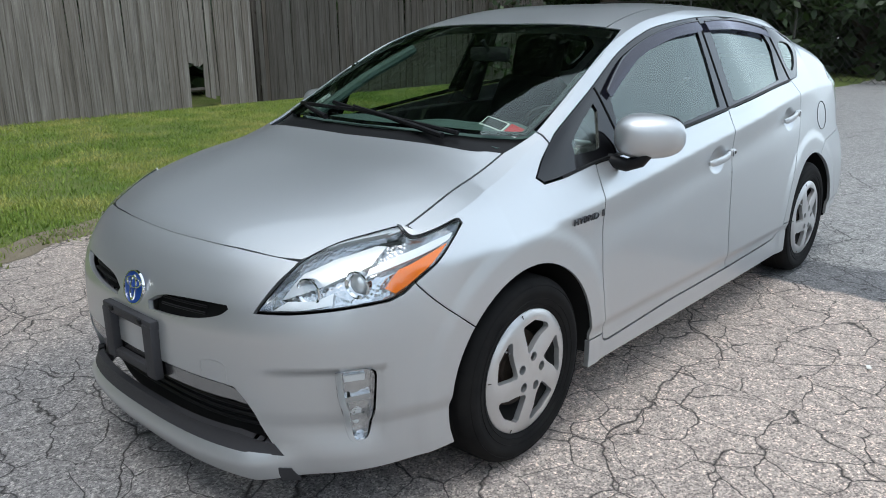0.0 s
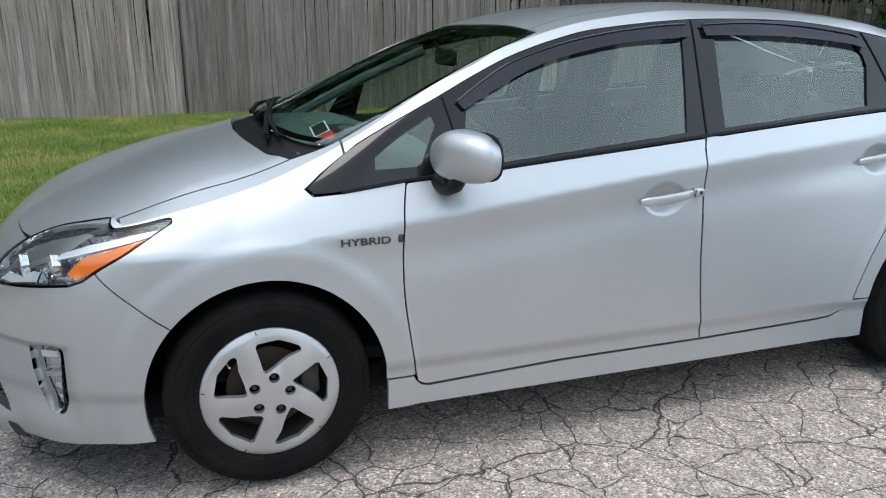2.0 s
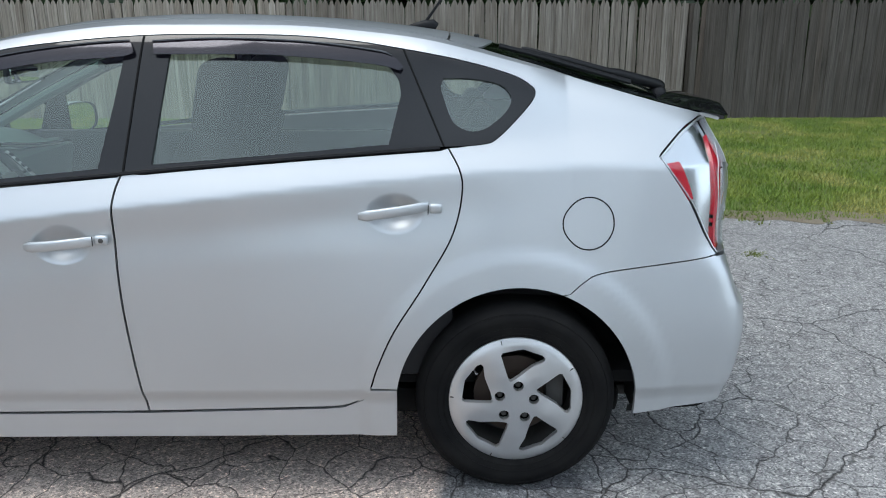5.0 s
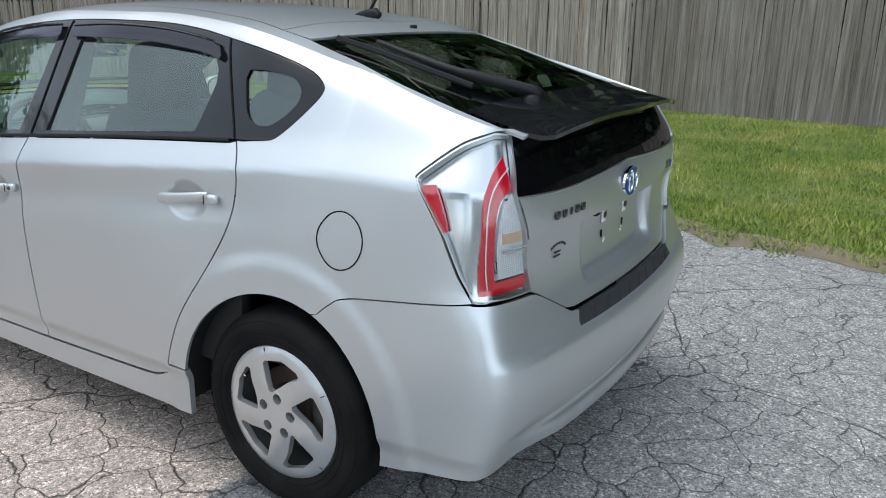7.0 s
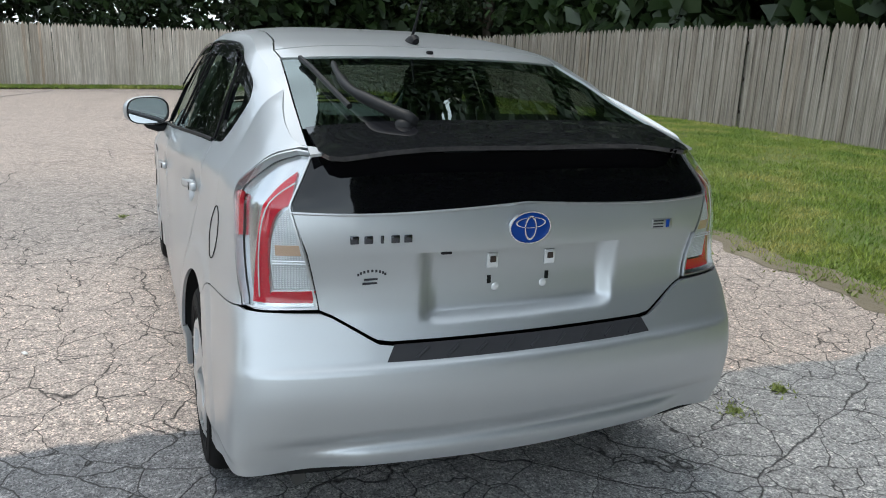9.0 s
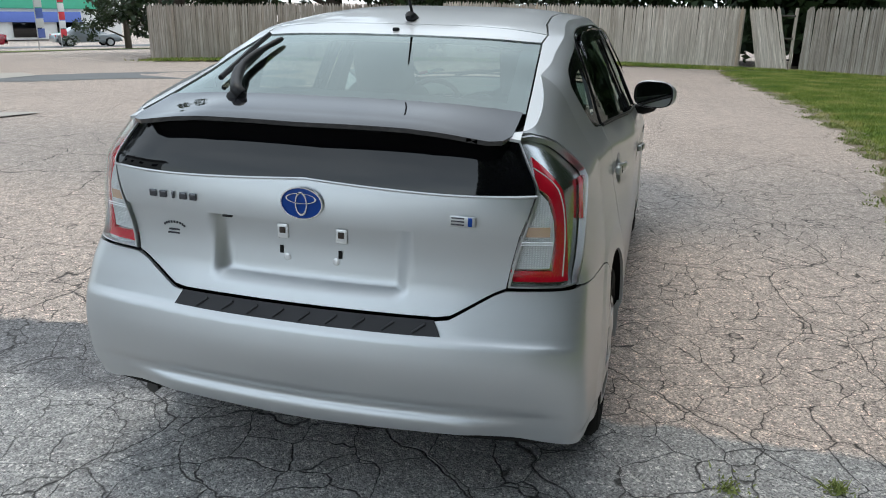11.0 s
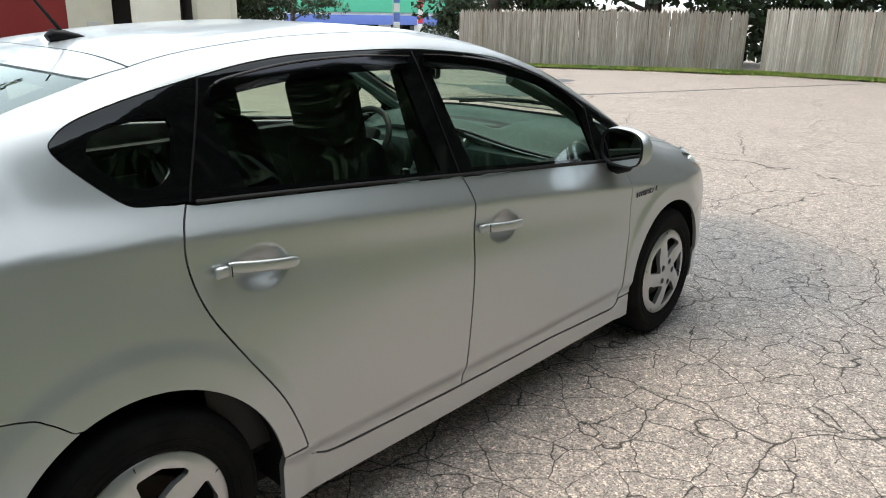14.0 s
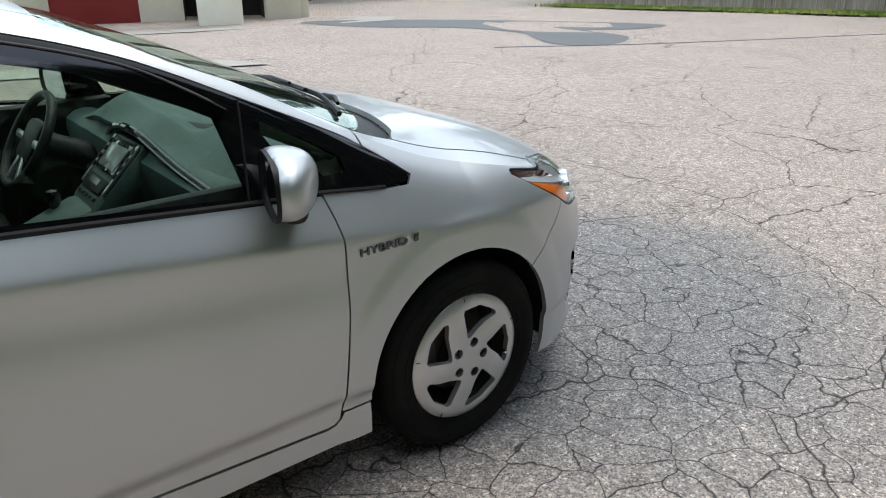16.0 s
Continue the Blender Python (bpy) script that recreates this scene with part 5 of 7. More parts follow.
        bmesh.ops.transform(bm, matrix=Matrix.Translation((hx, fl * 0.795, HUB_Z)) @ Matrix.Diagonal((1, fl, 1, 1)), verts=bm.verts)
        bmesh.ops.delete(bm, geom=[v for v in bm.verts if v.co.z < 0.225], context="VERTS")
        part("wheel_housing", bm, UNDER, car)

# fuel filler door, left side only
filler = [ring(s, z) for s, z in disc(-1.575, 0.876, 0.098, 0.078, 48)]
part("fuel_door", tube_bm([(p.x, p.y + 0.0005, p.z) for p in filler + filler[:1]], 0.0022, 5, False), UNDER, car)

# roof aerial, washer jet, tail wiper
aer = top(-1.05, 0)
bm = tube_bm([aer + Vector((0.075, 0, -0.004)), aer + Vector((0.04, 0, 0.003)), aer + Vector((0, 0, 0.009)), aer + Vector((-0.035, 0, 0.012)), aer + Vector((-0.05, 0, 0.004))], [0.006, 0.013, 0.018, 0.019, 0.012], 12)
aerial = part("aerial", bm, TRIM, car, "short black roof aerial")
part("aerial_mast", tube_bm([aer + Vector((-0.005, 0, 0.020)), aer + Vector((-0.075, 0, 0.115)), aer + Vector((-0.135, 0, 0.19))], [0.006, 0.004, 0.003], 8), TRIM, aerial)
w = top(-1.248, 0)
part("washer_jet", box_bm((0.022, 0.024, 0.014), w + Vector((0, 0, 0.004)), 0.006), TRIM, car)
p0 = spoiler_chart(-1.865, 0.300)
wp = part("tail_wiper", tube_bm([tuple(v) for v in smooth_path([tuple(p0 + Vector((-0.01, -0.02, 0.004))), tuple(p0 + Vector((0.0, 0.0, 0.020))), tuple(top(-1.76, 0.355) + Vector((0, 0, 0.024))), tuple(top(-1.64, 0.395) + Vector((0, 0, 0.021))), tuple(top(-1.50, 0.398) + Vector((0, 0, 0.017))), tuple(top(-1.38, 0.385) + Vector((0, 0, 0.012)))], 4)], [0.020] * 5 + [0.018] * 6 + [0.014] * 5 + [0.010] * 4 + [0.007], 12), TRIM, car, "thick curved black tail wiper")
foot_bm = lathe_bm([(0.001, 0.016), (0.020, 0.014), (0.029, 0.006), (0.032, -0.006)], "z", 20)
bmesh.ops.translate(foot_bm, vec=p0, verts=foot_bm.verts)
part("wiper_foot", foot_bm, TRIM, wp)
part("wiper_blade", tube_bm([top(x, 0.475 - 0.05 * (x + 1.30) / -0.45) + Vector((0, 0, 0.014)) for x in np.linspace(-1.30, -1.74, 10)], 0.009, 6), TRIM, wp)


# ---- badges (plain shapes) ----
def ellipse_bm(a, b, h, wide=None, n=40):
    bm = bmesh.new()
    if wide is None:
        prof = [(0.001, h), (0.8, h * 0.9), (0.97, h * 0.5), (1.0, 0)]
    else:
        prof = [(1 - wide, 0), (1 - wide * 0.75, h), (1 - wide * 0.25, h), (1.0, 0)]
    bm = lathe_bm(prof, "z", n)
    for v in bm.verts:
        v.co.x, v.co.y = v.co.x * a, v.co.y * b
    return bm


def badge(m, a, b, parent):
    bm = ellipse_bm(a, b, 0.004)
    bmesh.ops.transform(bm, matrix=m, verts=bm.verts)
    base = part("emblem", bm, BLUE, parent, "oval blue emblem with chrome rings")
    for (ea, eb, dx, dy, wide, h) in ((a, b, 0, 0, 0.11, 0.007), (a * 0.74, b * 0.34, 0, b * 0.30, 0.20, 0.008), (a * 0.30, b * 0.80, 0, -b * 0.02, 0.32, 0.008)):
        bm = ellipse_bm(ea, eb, h, wide)
        bmesh.ops.transform(bm, matrix=m @ pose(dx, dy, 0), verts=bm.verts)
        part("emblem_ring", bm, CHROME, base)


p = ring(c, 0.642)
badge(Matrix.Translation((p.x + 0.001, 0, p.z)) @ pose(0, 0, 0, 90 - 14, 0, 90), 0.062, 0.054, car)
p = ring(c2, 0.970)
badge(Matrix.Translation((p.x - 0.002, 0, p.z)) @ pose(0, 0, 0, 90, 0, -90), 0.066, 0.047, car)


def lettering(text, size, m, material, parent, deep=0.002, wide=1.0):
    cu = bpy.data.curves.new("lettering", "FONT")
    cu.body, cu.size, cu.extrude, cu.align_x, cu.align_y, cu.offset = text, size, deep, "CENTER", "CENTER", size * 0.012
    cu.materials.append(material)
    ob = new("lettering", cu)
    ob.parent = parent
    ob.matrix_basis = m @ Matrix.Diagonal((wide, 1, 1, 1))
    return ob


for fl in (1, -1):
    p = ring(1.045, 0.772)
    q = ring(1.045, 0.79)
    tilt = math.degrees(math.atan2(p.y - q.y, q.z - p.z))
    lettering("HYBRID", 0.031, Matrix.Translation((1.045, fl * (p.y + 0.003), 0.770)) @ pose(0, 0, 0, 90 - tilt * 0.4, 0, 180 if fl > 0 else 0), LETTER, car, 0.002, 1.45)
    part("badge_tile", box_bm((0.015, 0.004, 0.024), (1.045 - fl * 0.108, fl * (ring(0.93, 0.772).y + 0.003), 0.773), 0.0015), LETTER, car)
# model name as plain bars, tail
for i in range(5):
    s = -2.255 - i * 0.029
    a = ring(s, 0.956)
    wide = (0.023, 0.023, 0.008, 0.023, 0.022)[i]
    part("name_bar", box_bm((0.006, wide, 0.021), (a.x - 0.003, a.y, a.z), 0.002), LETTER, hatch)
a = ring(-3.118, 0.953)
part("badge_plate", box_bm((0.004, 0.072, 0.030), (a.x - 0.003, a.y, a.z), 0.003), SATIN, hatch)
for k in range(3):
    part("badge_line", box_bm((0.002, 0.036, 0.004), (a.x - 0.0055, a.y + 0.014, a.z + 0.009 - k * 0.009), 0.0005), DARK_INK, hatch)
part("badge_blue", box_bm((0.003, 0.012, 0.024), (a.x - 0.0055, a.y - 0.020, a.z), 0.001), BLUE, hatch)
# dealer sticker: an arc and two lines of bars
for k in range(9):
    an = radians(150 - k * 15)
    q = ring(-2.30 - 0.034 * math.cos(an) * -1, 0.846 + 0.020 * math.sin(an))
    part("sticker_bar", box_bm((0.0015, 0.0055, 0.007), (q.x + 0.0098, q.y, q.z), 0), DARK_INK, hatch)
for dz, wd in ((-0.004, 0.040), (-0.015, 0.048)):
    q = ring(-2.30, 0.846 + dz)
    part("sticker_bar", box_bm((0.0015, wd, 0.0055), (q.x + 0.0098, q.y, q.z), 0), DARK_INK, hatch)
# plate mounts on the tailgate: screws' pads, slots and dimples
for s in (-2.618, -2.793):
    q = hatch_chart(s, 0.868)
    part("plate_pad", box_bm((0.006, 0.036, 0.044), (q.x - 0.003, q.y, q.z), 0.004), WHITE_PLASTIC, hatch)
    part("plate_nut", box_bm((0.006, 0.018, 0.018), (q.x - 0.007, q.y, q.z + 0.004), 0.002), RUST, hatch)
    q = hatch_chart(s + 0.006, 0.812)
    part("plate_slot", box_bm((0.003, 0.012, 0.024), (q.x - 0.001, q.y, q.z), 0.001), UNDER, hatch)
    q = hatch_chart(s - 0.012 + (0.03 if s < -2.7 else 0), 0.790)
    bm = lathe_bm([(0.001, 0.002), (0.009, 0.002), (0.012, 0.0)], "x", 16)
    bmesh.ops.transform(bm, matrix=Matrix.Translation((q.x - 0.001, q.y, q.z)) @ Matrix.Diagonal((-1, 1, 1, 1)), verts=bm.verts)
    part("plate_dimple", bm, WHITE_PLASTIC, hatch)
q = ring(-2.47, 0.910)
part("hatch_button", box_bm((0.012, 0.03, 0.008), (q.x + 0.004, q.y, q.z), 0.002), TRIM, hatch)

# front plate bracket
bx = nose(0.50) + 0.004
br = part("plate_bracket", join_bm(box_bm((0.030, 0.31, 0.032), (bx + 0.002, 0, 0.560), 0.006), box_bm((0.030, 0.055, 0.17), (bx + 0.006, 0.128, 0.475), 0.006), box_bm((0.030, 0.055, 0.17), (bx + 0.006, -0.128, 0.475), 0.006), box_bm((0.026, 0.22, 0.03), (bx + 0.004, 0, 0.408), 0.006)), RUBBER, car, "empty black number plate bracket")
for y in (0.09, -0.09):
    part("bracket_clip", box_bm((0.012, 0.022, 0.014), (bx + 0.018, y, 0.565), 0.002), TRIM, br)
# tow-eye cover outline
cover = [ring(s, z) for s, z in smooth_path([(2.395, 0.455), (2.40, 0.49), (2.385, 0.505), (2.335, 0.508), (2.315, 0.495), (2.312, 0.455)], 5)]
part("tow_cover", tube_bm([(p.x + 0.0005, p.y, p.z) for p in cover], 0.0012, 5), SATIN, front_bumper)

# underbody
part("underbody", box_bm((3.5, 1.45, 0.10), (0.05, 0, 0.26), 0.03), UNDER, car)
for hx in (HUB_F, HUB_R):
    part("axle", tube_bm([(hx, -0.7, 0.31), (hx, 0.7, 0.31)], 0.035, 10), STEEL, car)
bm = tube_bm([(-1.6, 0.62, 0.262), (-1.97, 0.63, 0.250)], 0.022, 14)
part("tailpipe", bm, STEEL, car)


# ---- wheels ----
def wheel(name_at, flip, spin):
    w = part("wheel", lathe_bm([(0.205, -0.02), (0.214, -0.004), (0.235, 0.002), (0.262, 0.004), (0.268, 0.006), (0.285, 0.001), (0.298, -0.006), (0.305, -0.014), (0.3115, -0.022), (0.315, -0.034), (0.316, -0.07), (0.3165, -0.10), (0.316, -0.14), (0.315, -0.165), (0.305, -0.185), (0.27, -0.198), (0.21, -0.19), (0.19, -0.17), (0.185, -0.06), (0.198, -0.03)], "y", 72, True), TYRE, car, "worn black tyre on a silver five-spoke wheel cover", angle=60)
    hub_at = Matrix.Translation(name_at) @ Matrix.Diagonal((1, flip, 1, 1))
    w.matrix_basis = hub_at
    # tread grooves and sidewall rings
    for r, y in ((0.226, 0.0005), (0.246, 0.0035), (0.289, 0.0)):
        part("sidewall_ring", lathe_bm([(r - 0.0016, y - 0.0015), (r, y + 0.0012), (r + 0.0016, y - 0.0015)], "y", 72), TYRE, w)
    for y in (-0.062, -0.10, -0.138):
        g = part("tread_groove", lathe_bm([(0.3172, y - 0.005), (0.3172, y + 0.005)], "y", 72), UNDER, w)
    # wheel cover
    def cover_chart(u, v):
        r = math.hypot(u, v)
        fold = 0.0045 * math.cos(5 * (math.atan2(v, u) - radians(spin))) * step(0.06, 0.11, r) * step(0.20, 0.16, r)
        return Vector((u, 0.004 - 0.010 * step(0.188, 0.212, r) + 0.010 * step(0.20, 0.05, r) - fold, v))
    outline = [(0.209 * math.cos(2 * math.pi * i / 80), 0.209 * math.sin(2 * math.pi * i / 80)) for i in range(80)]
    holes = []
    for k in range(5):
        a = spin + k * 72
        pts = [(0.074, 20), (0.079, 24.5), (0.162, 24.0), (0.170, 21.5), (0.1755, 0), (0.174, -21), (0.169, -25), (0.160, -25.5), (0.129, -16), (0.0875, 1), (0.076, 14)]
        hole = [(r * math.cos(radians(a - flip * d)), r * math.sin(radians(a - flip * d))) for r, d in pts]
        holes.append(hole if flip < 0 else hole[::-1])
        holes.append([(0.056 * math.cos(radians(a)) + 0.0165 * math.cos(q * 0.524), 0.056 * math.sin(radians(a)) + 0.0165 * math.sin(q * 0.524)) for q in range(12)])
    V, F, N = skin(lambda u, v: cover_chart(u, v), outline, holes, grid=0.011, gap=0.0, lip=0.0)
    # face outwards and give depth
    V = [Vector(p) for p in V]
    bm = bmesh.new()
    vs = [bm.verts.new(p) for p in V]
    for f in F:
        bm.faces.new([vs[i] for i in f])
    bmesh.ops.recalc_face_normals(bm, faces=bm.faces)
    if sum(f.normal.y for f in bm.faces) < 0:
        bmesh.ops.reverse_faces(bm, faces=bm.faces)
    geo = bmesh.ops.extrude_edge_only(bm, edges=[e for e in bm.edges if e.is_boundary])
    for v in [g for g in geo["geom"] if isinstance(g, bmesh.types.BMVert)]:
        v.co.y -= 0.020
    cv = part("wheel_cover", bm, WHEEL_PAINT, w, "silver five-spoke wheel cover", angle=35)
    cv_edge = part("cover_lip", lathe_bm([(0.196, -0.006), (0.203, -0.0035), (0.209, -0.006), (0.213, -0.012)], "y", 72), WHEEL_PAINT, cv)
    for k in range(5):
        a = radians(spin + k * 72)
        bm = lathe_bm([(0.0168, 0.006), (0.0168, -0.018), (0.001, -0.018)], "y", 18)
        bmesh.ops.translate(bm, vec=(0.056 * math.cos(a), 0.001, 0.056 * math.sin(a)), verts=bm.verts)
        part("nut_well", bm, UNDER, cv)
        bm = lathe_bm([(0.0085, -0.016), (0.0085, 0.0), (0.006, 0.002), (0.001, 0.0025)], "y", 6)
        bmesh.ops.translate(bm, vec=(0.056 * math.cos(a), 0.0, 0.056 * math.sin(a)), verts=bm.verts)
        part("wheel_nut", bm, STEEL, cv)
        # dark bar for the crease's shade along the spoke fold, out to the rim
        b = radians(spin + k * 72 - flip * 20)
        part("spoke_fold_shade", tube_bm([(0.172 * math.cos(b), 0.0032, 0.172 * math.sin(b)), (0.207 * math.cos(b), -0.001, 0.207 * math.sin(b))], 0.0018, 5), STEEL, cv)
    rimb = lathe_bm([(0.198, -0.02), (0.185, -0.05), (0.183, -0.15), (0.0, -0.155)], "y", 48)
    part("rim", rimb, STEEL, w)
    part("brake_disc", lathe_bm([(0.001, -0.045), (0.075, -0.045), (0.078, -0.055), (0.13, -0.055), (0.13, -0.07), (0.06, -0.07)], "y", 40), RUST, w)
    part("caliper", box_bm((0.06, 0.06, 0.12), (-0.125, -0.065, 0.02), 0.012), STEEL, w)
    b = radians(spin + 72 * 4 - flip * -14)
    part("valve", tube_bm([(0.165 * math.cos(b), -0.01, 0.165 * math.sin(b)), (0.158 * math.cos(b), 0.012, 0.158 * math.sin(b))], 0.004, 8), CHROME, w)
    return w


for hx, y0 in ((HUB_F, 0.862), (HUB_R, 0.842)):
    for flip in (1, -1):
        wheel((hx, flip * (y0 - 0.004), 0.3155), flip, {(HUB_F, 1): 100, (HUB_R, 1): 96, (HUB_R, -1): 80, (HUB_F, -1): 74}[(hx, flip)])


# ---- cabin ----
part("cabin_floor", box_bm((2.9, 1.5, 0.04), (-0.35, 0, 0.36), 0.0), FABRIC, car)
for fl in (1, -1):
    part("door_lining", box_bm((2.0, 0.05, 0.60), (-0.15, fl * 0.745, 0.68), 0.02, Matrix.Rotation(fl * 0.10, 4, "X")), DASH_DARK, car)
    part("pillar_lining", tube_bm([(-0.20, fl * 0.715, 1.0), (-0.22, fl * 0.565, 1.36)], [0.05, 0.030], 8), FABRIC, car)
    part("pillar_lining", tube_bm([(1.03, fl * 0.645, 0.99), (0.70, fl * 0.605, 1.16), (0.42, fl * 0.55, 1.285)], 0.024, 8), DASH, car)
    part("rear_lining", box_bm((0.75, 0.04, 0.55), (-1.50, fl * 0.62, 0.88), 0.02, Matrix.Rotation(fl * 0.35, 4, "X")), FABRIC, car)
sheet("headliner", LINER, car, [skin(top, [(0.36, 0.54), (-1.22, 0.52), (-1.22, -0.52), (0.36, -0.54)], grid=0.08, gap=0, lip=0, offset=-0.05)], "pale grey headliner")


def dash_chart(x, y):
    z = 0.945 + 0.045 * math.exp(-((y - 0.02) / 0.22) ** 2) * step(1.0, 0.70, x) + 0.085 * step(0.68, 0.92, x) - 0.05 * (y / 0.7) ** 4
    z -= 0.035 * step(0.80, 0.86, x) * step(1.10, 1.02, x) * step(-0.26, -0.16, y) * step(0.42, 0.32, y)
    z += 0.05 * math.exp(-((y - 0.36) / 0.16) ** 2) * step(0.95, 0.78, x) * step(0.62, 0.75, x)
    return Vector((x, y, z))


sheet("dash_top", DASH, car, [skin(dash_chart, [(1.20, 0.60), (0.69, 0.72), (0.69, -0.72), (1.20, -0.60)], grid=0.03, gap=0, lip=0.02)], "grey-green dashboard top")
part("dash_face", box_bm((0.14, 1.44, 0.30), (0.745, 0, 0.80), 0.05, Matrix.Rotation(-0.22, 4, "Y")), DASH, car)
part("dash_trim", tube_bm([(0.688, y, z) for y, z in smooth_path([(0.24, 0.93), (0.17, 0.97), (0.05, 0.992), (-0.11, 0.99), (-0.37, 0.952), (-0.60, 0.934), (-0.72, 0.936)], 6)], 0.011, 8), BLACK_GLOSS, car)
part("dash_trim_line", tube_bm([(0.676, y, z - 0.003) for y, z in smooth_path([(-0.11, 0.99), (-0.37, 0.952), (-0.60, 0.934)], 6)], 0.003, 6), SATIN, car)
part("dash_hollow", lathe_bm([(0.001, 0.006), (0.9, 0.006), (1.0, 0.0)], "z", 40), DASH_DARK, car).matrix_basis = pose(0.935, 0.06, 0.994) @ Matrix.Diagonal((0.105, 0.30, 1, 1))
part("side_vent", box_bm((0.03, 0.10, 0.05), (0.690, -0.66, 0.90), 0.014), DASH_DARK, car)
stack_at = Matrix.Translation((0.612, -0.02, 0.852)) @ Matrix.Rotation(0.78, 4, "Y")


def stack_part(name, size, at, bevel, material, parent):
    bm = box_bm(size, at, bevel)
    bmesh.ops.transform(bm, matrix=stack_at, verts=bm.verts)
    return part(name, bm, material, parent)


cs = stack_part("centre_stack", (0.08, 0.25, 0.27), (0.004, 0, 0), 0.03, DASH, car)
stack_part("display_frame", (0.008, 0.172, 0.108), (-0.0375, 0, 0.055), 0.003, BLACK_GLOSS, cs)
stack_part("display", (0.008, 0.146, 0.082), (-0.0400, 0, 0.052), 0.002, SCREEN_GLOW, cs)
stack_part("display_slot", (0.010, 0.166, 0.010), (-0.0375, 0, 0.118), 0.003, DASH_DARK, cs)
for dy in (-0.104, 0.104):
    stack_part("stack_trim", (0.010, 0.016, 0.18), (-0.0365, dy, 0.03), 0.004, SATIN, cs)
    for k in range(4):
        stack_part("stack_button", (0.012, 0.014, 0.020), (-0.0395, dy * 0.99, 0.095 - 0.030 * k), 0.004, DASH_DARK, cs)
stack_part("climate_panel", (0.010, 0.17, 0.050), (-0.0375, 0, -0.045), 0.006, DASH_DARK, cs)
stack_part("climate_screen", (0.006, 0.085, 0.022), (-0.0425, 0, -0.038), 0.002, SCREEN_GLOW, cs)
for k in range(5):
    stack_part("climate_button", (0.010, 0.024, 0.012), (-0.0395, -0.068 + 0.034 * k, -0.088), 0.003, DASH_DARK, cs)
part("console_bridge", box_bm((0.62, 0.21, 0.07), (0.24, -0.02, 0.66), 0.03, Matrix.Rotation(-0.38, 4, "Y")), DASH, car)
part("shift_knob", lathe_bm([(0.001, 0.06), (0.018, 0.055), (0.024, 0.035), (0.014, 0.0)], "z", 16), BLACK_GLOSS, car).matrix_basis = pose(0.44, 0.04, 0.775)
# steering wheel, driver on the left
sw_at = pose(0.462, 0.36, 0.925, 0, -58, 0)
bm = bmesh.new()
ringv = []
for i in range(48):
    a = 2 * math.pi * i / 48
    row = []
    for k in range(10):
        b = 2 * math.pi * k / 10
        rr = 0.172 + 0.016 * math.cos(b)
        row.append(bm.verts.new((rr * math.cos(a) * 0.94, rr * math.sin(a), 0.016 * math.sin(b))))
    ringv.append(row)
for i in range(48):
    for k in range(10):
        bm.faces.new((ringv[i][k], ringv[(i + 1) % 48][k], ringv[(i + 1) % 48][(k + 1) % 10], ringv[i][(k + 1) % 10]))
steer = part("steering_wheel", bm, DASH_DARK, car, "black three-spoke steering wheel with silver inlays")
steer.matrix_basis = sw_at
part("airbag_cover", box_bm((0.15, 0.16, 0.05), (0, 0, -0.02), 0.022), DASH_DARK, steer)
for a in (90, -90, 200, 160):
    part("spoke", box_bm((0.14, 0.028, 0.014), (0.105 * math.cos(radians(a)), 0.105 * math.sin(radians(a)), -0.005), 0.006, Matrix.Rotation(radians(a), 4, "Z")), SATIN, steer)
badge_s = ellipse_bm(0.022, 0.016, 0.004)
bmesh.ops.transform(badge_s, matrix=pose(0, 0, -0.05, 180, 0, 0), verts=badge_s.verts)
part("wheel_badge", badge_s, SATIN, steer)
part("column", tube_bm([(0.49, 0.36, 0.905), (0.68, 0.36, 0.82)], 0.05, 12), DASH_DARK, car)
im = part("inner_mirror", box_bm((0.03, 0.22, 0.065), (0.50, 0.0, 1.275), 0.02), DASH_DARK, car, "rear-view mirror inside")
part("mirror_glass", box_bm((0.004, 0.20, 0.05), (0.4835, 0.0, 1.275), 0.001), MIRROR, im)
part("mirror_stem", tube_bm([(0.51, 0, 1.29), (0.55, 0, 1.335)], 0.009, 8), DASH_DARK, im)


def seat_part(name, size, at, bevel, turn, parent, puff=0.0):
    bm = box_bm(size, (0, 0, 0), bevel, None, 5)
    bmesh.ops.subdivide_edges(bm, edges=[e for e in bm.edges if e.calc_length() > 0.12], cuts=4, use_grid_fill=True)
    for v in bm.verts:
        n = noise.noise(v.co * 9)
        v.co *= 1 + 0.02 * n + puff * (1 - (v.co.y / size[1] * 2) ** 2) * 0.06
        if v.co.z > 0 and size[2] > 0.4:
            v.co.y *= 1 - 0.20 * (v.co.z / size[2] * 2) ** 2
    bmesh.ops.transform(bm, matrix=Matrix.Translation(at) @ turn, verts=bm.verts)
    return part(name, bm, FABRIC, parent, angle=60)


def seat(x, y):
    back_turn = Matrix.Rotation(radians(-20), 4, "Y")
    base = seat_part("seat", (0.50, 0.50, 0.16), (x + 0.22, y, 0.58), 0.06, Matrix.Rotation(radians(-8), 4, "Y"), car, 1)
    seat_part("backrest", (0.14, 0.50, 0.62), (x - 0.12, y, 0.82), 0.06, back_turn, base, 1)
    seat_part("headrest", (0.12, 0.29, 0.25), (x - 0.245, y, 1.215), 0.05, Matrix.Rotation(radians(-12), 4, "Y"), base, 1)
    for dy in (-0.06, 0.06):
        part("headrest_post", tube_bm([(x - 0.215, y + dy, 1.04), (x - 0.24, y + dy, 1.14)], 0.007, 8), CHROME, base)
    return base


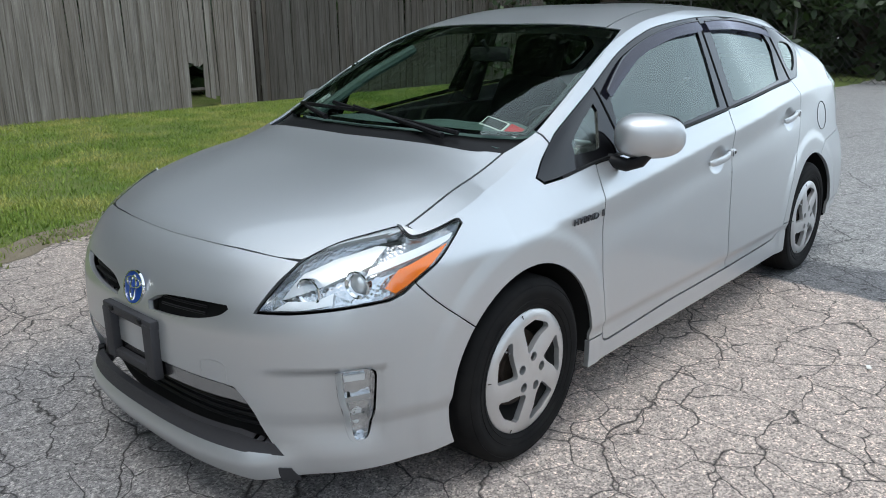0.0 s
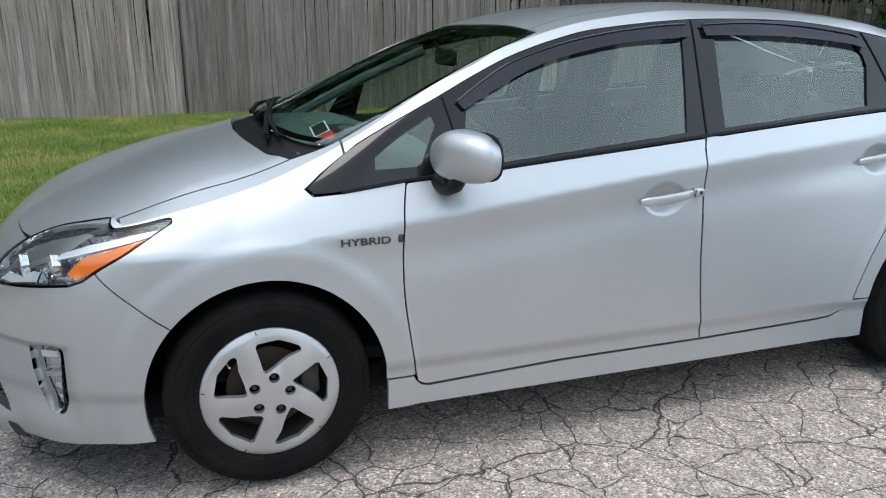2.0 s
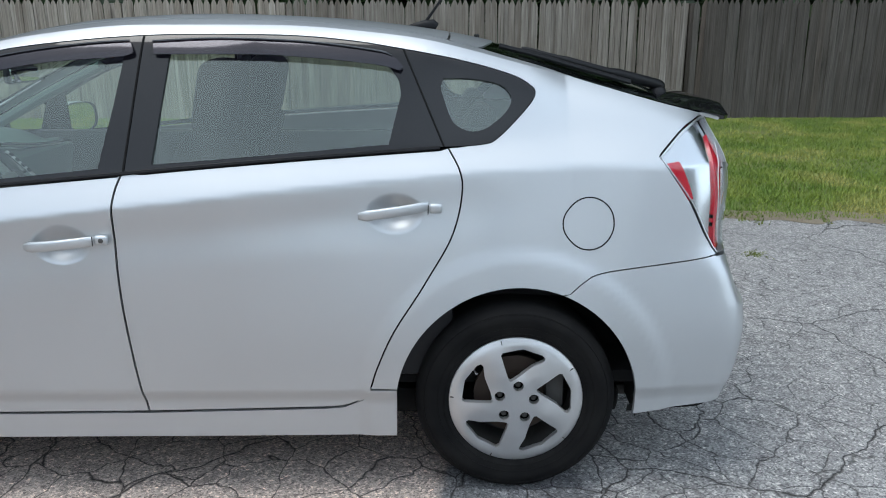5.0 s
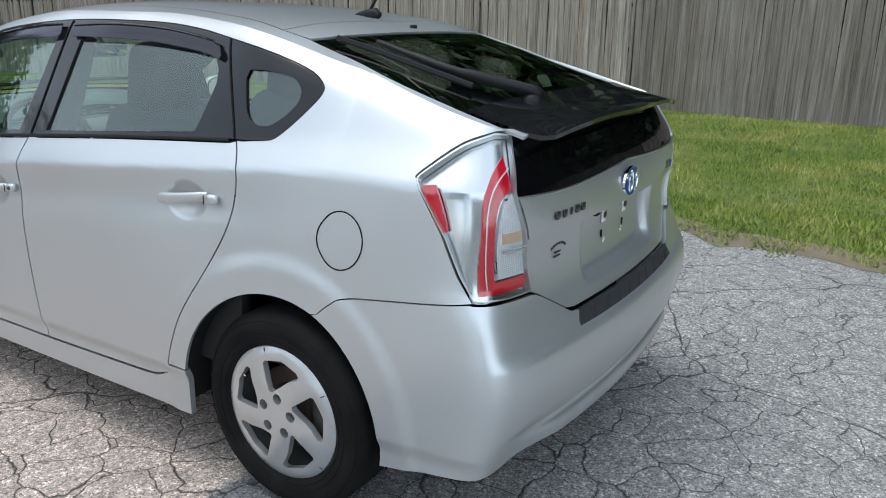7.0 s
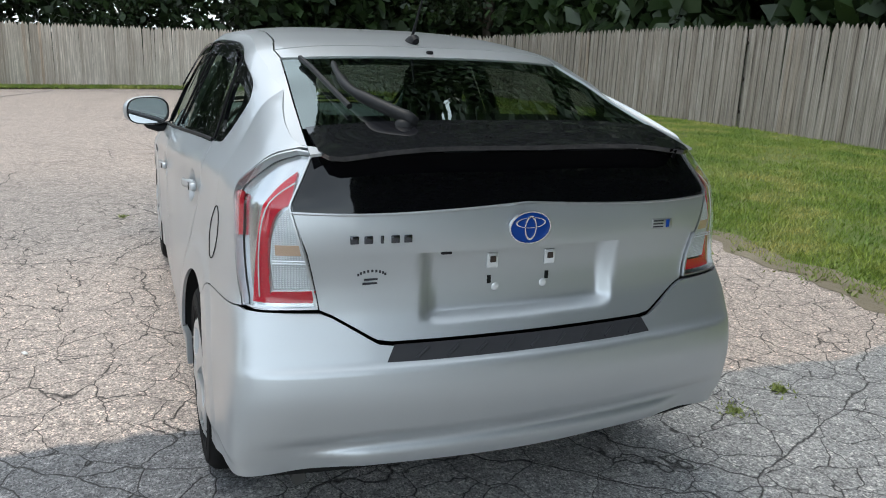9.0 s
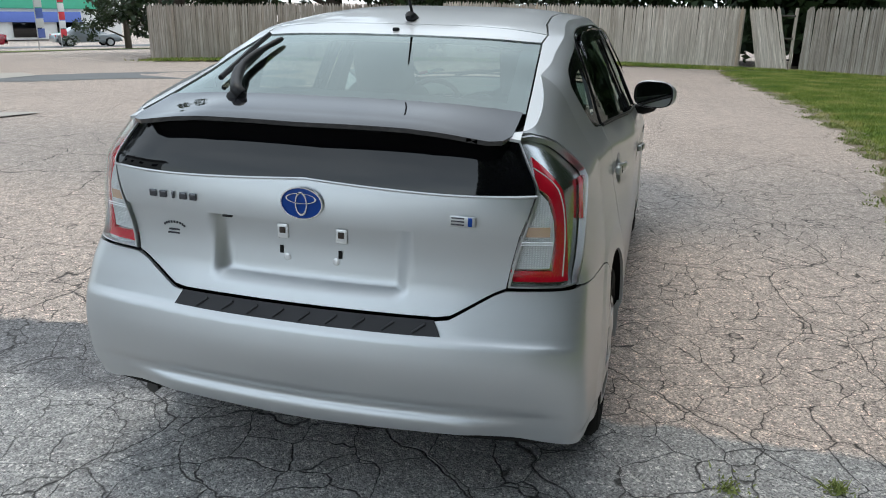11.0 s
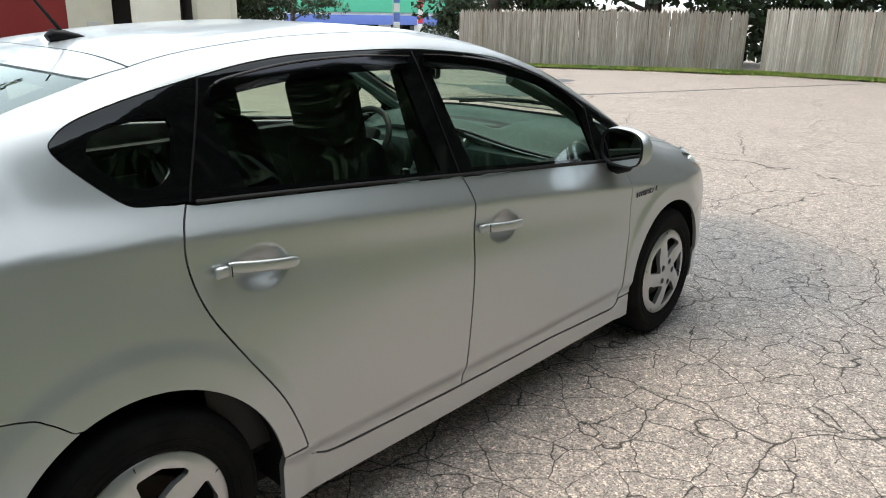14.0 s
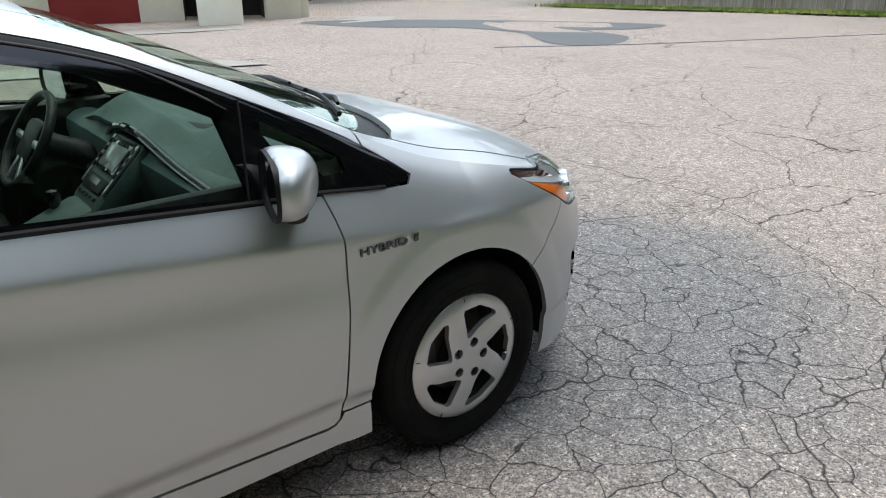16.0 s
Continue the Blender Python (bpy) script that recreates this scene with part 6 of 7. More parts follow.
seat(-0.12, 0.36)
seat(-0.12, -0.36)
bench = seat_part("rear_bench", (0.48, 1.30, 0.18), (-0.72, 0, 0.55), 0.06, Matrix.Rotation(radians(-6), 4, "Y"), car, 0)
for y in (-0.36, 0.36):
    seat_part("bench_back", (0.14, 0.62, 0.58), (-1.10, y, 0.80), 0.06, Matrix.Rotation(radians(-24), 4, "Y"), bench, 0)
    seat_part("headrest", (0.09, 0.25, 0.15), (-1.24, y, 1.12), 0.04, Matrix.Rotation(radians(-20), 4, "Y"), bench, 0)
part("load_cover", box_bm((0.55, 1.10, 0.02), (-1.55, 0, 0.97), 0.006), FABRIC, car)


# ---- ground ----
def ground_z(x, y):
    return -0.029 * ramp(x - 8.3, 2.0) - 0.031 * ramp(y - 8.0, 2.0)


xs = sorted(set([-900, -300, -120, -60] + [-30 + 1.0 * i for i in range(91)] + [90, 140, 300, 900]))
ys = sorted(set([-900, -300, -120, -60] + [-30 + 1.0 * i for i in range(91)] + [90, 140, 300, 900]))
gv = [(x, y, max(-3.0, ground_z(x, y))) for y in ys for x in xs]
nx = len(xs)
gf = [(j * nx + i, j * nx + i + 1, (j + 1) * nx + i + 1, (j + 1) * nx + i) for j in range(len(ys) - 1) for i in range(nx - 1)]
tagged(link_mesh("ground", gv, gf, ASPHALT, smooth=True), "pale cracked asphalt lot with a newer grey strip", "ground", kind="structure")


lawn_line = curve([(-30, -2.9), (-10, -2.8), (-4.5, -2.87), (-3.5, -2.97), (-1.7, -3.15), (-0.6, -3.26), (1.0, -3.34), (1.4, -3.22), (1.75, -2.88), (2.6, -2.86), (3.6, -3.12), (5.0, -3.30), (10.0, -3.32), (16.0, -2.95), (20.0, -2.75), (24.0, -2.7)])


def grass_edge(x):
    return lawn_line(min(x, 24.0)) + 0.04 * math.sin(x * 2.3 + 1) + 0.05 * math.sin(x * 6.1) + 0.03 * math.sin(x * 13.7)


def lawn_z(x, y):
    d = grass_edge(x) - y
    return ground_z(x, y) + 0.05 * step(-0.02, 0.6, d) + 0.012 * noise.noise(Vector((x * 1.7, y * 1.7, 0)))


lv, lf = [], []
cols = [-30 + 0.25 * i for i in range(210)]
for x in cols:
    e = grass_edge(x)
    for d in (0.0, 0.08, 0.2, 0.45, 1.0, 2.0, 3.5, 5.5, 8.0, 14.0, 40.0):
        lv.append((x, e - d, lawn_z(x, e - d) - (0.03 if d == 0 else 0)))
n = 11
for i in range(len(cols) - 1):
    for j in range(n - 1):
        lf.append((i * n + j, (i + 1) * n + j, (i + 1) * n + j + 1, i * n + j + 1))
tagged(link_mesh("lawn_soil", lv, lf, SOIL, smooth=True), "strip of short patchy lawn beside the lot", "lawn", kind="structure")


def blades(name, count, place, height, material, label, width=0.006):
    rng = np.random.default_rng(5)
    at = np.array([p for p in (place(rng) for _ in range(count)) if p is not None])
    n = len(at)
    a, h = rng.uniform(0, 2 * math.pi, n), height * rng.uniform(0.5, 1.3, n)
    wide = np.stack([np.cos(a) * width, np.sin(a) * width, np.zeros(n)], 1)
    tip = np.stack([rng.normal(0, 0.5, n) * h, rng.normal(0, 0.5, n) * h, h], 1)
    V = np.stack([at - wide, at + wide, at + tip], 1).reshape(-1, 3)
    me = bpy.data.meshes.new(name)
    me.vertices.add(3 * n)
    me.vertices.foreach_set("co", V.ravel())
    me.loops.add(3 * n)
    me.loops.foreach_set("vertex_index", np.arange(3 * n))
    me.polygons.add(n)
    me.polygons.foreach_set("loop_start", np.arange(0, 3 * n, 3))
    me.update(calc_edges=True)
    me.materials.append(material)
    return tagged(new(name, me), label, "grass", kind="stuff")


def on_lawn(rng):
    x = rng.uniform(-10, 21)
    d = (rng.uniform(0, 1) ** 1.6) * 7.0 - 0.03
    y = grass_edge(x) - d
    if d < 0.4 and rng.uniform() > 0.35 + 1.6 * d:
        return None
    if noise.noise(Vector((x * 0.8, y * 0.8, 3))) < -0.3 and rng.uniform() < 0.55:
        return None
    return x, y, lawn_z(x, y)


blades("grass", 460000, on_lawn, 0.040, GRASS, "short uneven green grass", 0.0055)


def on_edge(rng):
    x = rng.uniform(-9, 18)
    y = grass_edge(x) + rng.normal(0.0, 0.10)
    if noise.noise(Vector((x * 2.2, 0, 7))) < 0.0:
        return None
    return x, y, max(0.0, lawn_z(x, y)) if x < 8 else lawn_z(x, y)


blades("weeds", 14000, on_edge, 0.028, WEED, "light green weeds along the lawn's edge", 0.010)


# ---- fences of weathered boards ----
def board_mesh(wood, h, w, pointed, seed, foot=0.0):
    rng = random.Random(seed)
    t = 0.010
    tip = h + (0.035 if pointed else 0.0)
    pts = [(-w / 2, foot + rng.uniform(-0.03, 0.03)), (w / 2, foot + rng.uniform(-0.03, 0.03)), (w / 2, h - 0.075 if pointed else h - rng.uniform(0, 0.05)), (w * 0.06, tip), (-w * 0.06, tip), (-w / 2, h - 0.075 if pointed else h - rng.uniform(0, 0.05))]
    bow = rng.uniform(-0.012, 0.012)
    V = [(x, -t, z) for x, z in pts] + [(x, t, z) for x, z in pts]
    V = [(x, y + bow * math.sin(math.pi * z / h), z) for x, y, z in V]
    F = [tuple(range(5, -1, -1)), tuple(range(6, 12))] + [(i, (i + 1) % 6, (i + 1) % 6 + 6, i + 6) for i in range(6)]
    me = bpy.data.meshes.new("board")
    me.from_pydata(V, [], F)
    me.materials.append(wood)
    return me


def fence(points, height, label, seed, pointed=True, lean=0.0, width=0.104, back=-1, wood=None, broken=()):
    """Boards on rails along a line of (x, y) points."""
    rng = random.Random(seed)
    wood = wood or WOOD
    meshes = [board_mesh(wood, height * (1 + 0.006 * k), width * (0.93 + 0.03 * k), pointed, seed + k) for k in range(4)]
    f = thing("wooden_fence", label, "fence")
    for (x0, y0), (x1, y1) in zip(points, points[1:]):
        L = math.hypot(x1 - x0, y1 - y0)
        yaw = math.atan2(y1 - y0, x1 - x0)
        k = int(L / (width * 0.90))
        for i in range(k):
            t = (i + 0.5) / k
            x, y = x0 + (x1 - x0) * t, y0 + (y1 - y0) * t
            if rng.random() < 0.003:
                continue
            mesh = rng.choice(meshes)
            for x_from, x_to, z_low, z_high in broken:
                if x_from < x < x_to:
                    mesh = board_mesh(wood, height, width * 0.86, pointed, seed + i, rng.uniform(z_low, z_high))
            b = new("board", mesh)
            b.parent = f
            tilt = rng.gauss(0, 0.006) + (rng.uniform(-0.02, 0.02) if rng.random() < 0.08 else 0.0) + lean
            b.matrix_basis = Matrix.Translation((x, y, ground_z(x, y) - 0.03 + rng.gauss(0, 0.012))) @ Matrix.Rotation(yaw, 4, "Z") @ Matrix.Translation((0, 0.0075 * (i % 2 * 2 - 1), 0)) @ Matrix.Rotation(rng.gauss(0, 0.004), 4, "X") @ Matrix.Rotation(tilt, 4, "Y")
        # rails in the darkened wood, so none shows pale through the gaps
        for z in (0.35, height * 0.5, height - 0.3):
            nx_, ny_ = -back * math.sin(yaw), back * math.cos(yaw)
            part("rail", tube_bm([(x0 + nx_ * 0.05, y0 + ny_ * 0.05, ground_z(x0, y0) + z), (x1 + nx_ * 0.05, y1 + ny_ * 0.05, ground_z(x1, y1) + z)], 0.035, 4), SHADED_WOOD, f)
        posts = max(1, int(L / 2.4))
        for i in range(posts + 1):
            t = i / posts
            x, y = x0 + (x1 - x0) * t - back * math.sin(yaw) * 0.11, y0 + (y1 - y0) * t + back * math.cos(yaw) * 0.11
            part("post", box_bm((0.09, 0.09, height), (x, y, ground_z(x, y) + height / 2 - 0.05), 0.006), wood, f)
    return f


# darkened wood: the trees' shade on this stretch is in its colour
fence([(-14.0, -10.0), (-5.2, -9.98)], 1.93, "tall weathered grey board fence with pointed tops", 3, wood=SHADED_WOOD)
fence([(-5.1, -10.02), (-2.6, -9.95), (1.35, -10.0)], 1.93, "weathered grey board fence with a broken board near the ground", 4, broken=((-4.02, -3.80, 0.75, 1.0), (-4.30, -4.02, 0.10, 0.28)))
# lightened wood: part of the paleness is light falling on these boards
fence([(1.45, -9.97), (4.1, -9.99)], 1.95, "pale weathered board fence with pointed tops", 5, wood=LIT_PALE_WOOD)
fence([(4.2, -9.98), (8.0, -10.03)], 1.95, "brown-grey weathered board fence with pointed tops", 12, wood=BROWN_WOOD)
fence([(8.1, -10.0), (19.6, -10.1)], 1.95, "weathered grey board fence behind the lawn", 6, wood=BROWN_WOOD)
fence([(19.5, -10.0), (23.4, -5.2)], 1.95, "weathered grey board fence closing the lawn's end", 7, wood=GREY_WOOD)
fence([(23.5, -4.9), (23.9, -4.0)], 2.0, "broken leaning piece of board fence", 8, True, 0.24, wood=PALE_WOOD)
fence([(24.0, -3.4), (24.6, 0.6), (24.4, 3.4), (23.0, 6.4)], 1.95, "pale bleached board fence across the lot", 9, wood=PALE_WOOD)
fence([(22.6, 6.9), (20.3, 10.7), (19.5, 15.8)], 1.80, "grey board fence with pointed tops beside the exit", 10, wood=GREY_WOOD)


def strip(name, points, half, lift, material, label, category):
    """A flat irregular strip laid on the ground along a line."""
    V, F = [], []
    pts = smooth_path(points, 8)
    for i, (x, y) in enumerate(pts):
        a, b = pts[max(0, i - 1)], pts[min(len(pts) - 1, i + 1)]
        l = math.hypot(b[0] - a[0], b[1] - a[1]) or 1
        nx_, ny_ = -(b[1] - a[1]) / l, (b[0] - a[0]) / l
        w = half * (1 + 0.25 * math.sin(i * 0.9)) if not isinstance(half, (list, tuple)) else half[min(i // 8, len(half) - 1)]
        for k in (-1, 1):
            px, py = x + nx_ * w * k, y + ny_ * w * k
            V.append((px, py, ground_z(px, py) + lift))
        if i:
            o = 2 * i
            F.append((o - 2, o - 1, o + 1, o))
    return tagged(link_mesh(name, V, F, material), label, category, kind="structure")


strip("verge", [(13.5, -9.2), (19.0, -8.0), (22.6, -4.5), (23.6, 0.0), (22.4, 5.4), (20.4, 9.0), (18.8, 15.0)], 0.8, 0.05, SOIL, "narrow grass verge along the fence foot", "lawn")


def on_verge(rng):
    pts = [(19.0, -8.0), (22.6, -4.5), (23.6, 0.0), (22.4, 5.4), (20.4, 9.0), (18.8, 15.0)]
    i = rng.integers(0, 5)
    t = rng.uniform()
    x, y = pts[i][0] * (1 - t) + pts[i + 1][0] * t + rng.normal(0, 0.4), pts[i][1] * (1 - t) + pts[i + 1][1] * t + rng.normal(0, 0.4)
    return x, y, ground_z(x, y) + 0.02


blades("verge_grass", 26000, on_verge, 0.085, GRASS, "grass along the foot of the fence", 0.02)


def flat_patch(name, outline, lift, material, label):
    V = [(x, y, ground_z(x, y) + lift) for x, y in outline]
    return tagged(link_mesh(name, V, [tuple(range(len(V)))], material), label, "pavement", kind="structure")


flat_patch("tar_patch", smooth_path([(8.4, 12.9), (8.8, 11.0), (10.0, 9.7), (10.2, 8.0), (9.6, 7.0), (9.3, 6.2), (10.0, 5.7), (11.3, 6.4), (11.6, 7.6), (12.7, 7.3), (14.1, 7.7), (13.1, 9.6), (11.3, 12.0), (9.1, 13.4), (8.4, 12.9)], 4)[:-1], 0.006, TAR, "dark patch of newer asphalt")
flat_patch("concrete_apron", [(0.5, 9.6), (4.45, 7.85), (4.75, 7.05), (0.2, 8.6)], 0.02, CONCRETE, "pale concrete slab")
flat_patch("building_apron", [(-2.0, 15.6), (5.9, 12.6), (10.4, 12.3), (11.4, 13.6), (7.2, 18.0), (-2.0, 20.5)], 0.015, CONCRETE, "pale concrete apron before the garage")
part_line = tube_bm([(x, y, ground_z(x, y) - 0.006) for x, y in smooth_path([(8.2, 6.5), (10.1, 5.6), (13, 4.8), (16.2, 4.1), (21, 3.0)], 6)], 0.018, 6)
tagged(part("tar_seam", part_line, TAR), "long dark tar-filled crack in the asphalt", "crack", kind="structure")

dirt_rows = []
for i in range(0, 560):
    x = -9 + 0.055 * i
    wide = 0.13 + 0.10 * noise.noise(Vector((x * 0.9, 0, 2))) + 0.07 * noise.noise(Vector((x * 3.1, 0, 4)))
    e = grass_edge(x)
    dirt_rows.append([(x, e + max(0.02, wide) + 0.02 * noise.noise(Vector((x * 14, 0, 8))), ground_z(x, e) + 0.003), (x, e + 0.01, ground_z(x, e) + 0.016), (x, e - 0.16, lawn_z(x, e - 0.16) + 0.012)])
dv = [p for row in dirt_rows for p in row]
df = [(3 * i + j, 3 * i + 3 + j, 3 * i + 4 + j, 3 * i + 1 + j) for i in range(len(dirt_rows) - 1) for j in range(2)]
tagged(link_mesh("dirt_edge", dv, df, DIRT, smooth=True), "strip of bare sandy dirt along the lawn's edge", "dirt", kind="structure")

# scraps and weeds on the asphalt
chip = part("paper_scrap", box_bm((0.035, 0.018, 0.006), (0, 0, 0.004), 0.002), PAPER)
chip.matrix_basis = pose(-0.16, 1.52, 0, 0, 0, 25)
tagged(chip, "small white scrap lying on the asphalt", "litter")


def tuft(x, y, r, count, h):
    rng = np.random.default_rng(int(abs(x * 97 + y * 31)))
    V, F = [], []
    for _ in range(count):
        a, d = rng.uniform(0, 6.28), abs(rng.normal(0, r))
        px, py, b = x + d * math.cos(a), y + d * math.sin(a), rng.uniform(0, 6.28)
        hh, w = h * rng.uniform(0.4, 1.2), 0.006
        o = len(V)
        lean_x, lean_y = rng.normal(0, 0.7) * hh, rng.normal(0, 0.7) * hh
        V += [(px - w * math.cos(b), py - w * math.sin(b), 0), (px + w * math.cos(b), py + w * math.sin(b), 0), (px + lean_x, py + lean_y, hh)]
        F.append((o, o + 1, o + 2))
    return tagged(link_mesh("weed_tuft", V, F, WEED), "low weed growing from a crack in the asphalt", "weed", kind="stuff")


for x, y, r, k, h in ((-1.53, -1.63, 0.035, 120, 0.022), (-1.63, -1.28, 0.05, 120, 0.016), (2.35, 0.52, 0.03, 60, 0.02), (-3.2, -1.9, 0.05, 80, 0.018), (2.6, 1.1, 0.03, 50, 0.02)):
    tuft(x, y, r, k, h)


# ---- trees ----
def tree_meshes(seed, height, spread, low):
    """A tapered trunk with limbs, and a crown of leaf clumps with gaps."""
    rng = random.Random(seed)
    limbs = []
    bms = [tube_bm([(0, 0, -0.3), (0.08, 0.03, height * 0.25), (0.02, 0.1, height * 0.55), (0.15, 0.0, height * 0.85)], [0.26, 0.21, 0.13, 0.04], 9)]
    for k in range(13):
        z = height * (low + (0.9 - low) * k / 13)
        a = rng.uniform(0, 6.28)
        r = spread * (0.55 + 0.45 * rng.random()) * (1 - 0.45 * k / 13)
        end = (r * math.cos(a), r * math.sin(a), z + height * 0.10 * rng.uniform(0.2, 1.4))
        mid = (end[0] * 0.5, end[1] * 0.5, (z + end[2]) / 2 + 0.25)
        bms.append(tube_bm([(0.05, 0.05, z), mid, end], [0.075, 0.05, 0.015], 6))
        limbs.append((mid, end))
    trunk = join_bm(*bms)
    nrng = np.random.default_rng(seed)
    V, F = [], []
    for mid, end in limbs:
        for _ in range(9):
            t = nrng.uniform(0.1, 1.15)
            c0 = [m + (e - m) * t + nrng.normal(0, spread * 0.13) for m, e in zip(mid, end)]
            size = spread * nrng.uniform(0.10, 0.24)
            for _ in range(85):
                d = nrng.normal(0, 1, 3)
                d = d / np.linalg.norm(d) * size * nrng.uniform(0.3, 1.0) ** 0.5
                p = np.array(c0) + d * (1, 1, 0.7)
                u = nrng.normal(0, 1, 3)
                u /= np.linalg.norm(u)
                w = np.cross(u, nrng.normal(0, 1, 3))
                w /= np.linalg.norm(w)
                l = nrng.uniform(0.07, 0.15)
                o = len(V)
                V += [tuple(p - u * l), tuple(p + w * l * 0.5), tuple(p + u * l), tuple(p - w * l * 0.5)]
                F.append((o, o + 1, o + 2, o + 3))
    me = bpy.data.meshes.new("crown")
    me.from_pydata(V, [], F)
    me.materials.append(LEAF)
    return trunk, me


def tree(seed, height, spread, low, at, label):
    trunk, crown = tree_meshes(seed, height, spread, low)
    t = thing("broadleaf_tree", label, "tree", "trees behind the fence")
    part("trunk", trunk, BARK, t)
    new("crown", crown).parent = t
    t.matrix_basis = at
    return t


kinds = [tree(11, 9.5, 3.4, 0.22, pose(-6.5, -14.0, 0), "dense dark green tree rising behind the board fence"),
         tree(12, 11.5, 3.8, 0.26, pose(0.6, -15.2, 0, 0, 0, 40), "tall dark green tree behind the board fence"),
         tree(13, 7.5, 3.2, 0.10, pose(-11.5, -13.0, 0), "low spreading dark green tree behind the board fence")]
spots = [(1, 6.5, -15.0, 0.95), (0, 12.0, -14.0, 1.0), (1, 18.0, -14.0, 1.05), (2, -3.0, -13.4, 1.0), (2, -16.5, -9.5, 1.1), (2, -19.0, -3.5, 1.1), (0, 24.0, -12.0, 1.1), (1, 28.5, -6.0, 1.0), (2, 28.5, 0.5, 0.9), (0, 29.5, 6.0, 0.9), (2, 26.5, 12.0, 1.5), (2, 23.0, 17.0, 1.1), (0, 28.0, 21.0, 1.3), (1, 14.0, 23.0, 0.9), (2, 10.0, 20.0, 0.75), (0, 19.5, 27.0, 0.9), (2, 12.5, 27.0, 0.9), (1, 22.0, 31.0, 0.9), (1, 1.0, 25.0, 1.4), (1, -5.0, 24.0, 1.5), (0, 25.5, 36.0, 0.8), (2, 36.0, 29.0, 0.8), (1, 48.0, 33.0, 0.8), (0, 36.0, 46.0, 0.9), (2, 9.0, 27.0, 1.0), (2, 15.6, 25.5, 1.0), (0, 20.5, 31.0, 0.85)]
for i, (k, x, y, sc) in enumerate(spots):
    t = copy_thing(kinds[k], pose(x, y, ground_z(x, y), 0, 0, 53 * i))
    t.scale = (sc, sc, sc)

# the dense wood behind the lawn's fence
def woods(name, count, box, label, size=0.16, slope=9.0):
    rng = np.random.default_rng(21)
    (x0, x1), (y0, y1), (z0, z1) = box
    V, F = [], []
    made = 0
    while made < count:
        x, y, z = rng.uniform(x0, x1), rng.uniform(y0, y1), z0 + (1.25 * z1 - z0) * rng.uniform() ** 0.9
        crown = z1 * (1.0 + 0.30 * step(0.0, -7.0, x) + 0.25 * step(6.0, 13.0, x)) * (0.78 + 0.42 * noise.noise(Vector((x * 0.16, y * 0.12, 5))) + 0.16 * noise.noise(Vector((x * 0.6, y * 0.5, 9))))
        if z > min(crown, slope * (0.74 + 0.52 * step(0.0, -7.0, x) + 0.30 * step(6.0, 13.0, x)) * math.hypot(x + 0.6, y)) or noise.noise(Vector((x * 0.55, y * 0.55, z * 0.55))) < -0.42:
            made += 0.02
            continue
        u = rng.normal(0, 1, 3)
        u /= np.linalg.norm(u)
        w = np.cross(u, rng.normal(0, 1, 3))
        w /= np.linalg.norm(w)
        l = size * rng.uniform(0.6, 1.4)
        p = np.array((x, y, z))
        o = len(V)
        V += [tuple(p - u * l), tuple(p + w * l * 0.55), tuple(p + u * l), tuple(p - w * l * 0.55)]
        F.append((o, o + 1, o + 2, o + 3))
        made += 1
    return tagged(link_mesh(name, V, F, LEAF), label, "trees", kind="stuff")


woods("woodland", 380000, ((-26, 34), (-20.5, -12.0), (0.2, 25.0)), "tall dark green woodland behind the board fence", 0.36, 1.22)
woods("bush_growth", 60000, ((-25, -17.2), (-14, -0.6), (0.1, 26.0)), "dark bushes and tall trees behind the chain-link fence", 0.27)
woods("corner_growth", 70000, ((25.2, 33), (-14, -3.4), (0.0, 27.0)), "tall dark trees behind the corner of the far fence", 0.30)
woods("hedge_growth", 30000, ((26.5, 33), (-4, 11), (-0.4, 14.0)), "green growth of bushes and low trees behind the far fence", 0.2)

# mesh fence at the lot's far end behind the nose's start
mf = thing("chain_link_fence", "grey chain-link fence before dark bushes", "fence")
for i in range(7):
    y = -9.5 + i * 2.6
    part("post", tube_bm([(-16.0, y, -0.1), (-16.0, y, 1.9)], 0.03, 8), STEEL, mf)
part("top_rail", tube_bm([(-16.0, -9.5, 1.88), (-16.0, 6.1, 1.88)], 0.02, 8), STEEL, mf)
V, F = [], []
for k in range(-14, 110):
    for sgn in (1, -1):
        y0 = -9.5 + k * 0.16
        y1 = y0 + sgn * 1.85
        a, b = max(-9.5, min(6.1, y0)), max(-9.5, min(6.1, y1))
        if abs(a - b) < 0.05:
            continue
        z0, z1 = (a - y0) / (y1 - y0) * 1.85, (b - y0) / (y1 - y0) * 1.85
        o = len(V)
        V += [(-16.0, a, z0), (-16.0, a + 0.012, z0), (-16.0, b + 0.012, z1), (-16.0, b, z1), (-15.99, a, z0), (-15.99, b, z1)]
        F += [(o, o + 1, o + 2, o + 3), (o, o + 4, o + 5, o + 3)]
link_mesh("mesh", V, F, STEEL, mf)

# ---- the cream and red garage ----
garage = thing("garage_building", "cream garage with red bands, pillars and dark open bays", "building", at=Matrix.Translation((6.65, 14.1, -0.30)) @ Matrix.Rotation(radians(-22), 4, "Z"))


def block(name, x0, x1, y0, y1, z0, z1, mat, bevel=0.01):
    return part(name, box_bm((x1 - x0, y1 - y0, z1 - z0), ((x0 + x1) / 2, (y0 + y1) / 2, (z0 + z1) / 2), bevel), mat, garage)


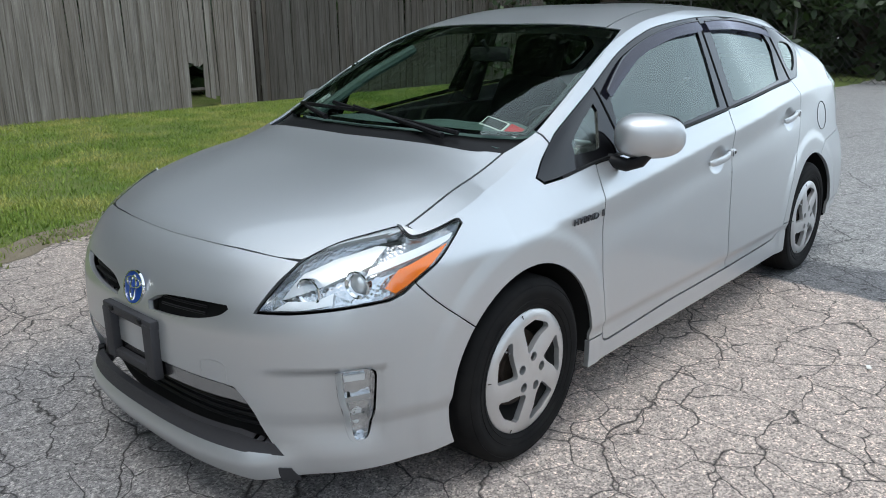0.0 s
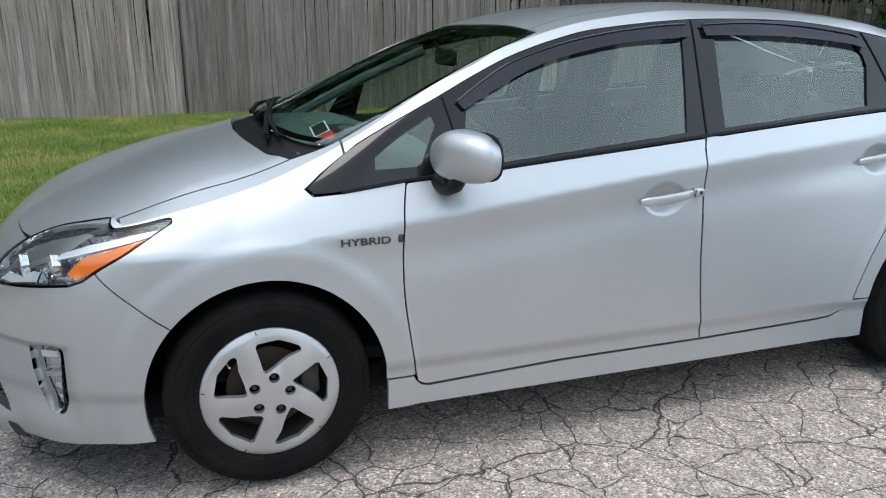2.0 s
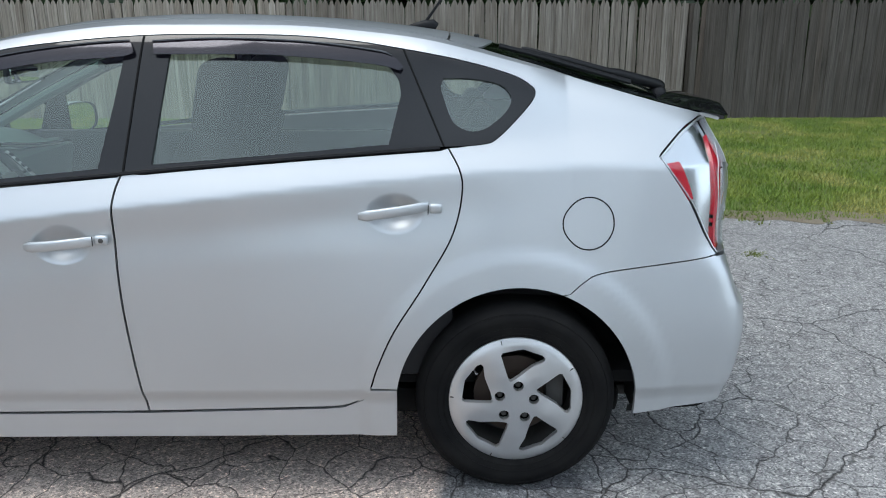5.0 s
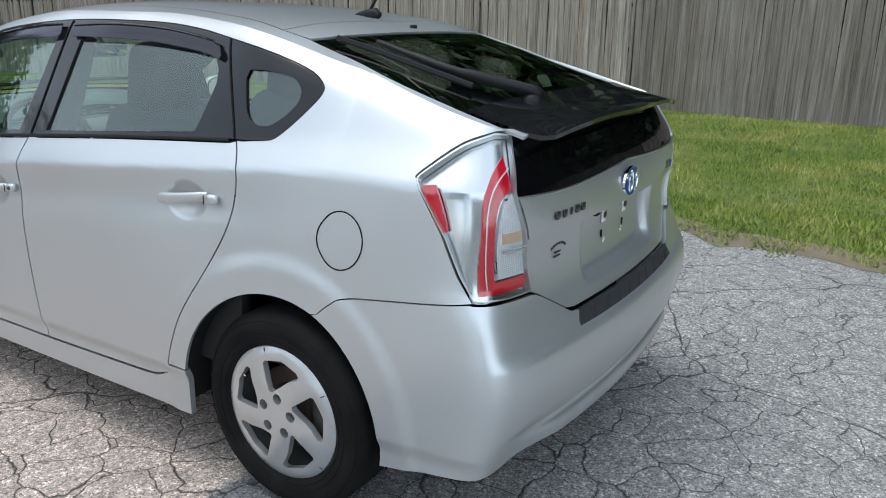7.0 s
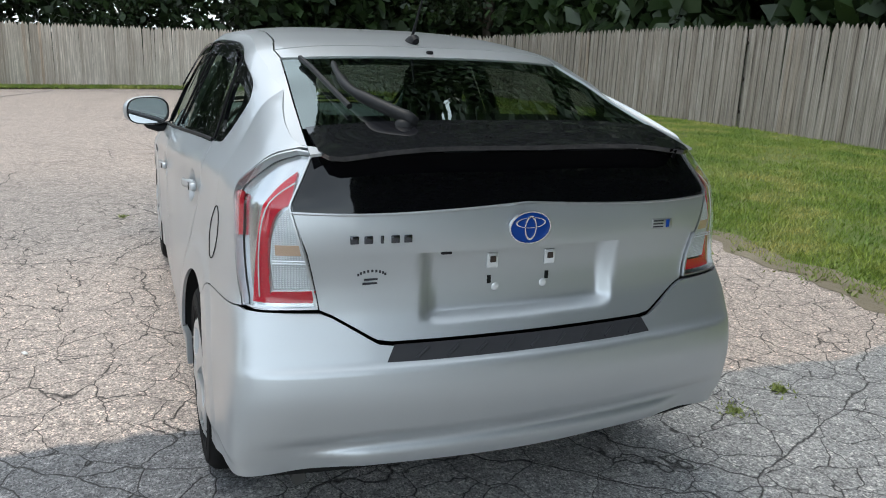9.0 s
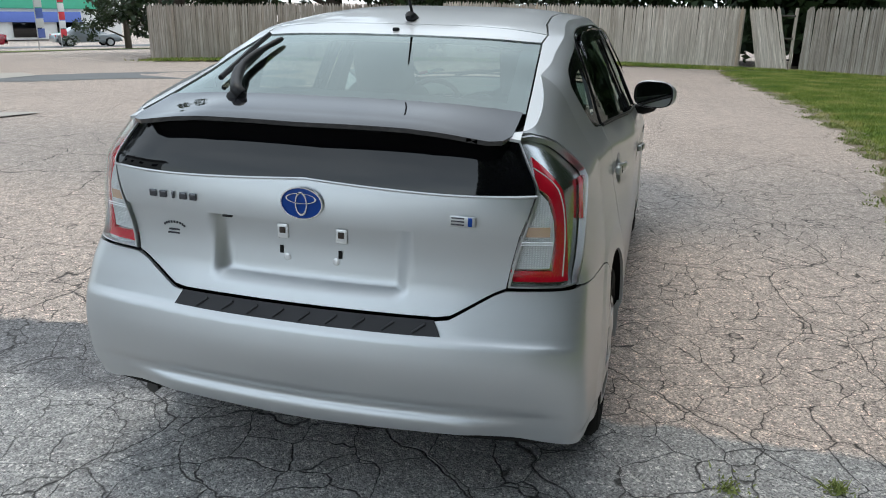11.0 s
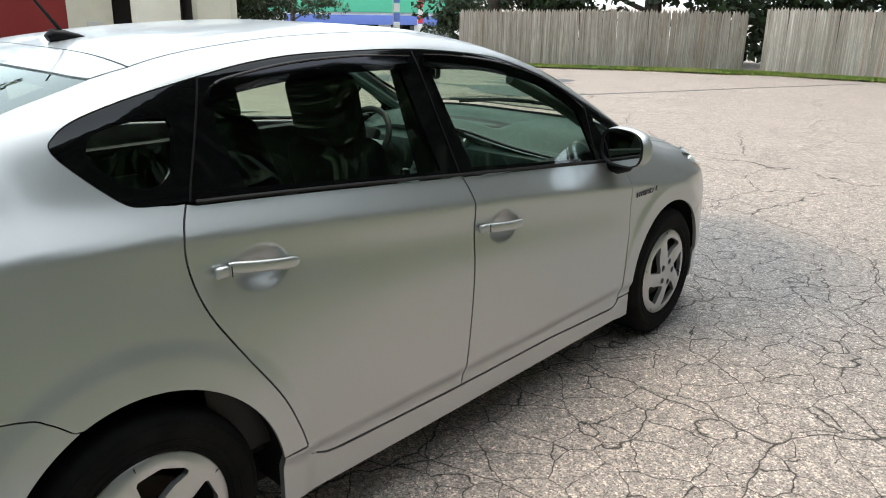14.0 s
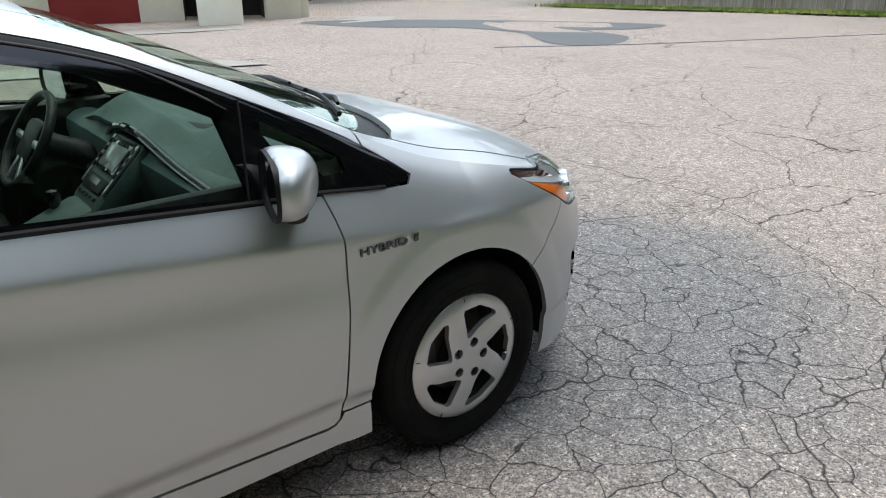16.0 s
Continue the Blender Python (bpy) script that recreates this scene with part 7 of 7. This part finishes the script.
for x0 in (0.0, -4.6):
    block("pillar", x0 - 0.02, x0 + 0.92, 0.0, 0.9, -0.2, 0.75, CREAM)
    block("pillar_band", x0 - 0.04, x0 + 0.94, -0.02, 0.92, 0.752, 0.95, RED_WALL)
    block("pillar_upper", x0 - 0.02, x0 + 0.92, 0.0, 0.9, 0.952, 3.2, CREAM)
block("beam", -6.0, 1.0, 0.0, 0.9, 3.2, 3.6, CREAM)
block("beam_band", -6.02, 1.02, -0.02, 0.92, 3.3, 3.5, RED_WALL)
block("wall", -1.3, -0.32, 2.0, 2.3, -0.2, 3.2, CREAM)
block("wall", 1.55, 2.35, 1.6, 2.3, -0.2, 3.2, CREAM)
block("wall_band", 1.53, 2.37, 1.58, 1.62, 0.9, 1.1, WHITE_WALL)
block("red_door", -3.2, -1.302, 2.05, 2.25, -0.2, 2.6, RED_WALL)
block("wall", -6.0, -3.2, 2.0, 2.3, -0.2, 3.2, CREAM)
block("bay", -0.32, 1.55, 3.6, 3.8, -0.2, 3.2, DARK_WALL)
block("bay_side", -0.33, -0.30, 2.3, 3.6, -0.2, 3.2, DARK_WALL)
block("bay_side", 1.53, 1.56, 2.3, 3.6, -0.2, 3.2, DARK_WALL)
block("back", -6.0, 2.6, 5.8, 6.0, -0.2, 3.4, CREAM)
block("end_wall", 2.35, 2.6, 2.0, 6.0, -0.2, 3.2, CREAM)
block("flat_roof", -6.0, 2.7, 2.0, 6.1, 3.2, 3.4, CREAM)
block("meter_box", -0.9, -0.55, 1.93, 2.0, 0.9, 1.25, WHITE_WALL)


house = thing("roadside_house", "pale grey house with dark windows beyond the lot", "house", at=pose(-15.5, 23.0, ground_z(-15.5, 23.0), 0, 0, 30))
part("wall", box_bm((11, 7, 7.0), (0, 0, 3.5), 0.03), WHITE_WALL, house)
roof_bm = box_bm((11.8, 7.8, 2.4), (0, 0, 8.2), 0.0)
for v in roof_bm.verts:
    if v.co.z > 8.2:
        v.co.y *= 0.06
part("roof", roof_bm, DARK_WALL, house)
part("chimney", box_bm((0.7, 0.7, 1.8), (2.5, 0.6, 9.4), 0.02), DARK_WALL, house)
for k in range(4):
    pane = part("window", box_bm((1.0, 0.12, 1.4), (-4.2 + 2.8 * k, -3.5, 5.2), 0.02), PIANO, house)
    part("sill", box_bm((1.2, 0.2, 0.08), (-4.2 + 2.8 * k, -3.55, 4.45), 0.01), WHITE_WALL, pane)


# ---- far street: parked cars, sign boards, shop ----
def far_car(at, paint, label, n=0.0):
    fc = thing("parked_sedan", label, "car", "cars parked by the street", at)
    prof = smooth_path([(-2.2, 0.35), (-2.22, 0.62), (-2.1, 0.88), (-1.55, 0.96), (-0.95, 1.30), (-0.3, 1.42), (0.35, 1.38), (1.05, 0.98), (1.9, 0.84), (2.2, 0.62), (2.22, 0.35)], 4)
    bm = bmesh.new()
    rows = []
    for y, k in ((-0.86, 0.0), (-0.84, 0.5), (-0.70, 0.95), (-0.35, 1.0), (0.35, 1.0), (0.70, 0.95), (0.84, 0.5), (0.86, 0.0)):
        rows.append([bm.verts.new((x * (1 - 0.02 * (1 - k)), y, 0.32 + (z - 0.32) * (k if z > 0.9 and k < 1 else max(k, 0.55)) if k < 1 else z)) for x, z in prof])
    for p, q in zip(rows, rows[1:]):
        for i in range(len(prof) - 1):
            bm.faces.new((p[i], p[i + 1], q[i + 1], q[i]))
    part("body", bm, paint, fc, angle=35)
    part("side", box_bm((4.2, 1.70, 0.55), (0, 0, 0.60), 0.14, None, 4), paint, fc)
    gl = box_bm((2.0, 1.50, 0.40), (-0.25, 0, 1.13), 0.10, None, 3)
    for v in gl.verts:
        v.co.x = -0.25 + (v.co.x + 0.25) * (1.0 - 0.45 * max(0, (v.co.z - 1.0) / 0.33))
        v.co.y *= 1.0 - 0.12 * max(0, (v.co.z - 1.0) / 0.33)
    part("cabin_glass", gl, PIANO, fc)
    for x in (-1.32, 1.35):
        for y in (-0.80, 0.80):
            w = part("wheel", lathe_bm([(0.20, -0.09), (0.31, -0.09), (0.325, -0.05), (0.325, 0.05), (0.31, 0.09), (0.20, 0.09)], "y", 24, True), TYRE, fc)
            w.matrix_basis = pose(x, y, 0.325)
            part("rim", lathe_bm([(0.001, -0.095), (0.10, -0.095), (0.20, -0.085)], "y", 20), SATIN, w)
            part("rim", lathe_bm([(0.001, 0.095), (0.10, 0.095), (0.20, 0.085)], "y", 20), SATIN, w)
    for y in (-0.62, 0.62):
        part("tail_light", box_bm((0.05, 0.34, 0.12), (-2.17, y, 0.78), 0.02), RED_LENS, fc)
    return fc


far_car(pose(30.5, 35.5, ground_z(30.5, 35.5), 0, 0, 155), CAR_RED, "dark red sedan parked beside the street trees")
far_car(pose(24.6, 39.6, ground_z(24.6, 39.6), 0, 0, 150), CAR_DARK, "dark blue car parked behind the street trees")
far_car(pose(43.5, 38.0, ground_z(43.5, 38.0), 0, 0, -35), CAR_GREY, "grey sedan parked by the street")
shop = thing("street_shop", "low white shop with a green fascia across the street", "building", at=pose(62, 66, -2.9, 0, 0, -40))
part("wall", box_bm((26, 8, 6), (0, 0, 3), 0.05), WHITE_WALL, shop)
part("fascia", box_bm((22, 0.4, 2.4), (0, -4.1, 4.2), 0.03), GREEN_WALL, shop)
part("awning", box_bm((18, 0.6, 1.0), (0, -4.2, 2.2), 0.03), BLUE_WALL, shop)
for i in range(5):
    part("window", box_bm((2.6, 0.2, 1.5), (-8 + i * 4, -4.05, 1.0), 0.02), PIANO, shop)
for x, y, mat, lab in ((33.5, 33.0, BLUE_WALL, "blue and white feather flag by the street"), (40.5, 37.5, RED_STICKER, "red and white feather flag by the street")):
    fl = thing("feather_flag", lab, "flag", "flags by the street", pose(x, y, ground_z(x, y)))
    part("pole", tube_bm([(0, 0, 0), (0, 0, 3.6)], 0.03, 8), SATIN, fl)
    for k in range(5):
        part("stripe", box_bm((0.55, 0.03, 0.5), (0.3, 0, 0.9 + k * 0.55), 0.01), mat if k % 2 == 0 else WHITE_WALL, fl)
strip("street", [(16, 60), (34, 44), (52, 34), (80, 22)], 4.0, 0.02, TAR, "street beyond the lot", "road")
strip("street_verge", [(20, 30), (28, 30.5), (36, 29), (46, 25)], 0.9, 0.03, SOIL, "dry grass verge before the street", "lawn")
